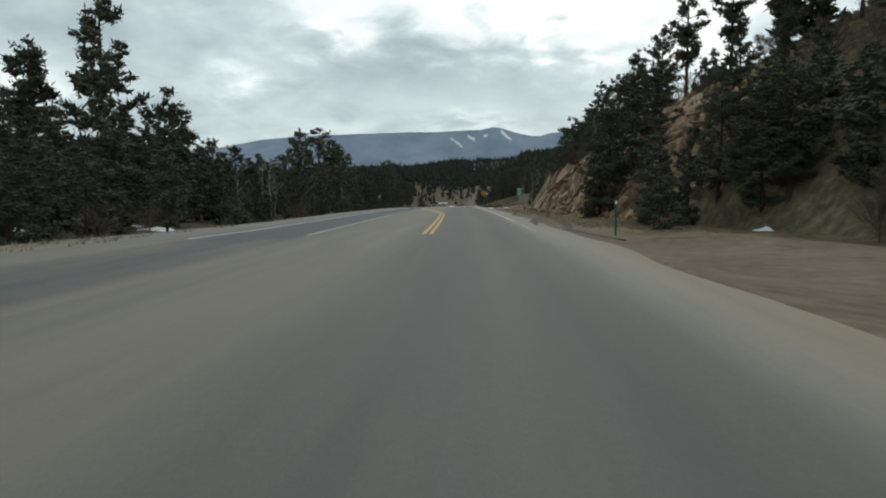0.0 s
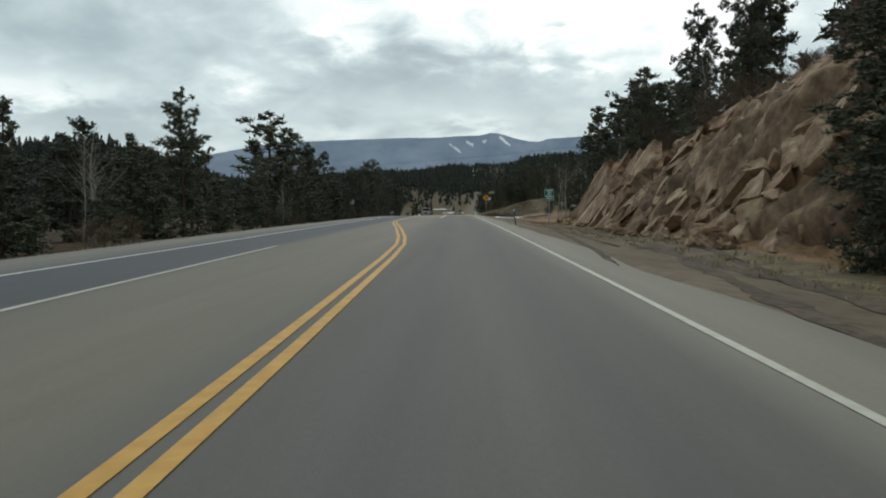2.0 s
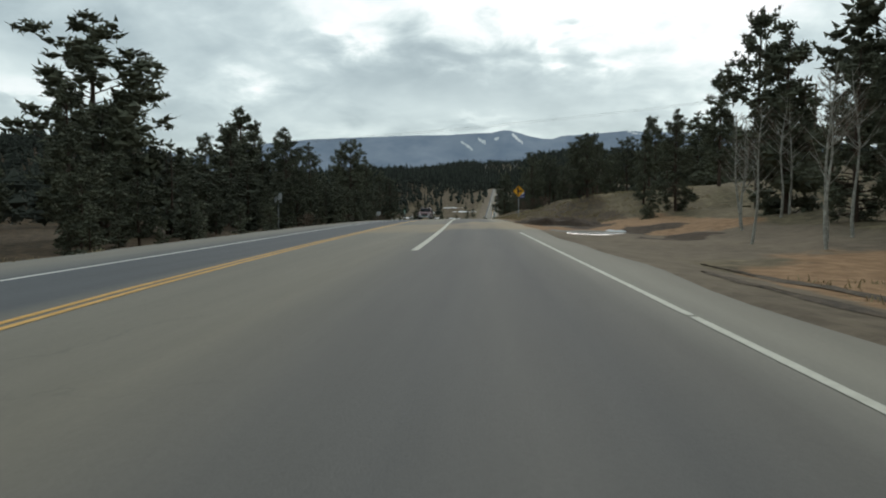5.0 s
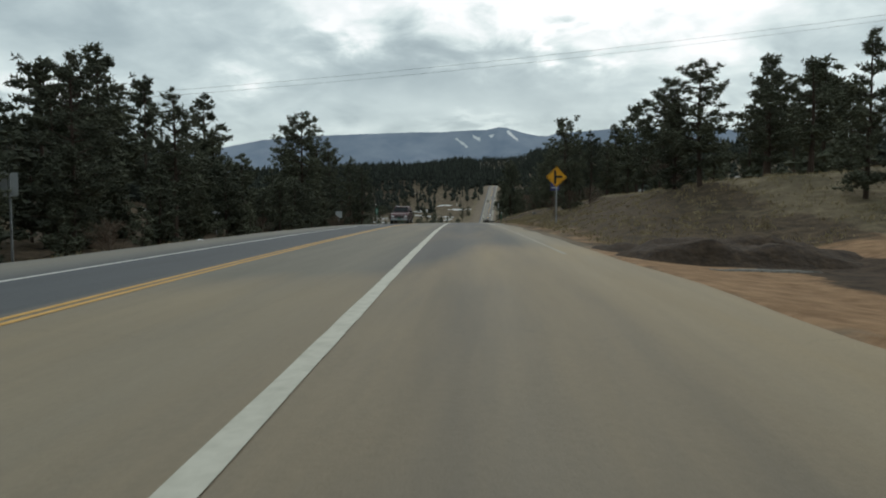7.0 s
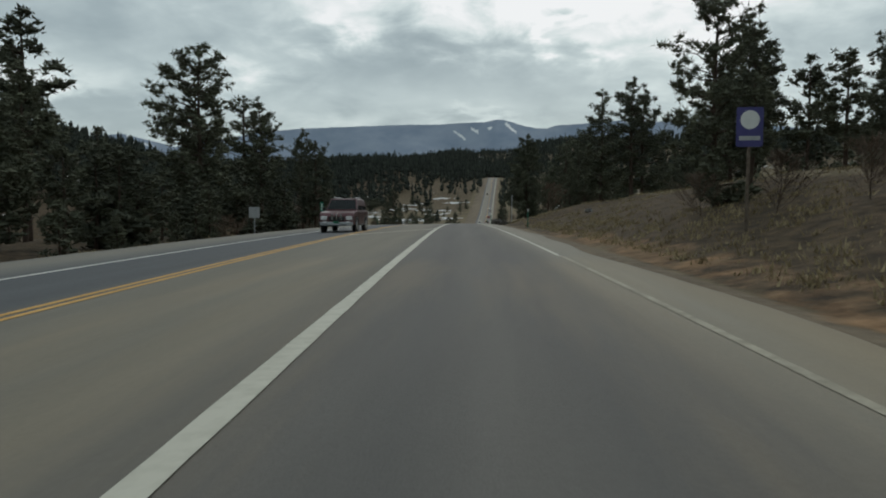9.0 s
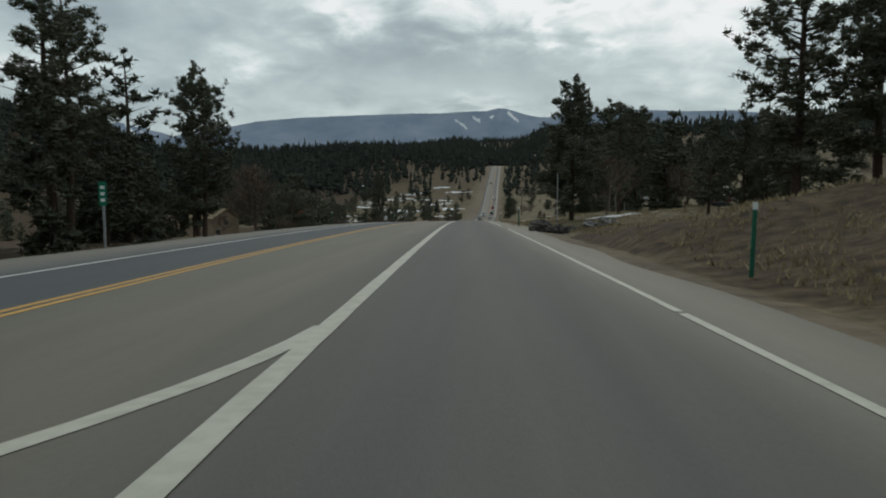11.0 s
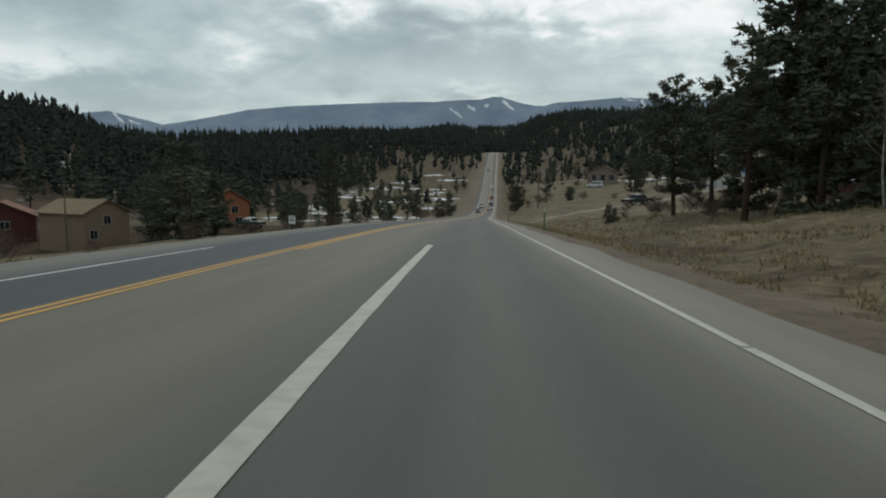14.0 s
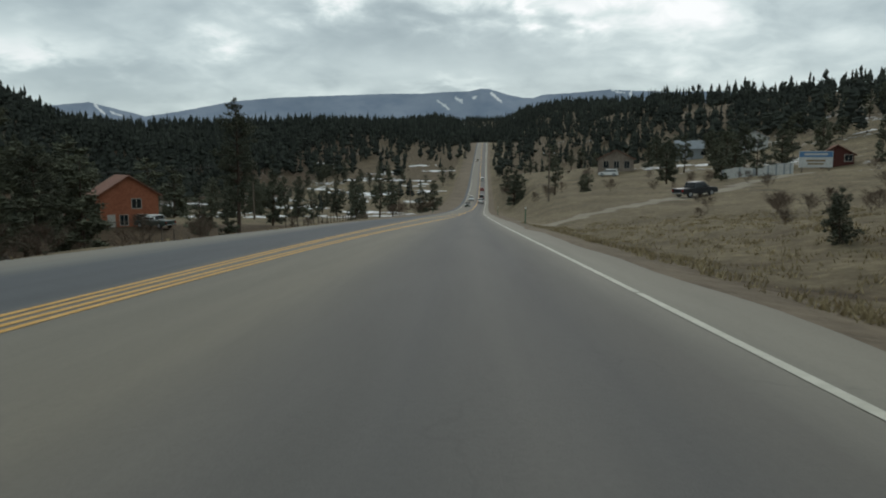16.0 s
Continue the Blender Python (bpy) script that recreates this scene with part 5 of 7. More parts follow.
def rock_outcrop():
    ob = tagged(new("rock_outcrop"), "fractured reddish granite road cut with slanting slabs", "rock")
    y, s = np.arange(33, 88.6, 0.3), np.arange(0, 9.4, 0.3)
    Y, S = np.meshgrid(y, s, indexing="ij")
    U = cut_foot(Y) - 0.1 + S * 0.5
    X = line_x(Y) + U
    fade = band(35, 86.5, 2.0, Y) * step(0, 1.0, S) * (1 - step(7.4, 9.2, S))
    push = fade * (0.30 + 0.28 * lump(Y, S, 3.5, 71) + 0.20 * lump(Y + S, S, 1.3, 72) + 0.09 * lump(Y, S * 0.5, 0.7, 73)) - 0.35 * (1 - fade)
    push = push - 0.42 * step(65.5, 68, Y) * (1 - step(81, 83, Y))
    V = np.stack([X - push * 0.86, Y, ground(X, Y) + push * 0.45], -1)
    put("soil_slope", mesh_of("soil_slope", V.reshape(-1, 3), grid_faces(*X.shape)[:, ::-1], M["soil"], True), ob, None, "crumbling orange soil between the slabs")
    rs = random.Random(9)
    laid = 0
    # great smooth plates on the far shoulder of the cut, broken blocks on the near one
    lean = math.radians(50)
    across = -11.0
    while across < 15.0:  # great plates side by side, with open joints between them
        broad = rs.uniform(0.8, 1.9)
        run = -4.0 + rs.uniform(-1, 1)
        while run < 14.0:
            length = rs.uniform(1.2, 4.0)
            cr, cl = across + broad / 2, run + length / 2
            yy = 67.0 + cl * math.cos(lean) + cr * math.sin(lean)
            arc = 4.2 - cl * math.sin(lean) + cr * math.cos(lean)
            run += length
            if not (67.2 < yy < 81.4 and 0.3 < arc < 4.1) or (arc > 3.5 and rs.random() < 0.4):
                continue
            p, along, up, out = face_of(yy, arc / 1.118)
            th = lean + rs.gauss(0, 0.06)
            long = along * math.cos(th) - up * math.sin(th)
            o2 = (out + out.cross(long) * rs.gauss(0, 0.06) + long * rs.gauss(0, 0.03)).normalized()
            put("slab", slab_mesh(rs, p + out * rs.uniform(-0.04, 0.10), long, o2.cross(long).normalized(), o2, (length * 1.22, broad * 1.24, rs.uniform(0.7, 0.9)), 0.08), ob)
        across += broad
    for count, y0, y1, lr, wr, tr in ((30, 67, 74, (0.4, 1.0), (0.3, 0.6), (0.4, 0.6)), (30, 44, 65, (0.8, 1.4), (0.6, 1.0), (0.5, 0.8)), (120, 39, 66, (0.6, 1.2), (0.4, 0.8), (0.40, 0.7)), (90, 36, 50, (0.5, 1.3), (0.4, 0.9), (0.4, 0.7)), (230, 33, 66, (0.25, 0.7), (0.2, 0.5), (0.25, 0.45)), (70, 56, 67.5, (0.4, 1.1), (0.3, 0.7), (0.3, 0.6))):
        done = 0
        while done < count:
            yy = rs.uniform(y0, y1)
            ss = (12.5 if yy < 50 else 7.9) * rs.random() ** 0.9
            if yy > 67 and ss > 3.4:
                continue
            # the lower near part is soil, with few stones in it
            if 41 < yy + 0.7 * ss < 53 and ss < 5 and rs.random() < 0.5:
                continue
            p, along, up, out = face_of(yy, ss)
            th = math.radians(rs.gauss(50 if yy > 67 else 38, 8 if yy > 67 else 16))
            long = along * math.cos(th) - up * math.sin(th)
            wide = out.cross(long).normalized()
            tip = rs.gauss(0.03, 0.06 if yy > 67 else 0.16)
            o2 = (out + wide * tip).normalized()
            k = (1.25 * rs.uniform(*lr), 1.25 * rs.uniform(*wr), 1.25 * rs.uniform(*tr))
            p = p + out * (0.12 + rs.uniform(-0.10, 0.14))
            put("slab", slab_mesh(rs, p, long, o2.cross(long).normalized(), o2, k), ob)
            done += 1


def stone_mesh(seed, name="boulder"):
    bm = bmesh.new()
    bmesh.ops.create_icosphere(bm, subdivisions=4, radius=0.5)
    rs = random.Random(seed)
    planes = [(Vector((rs.gauss(0, 1), rs.gauss(0, 1), rs.gauss(0, 1))).normalized(), rs.uniform(0.27, 0.42)) for _ in range(9)]
    for v in bm.verts:
        for n, d in planes:
            k = v.co.dot(n) - d
            if k > 0:
                v.co -= n * k * 0.9
        v.co += v.co.normalized() * (0.12 * noise.noise(v.co * 4 + Vector((seed, 0, 0))) + 0.07 * noise.noise(v.co * 11 + Vector((0, seed, 0))) + 0.03 * noise.noise(v.co * 24 + Vector((0, 0, seed))))
    me = bpy.data.meshes.new(name)
    bm.to_mesh(me)
    bm.free()
    return me


STONES = [stone_mesh(k) for k in range(5)]


def stone(u, y, sx, sy, sz, k, mat, label, turn=0.0, sink=0.25, group=""):
    me = STONES[k % 5].copy()
    me.materials.append(mat)
    ob = new("boulder", me)
    p = at_road(u, y)
    ob.matrix_basis = Matrix.LocRotScale((p.x, p.y, p.z + sz * (0.36 - sink * 0.5)), Euler((0, 0, turn)), (sx, sy, sz))
    return tagged(ob, label, "rock", group)


rock_outcrop()
rnd = random.Random(21)
for i in range(46):
    y = rnd.uniform(36, 90)
    s = rnd.uniform(0.22, 0.8) * (1.4 if rnd.random() < 0.2 else 1)
    stone(float(np.interp(y, [36, 45, 52, 90], [9.4, 8.8, 7.9, 8.0])) + rnd.uniform(-0.7, 1.4), y, s * rnd.uniform(0.8, 1.4), s * rnd.uniform(0.8, 1.4), s * 0.8, i, M["rock"], "broken reddish granite stone below the road cut", rnd.uniform(0, 6), group="stones below the road cut")
for u, y, sx, sy, sz, k in ((3.78, 223.2, 1.15, 1.1, 0.74, 1), (4.25, 222.7, 0.7, 0.6, 0.42, 2), (4.75, 222.3, 0.75, 0.6, 0.5, 3), (5.2, 222.0, 0.65, 0.6, 0.46, 4), (5.6, 221.8, 0.65, 0.55, 0.44, 0), (4.45, 222.1, 0.6, 0.5, 0.55, 2), (5.0, 221.6, 0.6, 0.5, 0.5, 1), (4.65, 223.5, 0.35, 0.35, 0.25, 0), (6.5, 222.2, 0.7, 0.6, 0.45, 1)):
    stone(u, y, sx, sy, sz, k, M["boulder"], "dark weathered boulder at the corner of a dirt drive", u, 0.1, "boulders at the drive")
for u, y, sx, sy, sz, k in ((9.9, 239.6, 1.2, 1.0, 1.0, 2), (10.6, 240.2, 1.0, 0.9, 0.8, 0), (9.1, 240.6, 1.3, 0.9, 0.7, 4), (8.4, 199, 0.5, 0.6, 0.35, 2)):
    stone(u, y, sx, sy, sz, k, M["pale_boulder"], "pale grey boulder in dry grass", y, 0.2)


def mound(name, u0, u1, y0, y1, h, mat, label, category, seed, lift=0.0, kind="", steep=1.0):
    """A low heap that lies on the ground, thin at its ragged rim."""
    n, m = (34, 26) if h < 0.5 else (70, 60)
    a, b = np.linspace(-1.35, 1.35, n), np.linspace(-1.35, 1.35, m)
    A, B = np.meshgrid(a, b, indexing="ij")
    Y = (y0 + y1) / 2 + B * (y1 - y0) / 2
    X = line_x(Y) + (u0 + u1) / 2 + A * (u1 - u0) / 2
    r = (np.sqrt(A ** 2 + B ** 2) if steep == 1 else (A ** 4 + B ** 4) ** 0.25) + 0.22 * lump(A, B, 1.1, seed) + 0.10 * lump(A, B, 0.45, seed + 1)
    top = h * np.clip((1 - r) * steep, -0.15, 1) * (1 + 0.35 * lump(A, B, 0.5, seed + 2) + (0.14 * lump(A, B, 0.16, seed + 3) if h > 0.5 else 0))
    top = np.where(r < 1, np.maximum(top, 0.015), -0.08)
    Z = ground(X, Y) + top + lift
    return tagged(new(name, mesh_of(name, np.stack([X, Y, Z], -1).reshape(-1, 3), grid_faces(n, m), mat, True)), label, category, kind=kind)


M["earth"] = material("dark_wet_earth", tones((0.022, 0.014, 0.009), (0.07, 0.045, 0.028)), 5, 0.95, 1.0, bump_scale=6)
M["gravel"] = material("grey_gravel", tones((0.10, 0.095, 0.085), (0.30, 0.28, 0.25)), 16, 0.95, 1.0)
M["water"] = material("muddy_water", tones((0.04, 0.032, 0.022), (0.07, 0.054, 0.036)), 2, 0.22, 0, spec=0.5)
mound("earth_mound", 3.9, 9.6, 134.0, 138.6, 0.48, M["earth"], "low heap of dark wet earth beside the track", "dirt heap", 41, steep=1.9)
mound("gravel_patch", 4.2, 8.2, 119.0, 123.0, 0.05, M["gravel"], "spill of grey gravel at the edge of the road", "gravel", 43)
mound("gravel_strip", 5.3, 7.4, 132.9, 133.3, 0.04, M["gravel"], "thin strip of pale grit in front of the earth heap", "gravel", 47)
mound("puddle", 5.0, 7.6, 116.6, 119.2, 0.02, M["water"], "shallow muddy puddle beside the road", "puddle", 44, 0.02, "structure")


M["rut_mud"] = material("rut_mud", tones((0.045, 0.034, 0.024), (0.135, 0.10, 0.07)), 5, 0.95, 1.0, second=(0.8, 0.5))


def rut(name, path, width, seed):
    """A muddy wheel rut: a ragged strip just over the ground."""
    ys = np.arange(path[0][1], path[-1][1], 0.5)
    us = np.interp(ys, [p[1] for p in path], [p[0] for p in path])
    us = np.convolve(np.pad(us, 6, "edge"), np.ones(13) / 13, "valid")
    w = width * (0.75 + 0.4 * lump(ys, ys * 0, 2.5, seed)) * np.minimum(1, np.minimum(np.arange(len(ys)) + 0.3, np.arange(len(ys))[::-1] + 0.3) / 5)
    rows = []
    for k, dz in ((-1, 0.010), (-0.45, 0.034), (0.2, 0.026), (0.55, 0.038), (1, 0.010)):
        X = line_x(ys) + us + k * w * 0.5 + 0.06 * lump(ys, ys * 0 + k, 0.8, seed + 3)
        rows.append(np.stack([X, ys, ground(X, ys) + dz], -1))
    V = np.stack(rows, 0)
    tagged(new(name, mesh_of(name, V.reshape(-1, 3), grid_faces(5, len(ys))[:, ::-1], M["rut_mud"], True)), "dark muddy wheel rut in the dirt shoulder", "wheel rut", kind="structure")


rut("wheel_rut", ((5.2, 21.4), (4.2, 23.0), (3.75, 24.4), (3.9, 28.2), (4.6, 32.5), (5.3, 36.3), (5.8, 46), (5.8, 56)), 0.42, 6)
rut("wheel_rut", ((2.9, 30), (3.6, 38), (4.5, 43), (6.2, 53), (7.2, 65), (7.0, 75), (6.2, 84)), 0.55, 1)
rut("wheel_rut", ((5.0, 54), (5.6, 66), (5.5, 78), (5.0, 90), (4.4, 97)), 0.4, 4)
rut("wheel_rut", ((6.2, 60), (6.8, 70), (6.7, 80), (6.1, 92), (5.4, 100)), 0.3, 5)
rut("wheel_rut", ((4.4, 30), (5.0, 38), (6.0, 45), (7.4, 55), (8.2, 63)), 0.35, 2)
rut("wheel_rut", ((3.0, 45.5), (3.4, 48), (3.9, 53), (4.5, 60), (5.3, 70), (6.0, 80)), 0.32, 3)
for i, (u0, u1, y0, y1) in enumerate(((7.4, 9.0, 121.5, 122.0), (9.6, 15.0, 246.4, 250.0), (15.5, 18, 251, 253), (10.6, 11.4, 26.6, 27.2), (-18.4, -16.4, 38, 40.2), (-21, -19.4, 42, 44.5), (-16.6, -15.4, 36, 37.4), (-25, -23.2, 35, 37), (-13.2, -12.3, 136, 146),
                                      (-13.0, -12.2, 147, 154), (-14, -12.8, 232, 236), (-60, -44, 470, 480), (-38, -26, 455, 461), (-75, -55, 520, 532), (-44, -30, 500, 508), (-30, -22, 560, 568), (36, 50, 470, 478), (24, 34, 520, 530), (60, 80, 540, 556), (-95, -70, 460, 476), (-58, -38, 590, 604), (-26, -18, 480, 484))):
    mound("snow_patch", u0, u1, y0, y1, 0.16, M["snow"], "patch of old melting snow on the ground", "snow", 50 + i)
rnd = random.Random(58)
for i in range(34):  # long drifts left in the shade of the valley
    u, y = -rnd.uniform(20, 112), rnd.uniform(430, 740)
    w, d = rnd.uniform(6, 20), rnd.uniform(3, 8)
    mound("snow_patch", u - w / 2, u + w / 2, y, y + d, 0.18, M["snow"], "long drift of old snow on the valley floor", "snow", 90 + i)
for i in range(12):
    u, y = rnd.uniform(24, 110), rnd.uniform(440, 640)
    mound("snow_patch", u, u + rnd.uniform(5, 12), y, y + rnd.uniform(2, 5), 0.16, M["snow"], "long drift of old snow on the slope", "snow", 140 + i)


def bare_tree_meshes(seed, h, bark, twigs, fork=0.35, spread=0.30, limbs=24, fine=8, thick=1.0):
    r = np.random.RandomState(seed)
    zs = np.linspace(-0.3, h, 8)
    lean = r.uniform(-0.06, 0.06, 2)
    pts = np.stack([lean[0] * zs + 0.12 * np.sin(zs), lean[1] * zs + 0.12 * np.cos(zs * 0.8), zs], 1)
    woods, thin = [tube(pts, 0.012 * h * (1 - zs / h * 0.9).clip(0.08), 6)], []
    for i in range(limbs):
        k = fork + (0.97 - fork) * r.uniform()
        z = h * k
        p0 = np.array([np.interp(z, zs, pts[:, 0]), np.interp(z, zs, pts[:, 1]), z])
        ang, ln = r.uniform(0, 6.28), h * spread * (1.15 - k) * r.uniform(0.6, 1.2)
        s = np.linspace(0, 1, 4)
        lim = p0 + np.stack([np.cos(ang) * ln * s, np.sin(ang) * ln * s, ln * (0.7 * s + 0.35 * s * s)], 1)
        woods.append(tube(lim, np.linspace(0.022, 0.007, 4) * (h / 8), 4))
        for j in range(fine):
            q = r.uniform(0.25, 1)
            b = np.array([np.interp(q, s, lim[:, c]) for c in range(3)])
            d = np.array([np.cos(ang) + r.normal() * 0.8, np.sin(ang) + r.normal() * 0.8, 0.9 + r.normal() * 0.4])
            d = d / np.linalg.norm(d) * ln * r.uniform(0.25, 0.55)
            thin.append(tube(np.stack([b, b + d]), [0.011 * thick * h / 8, 0.004 * thick], 3))
    return mesh_of("trunk", *join(woods), bark, True), mesh_of("crown", *join(thin), twigs)


ASPENS = [bare_tree_meshes(s, 8.0, M["aspen_bark"], M["twig"]) for s in (1, 2, 3)]
SHRUBS = [bare_tree_meshes(s, 4.5, M["twig"], M["twig"], 0.05, 0.55, 42, 20, 2.6) for s in (6, 7)]


def bare_tree(kind, name, label, u, y, h, h0, turn):
    p = at_road(u, y, -0.05)
    ob = tagged(new(name), label, "tree" if name == "aspen_tree" else "bush")
    ob.empty_display_size = 0.2
    ob.matrix_basis = Matrix.LocRotScale(p, Euler((0, 0, turn)), (h / h0,) * 3)
    put("trunk", kind[0], ob)
    put("crown", kind[1], ob)


for i, (u, y, h) in enumerate(((-18.3, 67, 6.2), (-19.6, 68.4, 5.6), (-17.4, 65.5, 4.4), (-21.0, 71, 5.4), (-17.2, 54, 4.6), (-21, 90, 6.0), (-16.8, 101, 4.5), (10.5, 104, 5.2), (11.4, 106, 5.6), (12.2, 103, 5.0), (9.6, 107, 4.6), (13.4, 108, 5.8), (12.6, 116, 5.0), (13.6, 119, 5.6), (16.0, 120, 6.2), (17.4, 122, 6.4), (15.2, 123, 5.6),
                               (16.6, 272.6, 5.2), (17.4, 273.6, 5.8), (18.2, 272.4, 5.4), (19.0, 274, 5.6), (19.8, 272.8, 5.0), (17.8, 275, 6.0), (20.6, 275.2, 5.4), (21.6, 273.6, 5.8), (12.6, 88, 5.0), (13.0, 70, 5.0))):
    bare_tree(ASPENS[i % 3], "aspen_tree", "slim leafless aspen with a pale trunk", u, y, h, 8.0, i * 1.3)
for i, (u, y, h) in enumerate(((12.0, 250, 4.8), (16.5, 243, 3.6), (-23.8, 268, 7.5), (-24.6, 270.5, 6.4), (-22, 252, 1.8), (12, 64, 2.4), (13.5, 57, 2.6), (10.5, 70, 1.8), (9.4, 66, 1.5), (11.5, 46, 2.2), (10.6, 42, 2.0), (9.6, 38, 1.6), (13.8, 75, 2.2), (13.0, 30, 1.8), (14.5, 24, 1.6), (-13.8, 30, 1.3), (-14.6, 27, 1.5), (-13.6, 58, 1.4),
                               (-14.2, 62, 1.6), (-14.4, 96, 1.4), (-14.8, 88, 1.7), (-14.2, 145, 1.6), (-14.6, 168, 1.5), (-14, 196, 1.7), (8.2, 172, 1.6), (9.4, 170, 1.5), (7.6, 176, 1.4), (22, 330, 1.7), (21, 327, 1.5), (23.5, 333, 1.6), (25, 329, 1.7), (22.8, 327, 1.4), (27, 325, 1.6), (29, 330, 1.7), (24, 322, 1.3), (31, 327, 1.5), (10.5, 396, 2.0), (13, 400, 2.4), (16, 404, 2.0), (-13, 400, 2.2), (-14, 408, 2.4), (-13, 416, 2.6), (-14.5, 424, 2.6),
                               (-12.5, 432, 2.4), (-11.5, 442, 2.4), (-11, 452, 2.6), (-14, 300, 1.4), (-16, 306, 1.5), (-15, 312, 1.6), (-14.5, 318, 1.4), (-16.5, 324, 1.6), (12, 160, 1.8), (14, 166, 2.2), (20.5, 340, 1.2), (16.5, 330, 1.0), (14.6, 312, 0.9), (9.5, 455, 3.0), (10, 468, 3.0), (-11.5, 490, 3.2), (9, 500, 3.0))):
    bare_tree(SHRUBS[i % 2], "bare_bush", "leafless brown bush with dense thin twigs", u, y, h, 4.5, i * 2.1)


rnd = random.Random(71)
for i in range(44):  # brush over the crest of the road cut and in its gullies
    y = rnd.uniform(43, 86)
    bare_tree(SHRUBS[i % 2], "bare_bush", "leafless brown bush with dense thin twigs", float(cut_foot(y)) + rnd.uniform(2.6, 6.0), y, rnd.uniform(0.6, 1.5), 4.5, i)
rnd = random.Random(33)
for i in range(46):  # brush on the slope
    bare_tree(SHRUBS[i % 2], "bare_bush", "leafless brown bush with dense thin twigs", rnd.uniform(11, 24), rnd.uniform(12, 66), rnd.uniform(1.0, 2.2), 4.5, i)
for i in range(24):
    bare_tree(SHRUBS[i % 2], "bare_bush", "leafless brown bush with dense thin twigs", -rnd.uniform(13.5, 26), rnd.uniform(240, 390), rnd.uniform(0.6, 1.4), 4.5, i)
for i in range(22):  # brush before the pines of the field
    bare_tree(SHRUBS[i % 2], "bare_bush", "leafless brown bush with dense thin twigs", rnd.uniform(13, 24), rnd.uniform(283, 300), rnd.uniform(0.7, 1.6), 4.5, i)
for i in range(26):  # and over the slope beyond
    bare_tree(SHRUBS[i % 2], "bare_bush", "leafless brown bush with dense thin twigs", rnd.uniform(12, 60), rnd.uniform(345, 470), rnd.uniform(1.0, 2.4), 4.5, i)


def grass(name, label, n, seed, region, hrange):
    """Dry grass in tufts of thin blades, one mesh."""
    r = np.random.RandomState(seed)
    u, y = region(r, n * 3)
    x = line_x(y) + u
    keep = np.nonzero(lump(x, y, 2.6, seed + 60) + 0.7 * lump(x, y, 9, seed + 61) + 0.8 * r.normal(size=n * 3) > 0.35)[0][:n]
    x, y = x[keep], y[keep]
    n = len(x)
    z = ground(x, y)
    k = 6
    bx, by = np.repeat(x, k) + r.normal(size=n * k) * 0.10, np.repeat(y, k) + r.normal(size=n * k) * 0.10
    h = np.repeat(r.uniform(*hrange, n), k) * r.uniform(0.6, 1.2, n * k)
    a = r.uniform(0, 6.28, n * k)
    w = 0.018 + 0.012 * r.uniform(size=n * k)
    base = np.stack([bx, by, np.repeat(z, k) - 0.03], 1)
    side = np.stack([np.cos(a) * w, np.sin(a) * w, 0 * a], 1)
    tip = base + np.stack([r.normal(size=n * k) * 0.35 * h, r.normal(size=n * k) * 0.35 * h, h], 1)
    V = np.stack([base - side, base + side, tip], 1).reshape(-1, 3)
    tagged(new(name, mesh_of(name, V, np.arange(len(V)).reshape(-1, 3), M["grass"])), label, "grass", kind="stuff")


grass("bank_grass", "dry yellow grass on the bank", 7000, 1, lambda r, n: (4.8 + 17 * r.uniform(size=n) ** 1.3, r.uniform(140, 221, n)), (0.05, 0.2))
grass("field_grass", "dry yellow grass in the field", 9000, 2, lambda r, n: (4.6 + 26 * r.uniform(size=n) ** 1.3, r.uniform(240, 336, n)), (0.05, 0.22))
grass("verge_grass", "dry grass below the rock and along the verge", 1300, 3, lambda r, n: (5.5 + 4.5 * r.uniform(size=n), r.uniform(26, 96, n)), (0.05, 0.18))
grass("far_verge_grass", "dry grass and weeds along the far shoulder", 5000, 4, lambda r, n: (-11.2 - 5 * r.uniform(size=n), r.uniform(-10, 380, n)), (0.06, 0.24))
grass("crest_grass", "dry brown grass along the crest of the road cut", 2200, 6, lambda r, n: (11.2 + 5 * r.uniform(size=n), r.uniform(46, 92, n)), (0.12, 0.35))
grass("hill_grass", "dry grass on the hillside over the rock", 3000, 5, lambda r, n: (14 + 14 * r.uniform(size=n), r.uniform(10, 96, n)), (0.15, 0.4))

# ---- signs and posts ----


def flat_shape(points, thick):
    """A plate in the xz plane, its front at y = 0 towards -y."""
    bm = bmesh.new()
    vs = [bm.verts.new((x, 0, z)) for x, z in points]
    f = bm.faces.new(vs)
    g = bmesh.ops.extrude_face_region(bm, geom=[f])
    bmesh.ops.translate(bm, vec=(0, thick, 0), verts=[v for v in g["geom"] if isinstance(v, bmesh.types.BMVert)])
    bmesh.ops.recalc_face_normals(bm, faces=bm.faces)
    return bm


def ring_points(n, r, turn=0.0):
    return [(r * math.cos(turn + 2 * math.pi * i / n), r * math.sin(turn + 2 * math.pi * i / n)) for i in range(n)]


def rounded(w, h, r=0.04, cz=0.0):
    pts = []
    for cx, cy, a0 in ((w / 2 - r, h / 2 - r, 0), (-w / 2 + r, h / 2 - r, 90), (-w / 2 + r, -h / 2 + r, 180), (w / 2 - r, -h / 2 + r, 270)):
        pts += [(cx + r * math.cos(radians(a0 + k * 30)), cz + cy + r * math.sin(radians(a0 + k * 30))) for k in range(4)]
    return pts


def shift(bm, dx=0, dy=0, dz=0):
    bmesh.ops.translate(bm, vec=(dx, dy, dz), verts=bm.verts)
    return bm


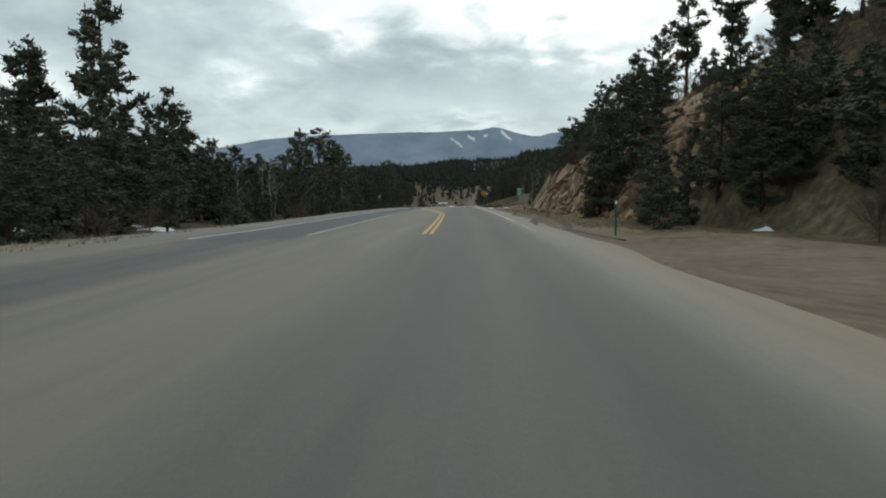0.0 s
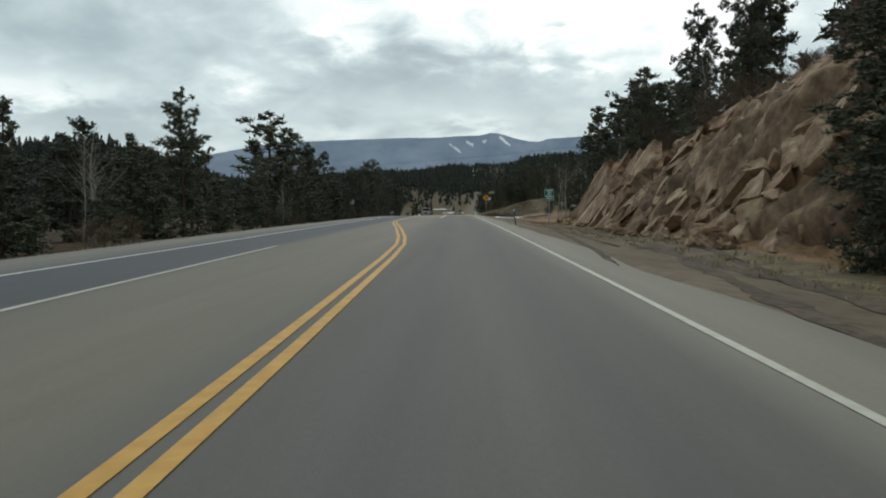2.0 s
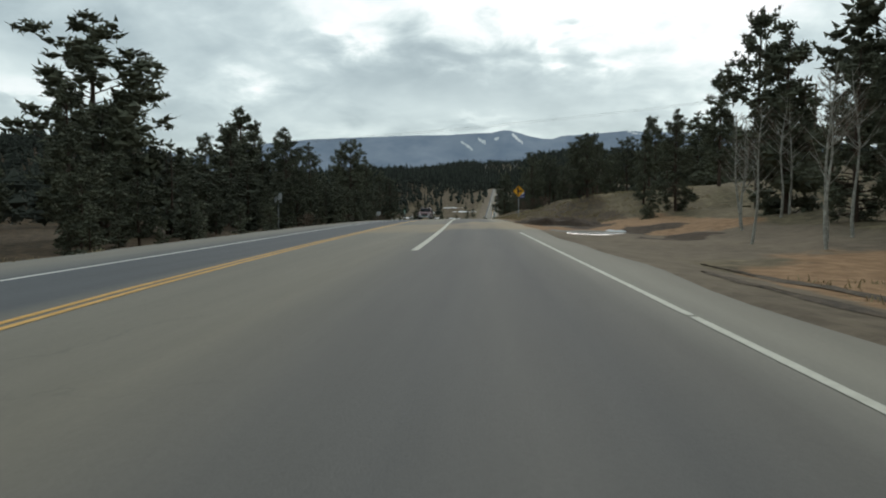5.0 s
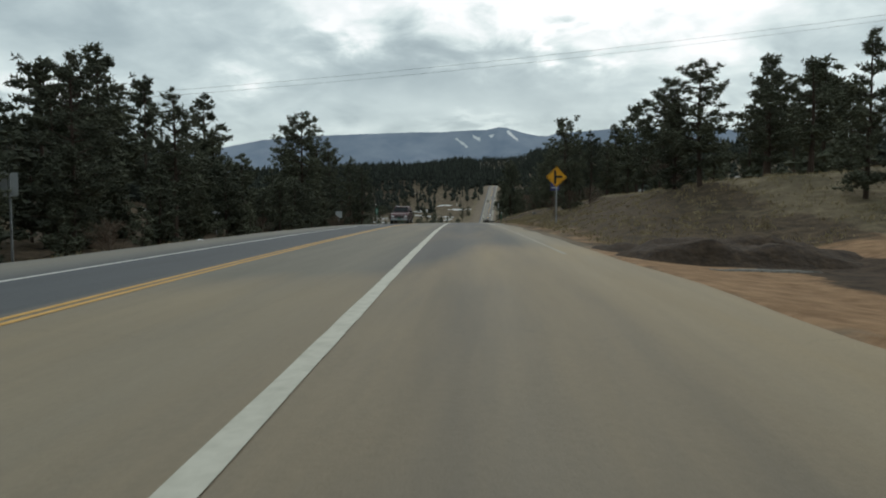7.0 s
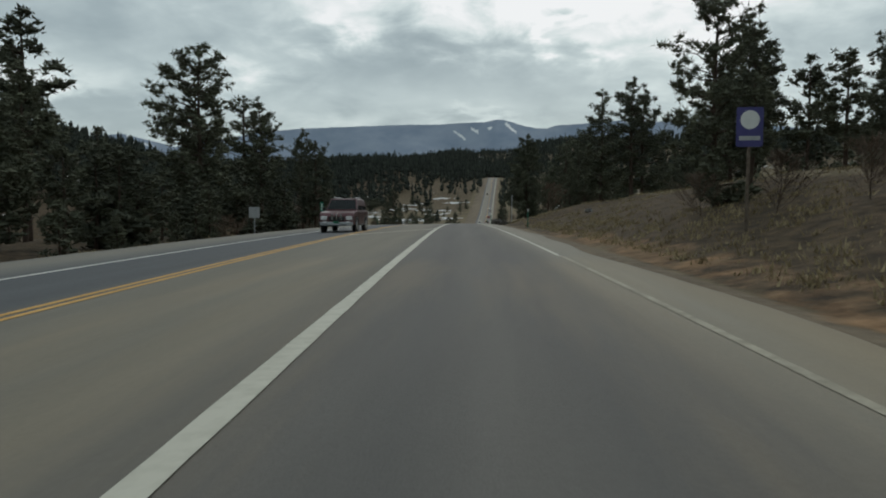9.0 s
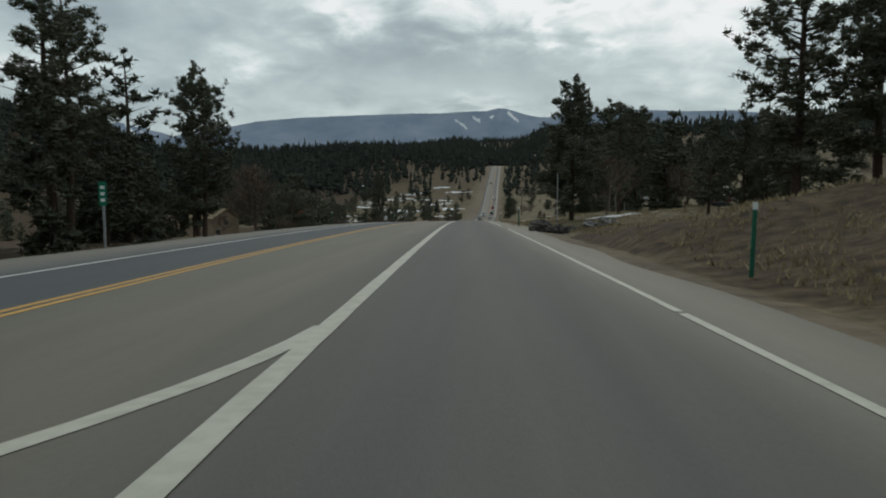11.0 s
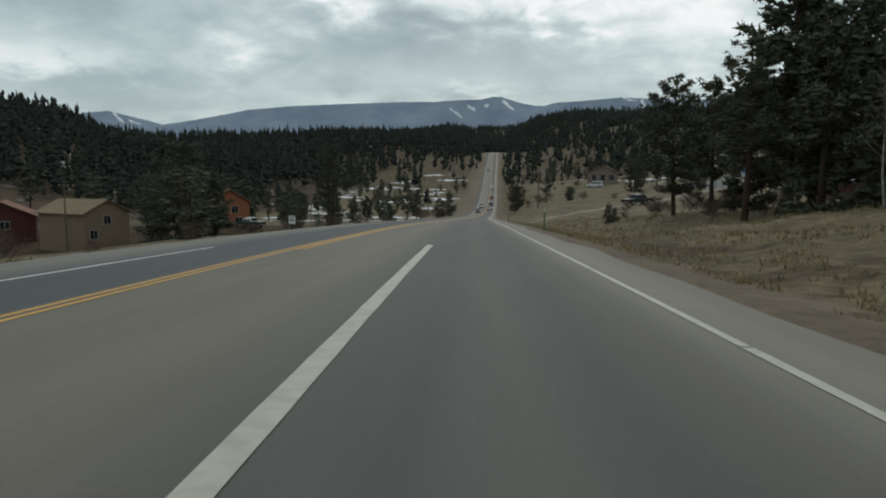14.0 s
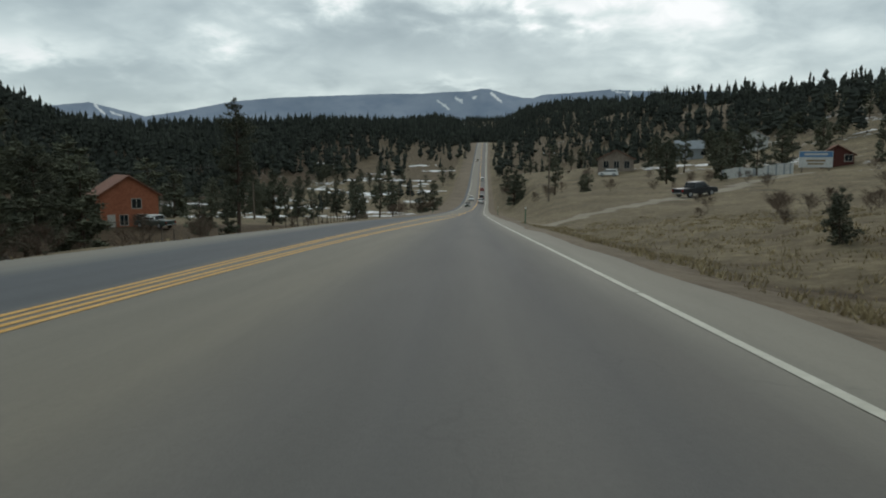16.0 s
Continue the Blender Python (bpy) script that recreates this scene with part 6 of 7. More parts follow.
def sign(label, u, y, turn, post_h, post_mat, post_r=0.035):
    p = at_road(u, y)
    ob = tagged(new("road_sign"), label, "road sign")
    ob.empty_display_size = 0.2
    ob.matrix_basis = Matrix.LocRotScale(p, Euler((0, 0, radians(turn))), None)
    bm = bmesh.new()
    for side in (-1, 1):
        box(bm, side * 0.028 - 0.006, side * 0.028 + 0.006, 0.006, 0.05, -0.3, post_h)
    box(bm, -0.03, 0.03, 0.002, 0.012, -0.3, post_h)
    part("post", bm, post_mat, ob)
    return ob


def green_sign():
    ob = sign("green rectangular information sign with white lines of writing", 7.1, 85.6, -4, 2.2, M["steel"])
    face = part("panel", shift(flat_shape(rounded(0.70, 0.90), 0.004), 0, -0.008, 2.15), M["sign_green"], ob, "green panel")
    rim = bmesh.new()
    for x0, x1, z0, z1 in ((-0.335, 0.335, 2.565, 2.58), (-0.335, 0.335, 1.72, 1.735), (-0.335, -0.32, 1.735, 2.565), (0.32, 0.335, 1.735, 2.565)):
        box(rim, x0, x1, -0.0125, -0.0085, z0, z1)
    part("border", rim, M["sign_white"], face, "white border")
    for z, w in ((2.46, 0.50), (2.32, 0.25), (2.17, 0.30), (2.02, 0.54), (1.87, 0.40)):
        part("bar", boxed(-w / 2, w / 2, -0.0125, -0.0085, z - 0.035, z + 0.035), M["sign_white"], face)


def diamond_sign():
    ob = sign("yellow diamond warning sign with a black side road symbol", 5.75, 161.4, 2, 3.4, M["steel"])
    z = 2.86
    face = part("panel", shift(flat_shape([(0.64, 0), (0, 0.64), (-0.64, 0), (0, -0.64)], 0.004), 0, -0.008, z), M["sign_yellow"], ob, "yellow diamond panel")
    rim = bmesh.new()
    for k in range(4):
        a, b = radians(90 * k), radians(90 * k + 90)
        p, q = Vector((0.59 * math.cos(a), 0, 0.59 * math.sin(a))), Vector((0.59 * math.cos(b), 0, 0.59 * math.sin(b)))
        p2, q2 = p * 0.965, q * 0.965
        vs = [rim.verts.new((w.x, yy, w.z + z)) for yy in (-0.0125, -0.0085) for w in (p, q, q2, p2)]
        for f in ((0, 1, 2, 3), (7, 6, 5, 4), (0, 4, 5, 1), (1, 5, 6, 2), (2, 6, 7, 3), (3, 7, 4, 0)):
            rim.faces.new([vs[i] for i in f])
    part("border", rim, M["sign_black"], face, "black border")
    sym = bmesh.new()
    box(sym, -0.16, -0.02, -0.0125, -0.0085, z - 0.40, z + 0.40)
    box(sym, -0.02, 0.34, -0.0125, -0.0085, z - 0.06, z + 0.08)
    part("symbol", sym, M["sign_black"], face, "black side road symbol")


def blue_sign():
    ob = sign("dark blue sign with a round white emblem", 6.85, 170.5, 0, 2.9, M["wood"])
    face = part("panel", shift(flat_shape(rounded(0.62, 0.92), 0.004), 0, -0.008, 2.45), M["sign_blue"], ob, "dark blue panel")
    part("emblem", shift(flat_shape(ring_points(24, 0.22), 0.003), 0, -0.012, 2.62), M["sign_white"], face, "round white emblem")
    part("bar", boxed(-0.24, 0.24, -0.0125, -0.0085, 2.14, 2.24), M["sign_back"], face)


def stop_back(u, y, turn, label, z=2.2, r=0.40, low=0.0):
    ob = sign(label, u, y, turn, z + r * 0.9, M["steel"])
    part("panel", shift(flat_shape(ring_points(8, r, math.pi / 8), 0.004), 0, -0.008, z), M["sign_back"], ob, "bare metal back of an octagonal panel")


def plate_back(u, y, turn, w, h, z, label, mat="sign_back"):
    ob = sign(label, u, y, turn, z + h * 0.4, M["steel"])
    part("panel", shift(flat_shape(rounded(w, h), 0.004), 0, -0.008, z), M[mat], ob)
    return ob


green_sign()
diamond_sign()
blue_sign()
stop_back(5.95, 234.0, 84, "stop sign seen edge on beside the dirt drive", 3.2, 0.45)
stop_back(-21.0, 177, 10, "back of a stop sign among the trees", 2.1, 0.42)
plate_back(-15.4, 206, 0, 0.82, 0.82, 2.0, "bare metal back of a square road sign")
plate_back(-20.0, 181.5, 0, 0.3, 0.5, 1.7, "narrow grey sign back beside the trees")
twin = sign("two narrow bare sign backs side by side on a post", -16.0, 141.6, 0, 3.3, M["steel"])
for dx in (-0.20, 0.20):
    part("panel", shift(flat_shape(rounded(0.27, 0.82), 0.004), dx, -0.008, 2.95), M["sign_back"], twin, "narrow bare metal panel")
notice = tagged(new("notice_board"), "small white notice board on two short legs in the verge", "sign")
notice.empty_display_size = 0.2
notice.matrix_basis = Matrix.Translation(at_road(-11.9, 291))
board = part("board", boxed(-0.22, 0.22, -0.012, 0.012, 0.50, 1.06), M["sign_white"], notice, "white board")
for z, w in ((0.96, 0.16), (0.80, 0.12), (0.72, 0.14)):
    part("bar", boxed(-w, w, -0.017, -0.0135, z - 0.022, z + 0.022), M["sign_black"], board)
for dx in (-0.19, 0.19):
    part("leg", boxed(dx - 0.012, dx + 0.012, 0.014, 0.030, -0.15, 1.0), M["steel"], notice)
mile = plate_back(-11.2, 211, 0, 0.26, 0.75, 1.75, "narrow green distance marker beside the far shoulder", "sign_green")
for z in (1.95, 1.75, 1.55):
    part("bar", boxed(-0.07, 0.07, -0.0125, -0.0085, z - 0.05, z + 0.05), M["sign_white"], [o for o in mile.children if o.name.startswith("panel")][0])


def delineator(u, y, h=1.05, lean=0.0, turn=0.0):
    ob = tagged(new("delineator_post"), "thin green roadside marker post with a white top", "marker post", "marker posts along the shoulder")
    ob.empty_display_size = 0.1
    ob.matrix_basis = Matrix.LocRotScale(at_road(u, y), Euler((0, radians(lean), radians(turn))), None)
    bm = bmesh.new()
    box(bm, -0.035, 0.035, 0.0, 0.008, -0.3, h - 0.12)
    box(bm, -0.035, -0.027, -0.018, 0.0, -0.3, h - 0.12)
    box(bm, 0.027, 0.035, -0.018, 0.0, -0.3, h - 0.12)
    part("post", bm, M["post_green"], ob)
    part("reflector", boxed(-0.04, 0.04, -0.008, 0.0, h - 0.12, h), M["sign_white"], ob, "white reflector")


for u, y, lean in ((5.15, 24.9, 0), (3.75, 75.5, -8), (4.7, 201, 1), (3.62, 234.9, -1), (4.35, 284, 1), (4.4, 330, 2), (-11.4, 250, 0), (-11.2, 296, 2), (-7.8, 420, 0), (4.6, 395, 0)):
    delineator(u, y, 0.95 if y == 75.5 else 1.2, lean)


def mailbox():
    ob = tagged(new("mailbox"), "dark metal mailbox on a wooden post beside the dirt drive", "mailbox")
    ob.matrix_basis = Matrix.LocRotScale(at_road(17.5, 239), Euler((0, 0, 0.3)), None)
    part("post", boxed(-0.06, 0.06, -0.06, 0.06, -0.3, 1.0), M["wood"], ob)
    bm = bmesh.new()
    box(bm, -0.42, 0.42, -0.16, 0.16, 1.0, 1.28, bevel=0.05)
    part("box", bm, M["tyre"], ob, "dark metal box")


mailbox()

# ---- poles and wires ----
M["wire"] = material("black_cable", tones((0.02, 0.02, 0.02), (0.05, 0.05, 0.05)), 3, 0.6, 0)


def pole(x, y, h, turn=0.0, arm=2.2):
    ob = tagged(new("utility_pole"), "weathered wooden utility pole with a cross arm", "utility pole", "utility poles")
    z = float(ground(x, y))
    ob.matrix_basis = Matrix.LocRotScale((x, y, z), Euler((0, 0, turn)), None)
    part("shaft", rodded((0, 0, -0.5), (0, 0, h), 0.15, 0.10, sides=10), M["wood"], ob)
    part("cross_arm", boxed(-arm / 2, arm / 2, -0.06, 0.06, h - 0.75, h - 0.62), M["wood"], ob)
    for k in (-0.45, 0.0, 0.45):
        part("insulator", rodded((k * arm, 0, h - 0.62), (k * arm, 0, h - 0.45), 0.05, 0.03, sides=8), M["sign_white"], ob, "pale insulator")
    return Vector((x, y, z + h - 0.45))


def wire(a, b, sag, r=0.012):
    s = np.linspace(0, 1, 25)
    pts = np.array(a)[None] * (1 - s[:, None]) + np.array(b)[None] * s[:, None]
    pts[:, 2] -= sag * 4 * s * (1 - s)
    v, f = tube(pts, np.full(25, r), 4)
    tagged(new("overhead_wire", mesh_of("overhead_wire", v, f, M["wire"])), "thin dark overhead wire between poles", "wire", "overhead wires")


left_top, right_top = pole(-46.0, 166, 9.6, 0.1), pole(32.0, 163, 10.0, 0.1)
for k, dz in ((-0.9, 0), (0.9, 0.0)):
    wire(left_top + Vector((0, k, dz)), right_top + Vector((0, k, dz)), 0.9, 0.007)
pa, pb, pc = pole(-74.5, 352, 11.6, 1.4), pole(-118, 338, 11, 1.4), pole(-48, 404, 10.5, 1.1)
for k in (-0.9, 0.9):
    for a, b in ((pa, pb), (pa, pc)):
        wire(a + Vector((0, k, 0)), b + Vector((0, k, 0)), 1.2, 0.014)
        wire(a + Vector((0, k * 0.2, -2.2)), b + Vector((0, k * 0.2, -2.2)), 1.3, 0.014)
for x, y, h in ((-28, 462, 8.5), (-30, 520, 8.5), (2.5, 330 + 60, 8.0), (4.0, 262, 6.0)):
    if y > 300:
        pole(x, y, h, 0.0, 1.8)


def fence(points, spacing, h, label):
    """Round posts and two wires along a line of (u, y)."""
    ob = tagged(new("fence"), label, "fence")
    ob.empty_display_size = 0.2
    rs = random.Random(3)
    tops = []
    for (u0, y0), (u1, y1) in zip(points, points[1:]):
        n = max(1, int(math.hypot(u1 - u0, y1 - y0) / spacing))
        for i in range(n):
            p = at_road(u0 + (u1 - u0) * i / n, y0 + (y1 - y0) * i / n)
            k = rs.uniform(0.9, 1.12)
            part("post", rodded(p - Vector((0, 0, 0.3)), p + Vector((rs.uniform(-0.06, 0.06), 0, h * k)), 0.075, 0.06, sides=7), M["wood"], ob)
            tops.append(p)
    for f in (0.45, 0.85):
        v, fc = tube([q + Vector((0, 0, h * f)) for q in tops], np.full(len(tops), 0.008), 3)
        put("fence_wire", mesh_of("fence_wire", v, fc, M["wire"]), ob)


fence([(-17, 346), (-17.5, 372), (-19, 402), (-24, 440)], 2.6, 1.25, "old leaning wooden post and wire fence in dry grass")
fence([(-21, 330), (-34, 345), (-40, 352)], 2.6, 1.2, "short wooden post and wire fence by the house")
fence([(30, 268), (60, 276)], 3.0, 1.2, "wooden post and wire fence across the field")

# ---- houses ----
for key, a, b in (("red_wall", (0.25, 0.085, 0.045), (0.36, 0.13, 0.07)), ("brown_wall", (0.19, 0.14, 0.095), (0.27, 0.20, 0.14)), ("barn_wall", (0.060, 0.020, 0.016), (0.095, 0.031, 0.024)), ("grey_wall", (0.24, 0.26, 0.27), (0.34, 0.36, 0.37)), ("stone_wall", (0.14, 0.11, 0.09), (0.26, 0.21, 0.17)),
                  ("tan_roof", (0.19, 0.14, 0.085), (0.27, 0.205, 0.13)), ("red_roof", (0.17, 0.08, 0.055), (0.25, 0.125, 0.09)), ("grey_roof", (0.20, 0.22, 0.24), (0.30, 0.32, 0.34)), ("trim", (0.35, 0.32, 0.28), (0.5, 0.47, 0.42)), ("pale_panel", (0.42, 0.42, 0.41), (0.60, 0.60, 0.58))):
    M[key] = material(key, tones(a, b), 3.5, 0.85, 0.3, second=(0.5, 0.4))


def house(x, y, turn, w, d, h, rise, wall, roof, label, windows=(), z=None, eave=0.5, door=None, deck=False, annex=None):
    """A gabled house: w across the gable (local x), d along the ridge (local y); windows are (side, along, sill, width, height)."""
    ob = tagged(new("house"), label, "house")
    ob.empty_display_size = 0.5
    z = float(ground(x, y)) - 0.1 if z is None else z
    ob.matrix_basis = Matrix.LocRotScale((x, y, z), Euler((0, 0, radians(turn))), None)
    t = 0.18
    bm = bmesh.new()
    for s in (-1, 1):  # gable ends
        pts = [(-w / 2, -2.5), (w / 2, -2.5), (w / 2, h), (0, h + rise), (-w / 2, h)]
        g = flat_shape(pts, t)
        me = bpy.data.meshes.new("tmp")
        shift(g, 0, -d / 2 if s < 0 else d / 2 - t).to_mesh(me)
        g.free()
        bm.from_mesh(me)
    for s in (-1, 1):
        box(bm, s * w / 2 - (t if s > 0 else 0), s * w / 2 + (t if s < 0 else 0), -d / 2 + t, d / 2 - t, -2.5, h)
    walls = part("wall", bm, M[wall], ob)
    bm = bmesh.new()
    k = rise / (w / 2)
    for s in (-1, 1):
        a, b = Vector((0, 0, h + rise + 0.05)), Vector((s * (w / 2 + eave), 0, h - k * eave + 0.05))
        vs = []
        for yy in (-d / 2 - eave, d / 2 + eave):
            for q, up in ((a, 0), (b, 0), (b, 0.14), (a, 0.14)):
                vs.append(bm.verts.new((q.x, yy, q.z + up)))
        for f in ((0, 1, 2, 3), (7, 6, 5, 4), (0, 4, 5, 1), (1, 5, 6, 2), (2, 6, 7, 3), (3, 7, 4, 0)):
            bm.faces.new([vs[i] for i in f])
    bmesh.ops.recalc_face_normals(bm, faces=bm.faces)
    part("roof", bm, M[roof], ob)
    for side, along, sill, ww, hh in windows:
        frame_bm, pane = bmesh.new(), bmesh.new()
        e = 0.07
        spots = ((along - ww / 2 - e, along + ww / 2 + e, sill - e, sill), (along - ww / 2 - e, along + ww / 2 + e, sill + hh, sill + hh + e), (along - ww / 2 - e, along - ww / 2, sill, sill + hh), (along + ww / 2, along + ww / 2 + e, sill, sill + hh), (along - 0.025, along + 0.025, sill, sill + hh))
        for (b, s0, s1, s2, s3) in [(frame_bm, *q) for q in spots] + [(pane, along - ww / 2, along + ww / 2, sill, sill + hh)]:
            deep = 0.05 if b is frame_bm else 0.02
            if side == "front":
                box(b, s0, s1, -d / 2 - deep, -d / 2 + 0.01, s2, s3)
            elif side == "right":
                box(b, w / 2 - 0.01, w / 2 + deep, s0, s1, s2, s3)
            else:
                box(b, -w / 2 - deep, -w / 2 + 0.01, s0, s1, s2, s3)
        win = part("window", frame_bm, M["trim"], ob, "pale window frame")
        part("pane", pane, M["glass_dark"], win, "dark glass pane")
    if door:
        part("door", boxed(door - 0.5, door + 0.5, -d / 2 - 0.05, -d / 2 + 0.01, 0.3, 2.3), M["trim"], ob, "pale door")
    if deck:
        bm = bmesh.new()
        box(bm, -w / 2 - 2.2, w / 2, -d / 2 - 2.4, -d / 2 - 0.02, 0.35, 0.5)
        part("deck", bm, M["wood"], ob)
        bm = bmesh.new()
        for i in range(9):
            xx = -w / 2 - 2.15 + i * (w + 2.1) / 8
            box(bm, xx - 0.04, xx + 0.04, -d / 2 - 2.38, -d / 2 - 2.30, -1.5, 1.4)
        box(bm, -w / 2 - 2.2, w / 2, -d / 2 - 2.38, -d / 2 - 2.30, 1.4, 1.48)
        part("railing", bm, M["wood"], ob)
    if annex:
        aw, ad, ah = annex
        bm = bmesh.new()
        box(bm, -w / 2 - aw, -w / 2 - 0.01, -ad / 2, ad / 2, -2.5, ah)
        part("annex", bm, M[wall], ob)
        bm = bmesh.new()
        vs = [bm.verts.new(q) for q in ((-w / 2 - aw - 0.5, -ad / 2 - 0.4, ah - 0.1), (-w / 2, -ad / 2 - 0.4, ah + 0.9), (-w / 2, ad / 2 + 0.4, ah + 0.9), (-w / 2 - aw - 0.5, ad / 2 + 0.4, ah - 0.1))]
        f = bm.faces.new(vs)
        g = bmesh.ops.extrude_face_region(bm, geom=[f])
        bmesh.ops.translate(bm, vec=(0, 0, 0.13), verts=[v for v in g["geom"] if isinstance(v, bmesh.types.BMVert)])
        bmesh.ops.recalc_face_normals(bm, faces=bm.faces)
        part("annex_roof", bm, M[roof], ob)
    return ob


house(-59.2, 379.0, 38, 7.6, 8.4, 5.0, 2.5, "red_wall", "red_roof", "two-storey red wooden house with a gabled roof and deck", (("front", 0.9, 3.1, 1.2, 1.3), ("front", -0.8, 0.8, 1.0, 1.4), ("front", 1.6, 0.8, 1.4, 1.4), ("right", -1.5, 3.0, 0.9, 1.0)), z=-13.0, door=-2.4, deck=True, annex=(3.4, 5.5, 2.9))
house(-75.0, 358.0, 62, 8.0, 12.6, 4.6, 2.0, "brown_wall", "tan_roof", "two-storey brown house with a low tan roof", (("right", -4.6, 3.0, 1.3, 1.2), ("right", -1.6, 3.2, 0.8, 1.0), ("right", 3.0, 3.0, 1.3, 1.2), ("front", 0.0, 2.8, 1.2, 1.3), ("front", -2.4, 0.5, 1.2, 1.4)), z=-13.4)
house(-93.0, 364.0, 28, 10.5, 9.0, 3.8, 2.4, "barn_wall", "red_roof", "dark red wooden house with a brown gabled roof", (("front", 0.6, 1.6, 1.4, 1.3), ("right", 0, 1.2, 1.0, 1.0)), z=-13.6)
house(-106.0, 366.0, 40, 4.6, 6.0, 2.2, 1.1, "barn_wall", "red_roof", "low dark red garage with a brown roof", (("front", 0, 0.3, 2.6, 1.6),), z=-13.4)
house(28.8, 470.0, -12, 9.0, 10.0, 3.2, 2.2, "stone_wall", "red_roof", "stone-walled house with dark window openings on the slope", (("front", -2.4, 0.8, 1.3, 1.8), ("front", 0.2, 0.8, 1.3, 1.8), ("front", 2.8, 0.8, 1.3, 1.8)))
house(59.7, 510.0, 80, 7.0, 8.0, 3.4, 2.4, "grey_wall", "grey_roof", "grey building with a pale blue metal roof", (("left", 0, 1.2, 1.5, 1.4), ("left", -4, 1.2, 1.5, 1.4)))
house(77.0, 503.0, -20, 8.0, 11.0, 3.4, 2.0, "pale_panel", "grey_roof", "pale house on the wooded slope", (("front", -2, 1.0, 1.4, 1.3), ("front", 2, 1.0, 1.4, 1.3)))
house(66.0, 431.0, -20, 6.0, 8.0, 2.4, 1.8, "barn_wall", "red_roof", "dark red house half hidden on the slope", (("front", -2, 1.0, 1.4, 1.3), ("front", 2, 1.0, 1.4, 1.3)))
house(46.0, 352.0, 10, 6.0, 8.0, 2.0, 1.3, "barn_wall", "grey_roof", "small dark red cabin with a pale roof", (("front", 0, 0.9, 1.2, 1.1),))


def panel_fence():
    ob = tagged(new("panel_fence"), "long fence of tall pale weathered boards", "fence")
    rs = random.Random(9)
    n = 36
    for i in range(n):
        x, y = 37.3 + i * 0.40, 415 + i * 0.06
        z = float(ground(x, y))
        h = rs.uniform(2.25, 2.45)
        bm = boxed(x - 0.19, x + 0.19, y - 0.03, y + 0.03, z - 0.4, z + h)
        part("board", bm, M["pale_panel"] if rs.random() < 0.8 else M["grey_wall"], ob)
    for f in (0.5, 1.9):
        bm = bmesh.new()
        for i in range(n - 1):
            x, y = 37.3 + i * 0.40, 415 + i * 0.06
            box(bm, x, x + 0.40, y + 0.032, y + 0.09, float(ground(x, y)) + f, float(ground(x, y)) + f + 0.1)
        part("rail", bm, M["wood"], ob)


def billboard():
    ob = tagged(new("billboard"), "low roadside board, blue above and white below, on two posts", "billboard")
    ob.matrix_basis = Matrix.LocRotScale((56.0, 418, float(ground(56.0, 418))), Euler((0, 0, -0.15)), None)
    for k in (-2.4, 2.4):
        part("post", boxed(k - 0.12, k + 0.12, 0.0, 0.24, -0.5, 4.2), M["wood"], ob)
    M["board_blue"] = material("blue_board_paint", tones((0.07, 0.16, 0.30), (0.11, 0.22, 0.38)), 1.5, 0.7, 0.05)
    face = part("panel", boxed(-3.0, 3.0, -0.08, -0.002, 1.1, 4.2), M["pale_panel"], ob, "white panel")
    part("band", boxed(-2.95, 2.95, -0.088, -0.081, 3.05, 4.1), M["board_blue"], face, "blue band")
    for z, w in ((3.6, 4.2), (2.4, 3.4), (1.8, 2.8)):
        part("bar", boxed(-w / 2, w / 2, -0.094, -0.0885 if z > 3 else -0.081, z - 0.18, z + 0.18), M["pale_panel"] if z > 3 else M["tan_roof"], face)


panel_fence()
billboard()

# ---- vehicles ----
for key, a, b, met in (("paint_silver", (0.34, 0.345, 0.35), (0.42, 0.425, 0.43), 0.4), ("paint_black", (0.012, 0.014, 0.018), (0.025, 0.028, 0.034), 0.1), ("paint_white", (0.62, 0.62, 0.61), (0.72, 0.72, 0.71), 0.0), ("paint_maroon", (0.10, 0.045, 0.05), (0.14, 0.065, 0.07), 0.5), ("paint_red", (0.20, 0.02, 0.018), (0.28, 0.03, 0.025), 0.0), ("paint_green", (0.03, 0.05, 0.045), (0.05, 0.075, 0.065), 0.1), ("paint_tan", (0.25, 0.21, 0.16), (0.32, 0.27, 0.21), 0.1)):
    M[key] = material("car_" + key, tones(a, b), 2, 0.28, 0, metallic=met, spec=0.5)
M["lamp_clear"] = material("headlight_glass", tones((0.6, 0.6, 0.6), (0.75, 0.75, 0.75)), 2, 0.15, 0, spec=0.6)
M["lamp_red"] = material("tail_light_plastic", tones((0.30, 0.01, 0.01), (0.40, 0.02, 0.02)), 2, 0.2, 0, spec=0.6)
M["trim_black"] = material("black_plastic", tones((0.015, 0.015, 0.015), (0.03, 0.03, 0.03)), 5, 0.6, 0.05)

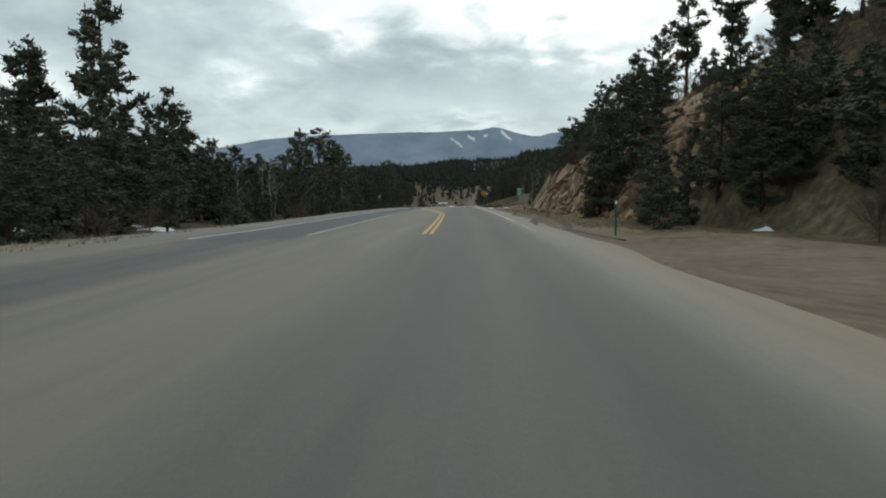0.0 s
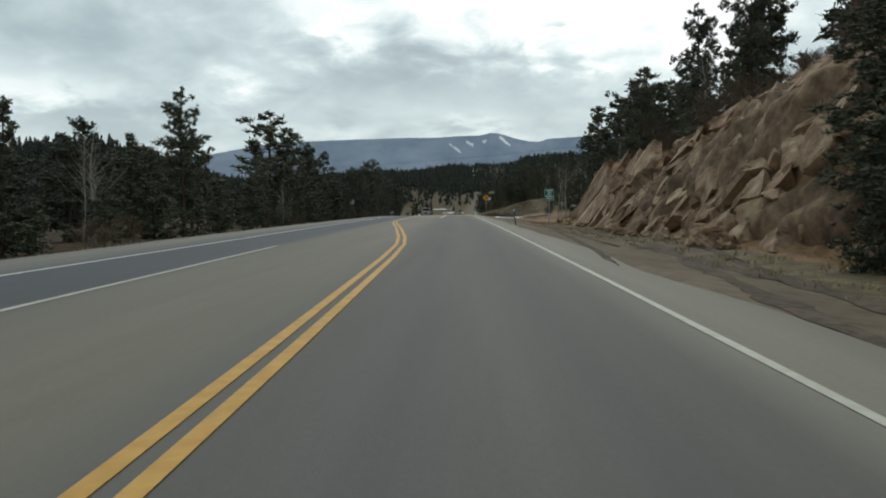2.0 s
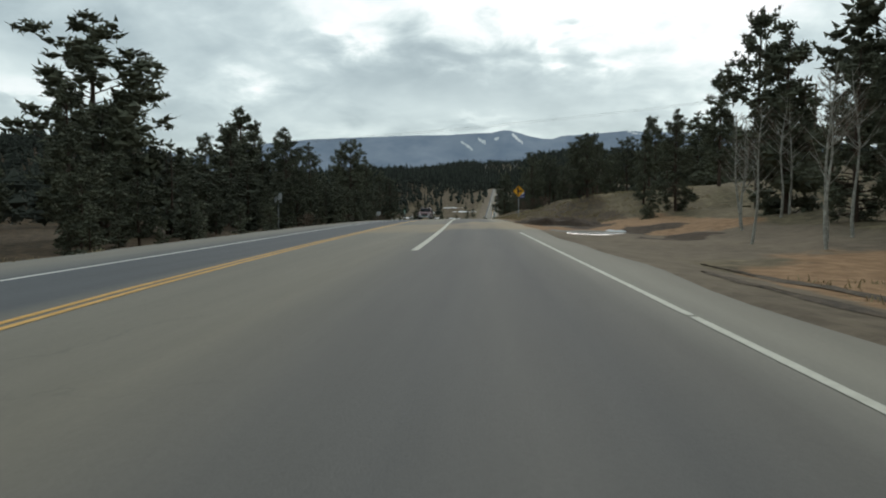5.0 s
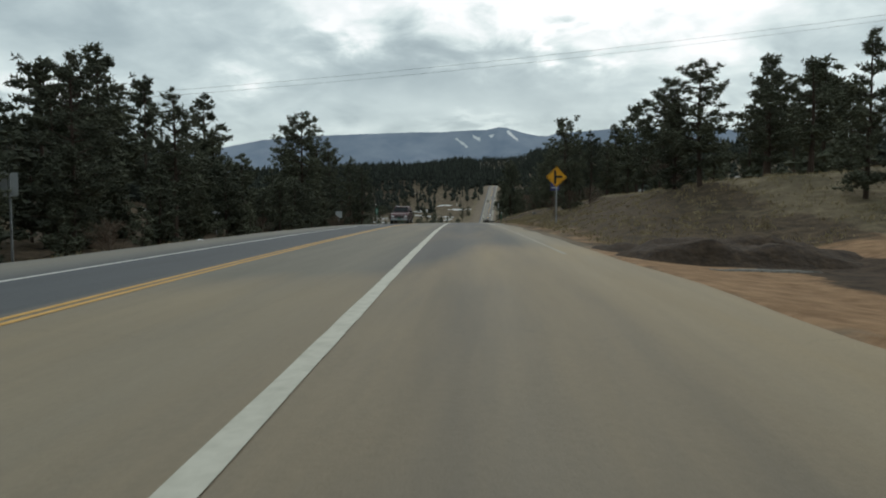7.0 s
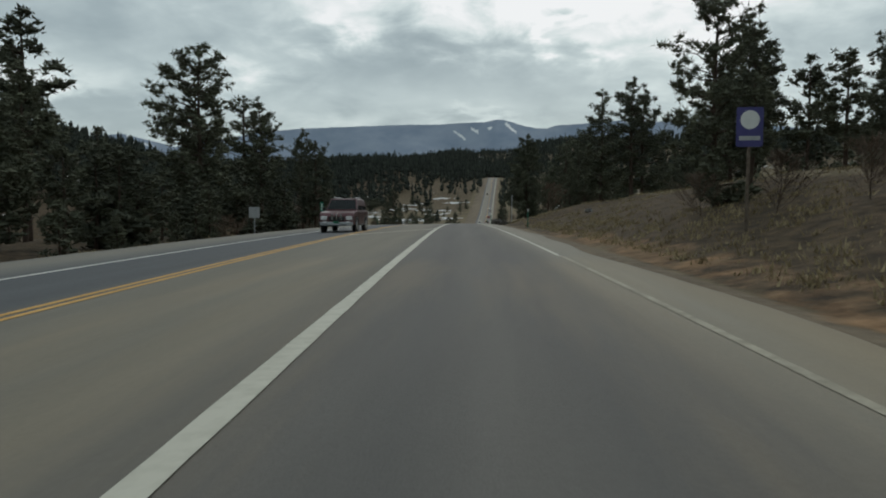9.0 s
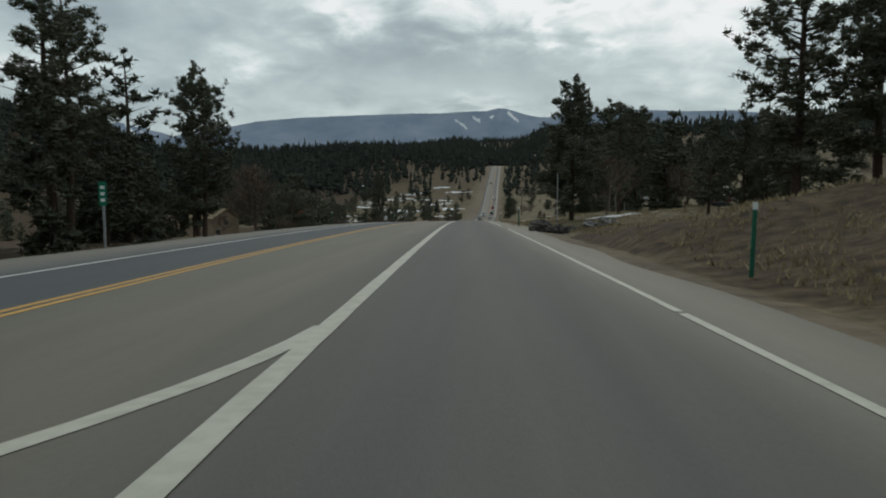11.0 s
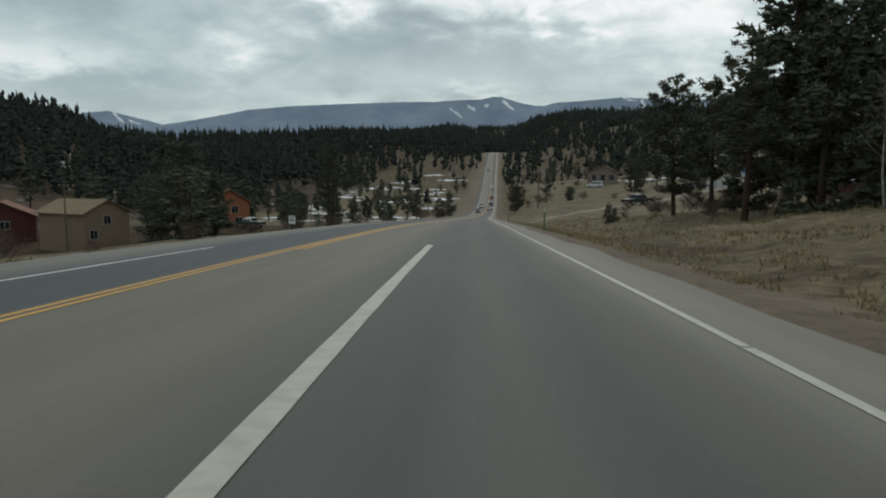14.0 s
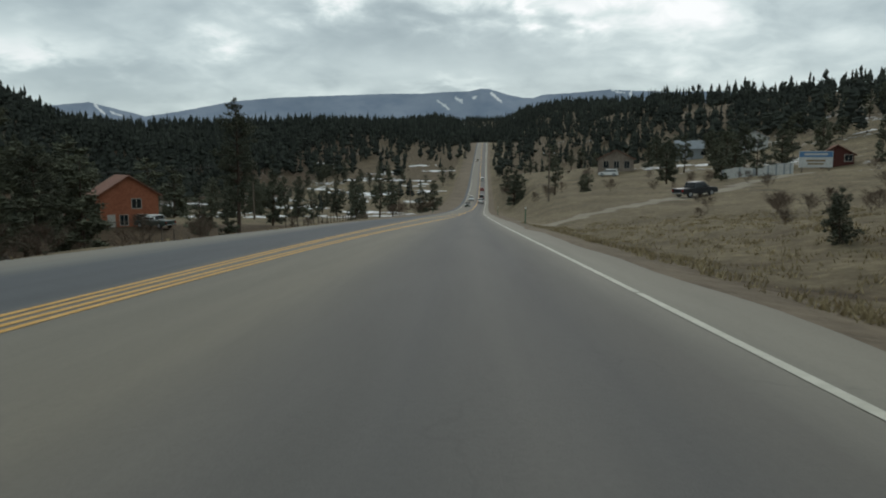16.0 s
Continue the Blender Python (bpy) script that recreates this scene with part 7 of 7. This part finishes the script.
SHAPES = {  # length, width, waist and roof outlines as (along, up), along from the rear to the front
    "sedan": (4.6, 1.8, [(-2.3, 0.35), (-2.28, 0.85), (-2.1, 0.98), (-1.2, 1.0), (1.0, 0.98), (2.1, 0.80), (2.28, 0.6), (2.3, 0.32), (2.0, 0.22), (-2.1, 0.22)], [(-1.75, 0.98), (-1.1, 1.42), (0.25, 1.45), (1.05, 0.98)]),
    "suv": (4.7, 1.9, [(-2.3, 0.45), (-2.3, 1.0), (-2.2, 1.12), (1.1, 1.12), (2.15, 1.04), (2.32, 0.85), (2.34, 0.45), (2.1, 0.34), (-2.1, 0.34)], [(-2.25, 1.11), (-2.0, 1.78), (0.4, 1.82), (1.15, 1.11)]),
    "offroad": (4.6, 1.88, [(-2.25, 0.50), (-2.27, 0.98), (-2.2, 1.16), (0.95, 1.15), (1.75, 1.11), (2.12, 1.04), (2.24, 0.90), (2.26, 0.52), (2.05, 0.40), (-2.05, 0.42)], [(-2.2, 1.14), (-2.02, 1.80), (-1.0, 1.86), (0.28, 1.82), (0.98, 1.14)]),
    "pickup": (5.6, 1.95, [(-2.8, 0.55), (-2.8, 1.08), (-0.9, 1.10), (1.3, 1.12), (2.6, 1.02), (2.78, 0.8), (2.8, 0.5), (2.5, 0.38), (-2.6, 0.42)], [(-0.95, 1.09), (-0.75, 1.75), (0.75, 1.80), (1.45, 1.09)]),
}


def slab(outline, half, top_half=None, bevel=0.05):
    bm = bmesh.new()
    lo, hi = min(z for _, z in outline), max(z for _, z in outline)
    rows = []
    for s in (-1, 1):
        row = []
        for y, z in outline:
            k = (z - lo) / (hi - lo)
            row.append(bm.verts.new((s * (half + ((top_half or half) - half) * k), y, z)))
        rows.append(row)
    n = len(outline)
    bm.faces.new(rows[0])
    bm.faces.new(rows[1][::-1])
    for i in range(n):
        j = (i + 1) % n
        bm.faces.new((rows[0][i], rows[1][i], rows[1][j], rows[0][j]))
    bmesh.ops.recalc_face_normals(bm, faces=bm.faces)
    bmesh.ops.bevel(bm, geom=list(bm.edges), offset=bevel, segments=2, profile=0.6, affect="EDGES")
    return bm


def car(kind, paint, x, y, turn, label, z=None, pitch=0.0, second=None):
    ln, wd, low, cab = SHAPES[kind]
    fine = kind == "offroad"
    ob = tagged(new("car" if kind != "pickup" else "pickup_truck"), label, "car" if kind != "pickup" else "pickup truck")
    ob.empty_display_size = 0.3
    z = float(ground(x, y)) if z is None else z
    ob.matrix_basis = Matrix.LocRotScale((x, y, z), Euler((radians(pitch), 0, radians(turn))), None)
    body = part("body", slab(low, wd / 2, wd / 2 * 0.97), M[paint], ob, smooth=False)
    roof = part("cabin", slab(cab, wd / 2 * 0.93, wd / 2 * 0.76, 0.06), M[second or paint], ob)
    c = cab if len(cab) == 4 else [cab[0], cab[1], cab[3], cab[4]]
    for s in (-1, 1):  # side glass
        bm = bmesh.new()
        k = [(c[0][0] + 0.22, 0.10), (c[1][0] + 0.12, 0.86), (c[2][0] - 0.05, 0.86), (c[3][0] - 0.2, 0.10)]
        hgt = c[1][1] - c[0][1]
        vs = []
        for yy, f in k:
            xx = wd / 2 * (0.93 + (0.76 - 0.93) * f) + 0.006
            vs.append(bm.verts.new((s * xx, yy, c[0][1] + hgt * f)))
        bm.faces.new(vs)
        bmesh.ops.solidify(bm, geom=bm.faces[:], thickness=0.012)
        part("side_window", bm, M["glass_dark"], roof, "dark side glass")
    for a, b, name in ((c[3], c[2], "windscreen"), (c[0], c[1], "rear_window")):
        bm = bmesh.new()
        d = 0.012 if name == "windscreen" else -0.012
        vs = []
        for f, hw in ((0.12, 0.86), (0.12, -0.86), (0.9, -0.70), (0.9, 0.70)):
            vs.append(bm.verts.new((wd / 2 * hw, a[0] + (b[0] - a[0]) * f + d, a[1] + (b[1] - a[1]) * f + 0.012)))
        bm.faces.new(vs)
        bmesh.ops.solidify(bm, geom=bm.faces[:], thickness=0.01)
        part(name, bm, M["glass_dark"], roof, "dark glass")
    r = 0.33 if kind == "sedan" else 0.39
    for yy in (-ln * 0.3, ln * 0.31):
        for s in (-1, 1):
            wheel = part("wheel", rodded((s * (wd / 2 - 0.20), yy, r), (s * (wd / 2 + 0.01), yy, r), r, sides=20), M["tyre"], ob)
            part("rim", rodded((s * (wd / 2 - 0.05), yy, r), (s * (wd / 2 + 0.018), yy, r), r * 0.62, sides=14), M["steel"], wheel, "metal wheel rim")
    if fine:
        for s in (-1, 1):
            for yy in (-ln * 0.3, ln * 0.31):
                part("wheel_arch", rodded((s * (wd / 2 - 0.10), yy, r), (s * (wd / 2 + 0.005), yy, r), r + 0.09, sides=24), M["trim_black"], ob, "black wheel arch")
            part("roof_rail", rodded((s * 0.58, -1.75, 1.90), (s * 0.58, 0.15, 1.89), 0.022, sides=8), M["steel"], ob, "silver roof rail")
            part("running_board", boxed(s * (wd / 2) - 0.09, s * (wd / 2) + 0.09, -0.85, 0.85, 0.36, 0.42, bevel=0.02), M["trim_black"], ob)
            for yy in (-0.95, 0.05):
                part("door_handle", boxed(s * (wd / 2) - 0.02, s * (wd / 2) + 0.025, yy - 0.08, yy + 0.08, 0.98, 1.02, bevel=0.01), M["steel"], ob)
            for yy in (-1.15, -0.15, 0.85):
                part("door_gap", boxed(s * (wd / 2 - 0.005) - 0.006, s * (wd / 2 - 0.005) + 0.006, yy - 0.008, yy + 0.008, 0.50, 1.10, bevel=0.002), M["trim_black"], ob)
            part("fog_light", boxed(s * 0.62 - 0.10, s * 0.62 + 0.10, ln / 2, ln / 2 + 0.06, 0.50, 0.58, bevel=0.03), M["lamp_clear"], ob, "round fog light")
        for xx in (-0.24, 0.0, 0.24):
            part("grille_bar", boxed(xx - 0.05, xx + 0.05, ln / 2 - 0.05, ln / 2 + 0.02, 0.66, 0.98, bevel=0.02), M["chrome"], ob, "chrome grille bar")
        part("number_plate", boxed(-0.16, 0.16, ln / 2 + 0.04, ln / 2 + 0.062, 0.48, 0.60, bevel=0.004), M["post_green"], ob, "plain dark plate")
        part("skid_plate", boxed(-0.55, 0.55, ln / 2 - 0.06, ln / 2 + 0.055, 0.42, 0.52, bevel=0.03), M["steel"], ob, "silver skid plate")
    for s in (-1, 1):
        part("headlight", boxed(s * wd * 0.36 - 0.17, s * wd * 0.36 + 0.17, ln / 2 - 0.16, ln / 2 + 0.012, 0.66, 0.86, bevel=0.03), M["lamp_clear"], ob, "clear headlight")
        part("tail_light", boxed(s * wd * 0.41 - 0.10, s * wd * 0.41 + 0.10, -ln / 2 - 0.015, -ln / 2 + 0.1, 0.72, 0.98, bevel=0.03), M["lamp_red"], ob, "red tail light")
        part("mirror", boxed(s * (wd / 2 + 0.08) - 0.09, s * (wd / 2 + 0.08) + 0.09, c[3][0] - 0.35, c[3][0] - 0.22, c[3][1] + 0.05, c[3][1] + 0.2, bevel=0.03), M["trim_black"], ob)
    part("grille", boxed(-wd * 0.22, wd * 0.22, ln / 2 - 0.1, ln / 2 + 0.01, 0.62, 0.84, bevel=0.02), M["trim_black"], ob, "black grille")
    part("bumper", boxed(-wd * 0.47, wd * 0.47, ln / 2 - 0.12, ln / 2 + 0.05, 0.36, 0.56, bevel=0.04), M["trim_black"] if kind == "suv" else M["steel"] if fine else M[paint], ob)
    part("bumper", boxed(-wd * 0.47, wd * 0.47, -ln / 2 - 0.05, -ln / 2 + 0.12, 0.40, 0.60, bevel=0.04), M["chrome"] if kind == "pickup" else M[paint], ob)
    return ob


def on_road(kind, paint, u, y, facing, label):
    x = float(line_x(y)) + u
    slope = math.degrees(math.atan((float(road_z(y + 3)) - float(road_z(y - 3))) / 6))
    return car(kind, paint, x, y, 0 if facing > 0 else 180, label, float(road_z(y)) + float(cross_fall(np.array(u))) + 0.022, slope * facing)


on_road("offroad", "paint_maroon", -6.3, 192.6, -1, "dark maroon off-road car with a silver bumper on the oncoming lane")
on_road("pickup", "paint_white", 0.7, 528, 1, "white pickup seen from behind on the far slope")
on_road("suv", "paint_black", 0.7, 556, 1, "black car seen from behind on the far slope")
on_road("sedan", "paint_red", 0.7, 600, 1, "dark red car seen from behind climbing the far slope")
on_road("suv", "paint_white", 0.7, 650, 1, "pale car seen from behind climbing the far slope")
on_road("suv", "paint_white", -3.0, 545, -1, "white car coming down the far slope")
on_road("sedan", "paint_green", -3.0, 500, -1, "dark car coming up from the valley")
on_road("sedan", "paint_tan", -3.0, 760, -1, "tan car far up the road")
p = at_road(27.7, 367)
car("pickup", "paint_black", p.x, p.y, -62, "black pickup truck on the dirt drive", pitch=3)
car("pickup", "paint_green", -51.5, 372, 68, "dark green pickup with a white camper top by the red house", second="paint_white")
car("sedan", "paint_silver", -60, 352, 60, "grey car parked among the trees")
car("suv", "paint_white", 24, 455, 75, "white car parked before the stone house")
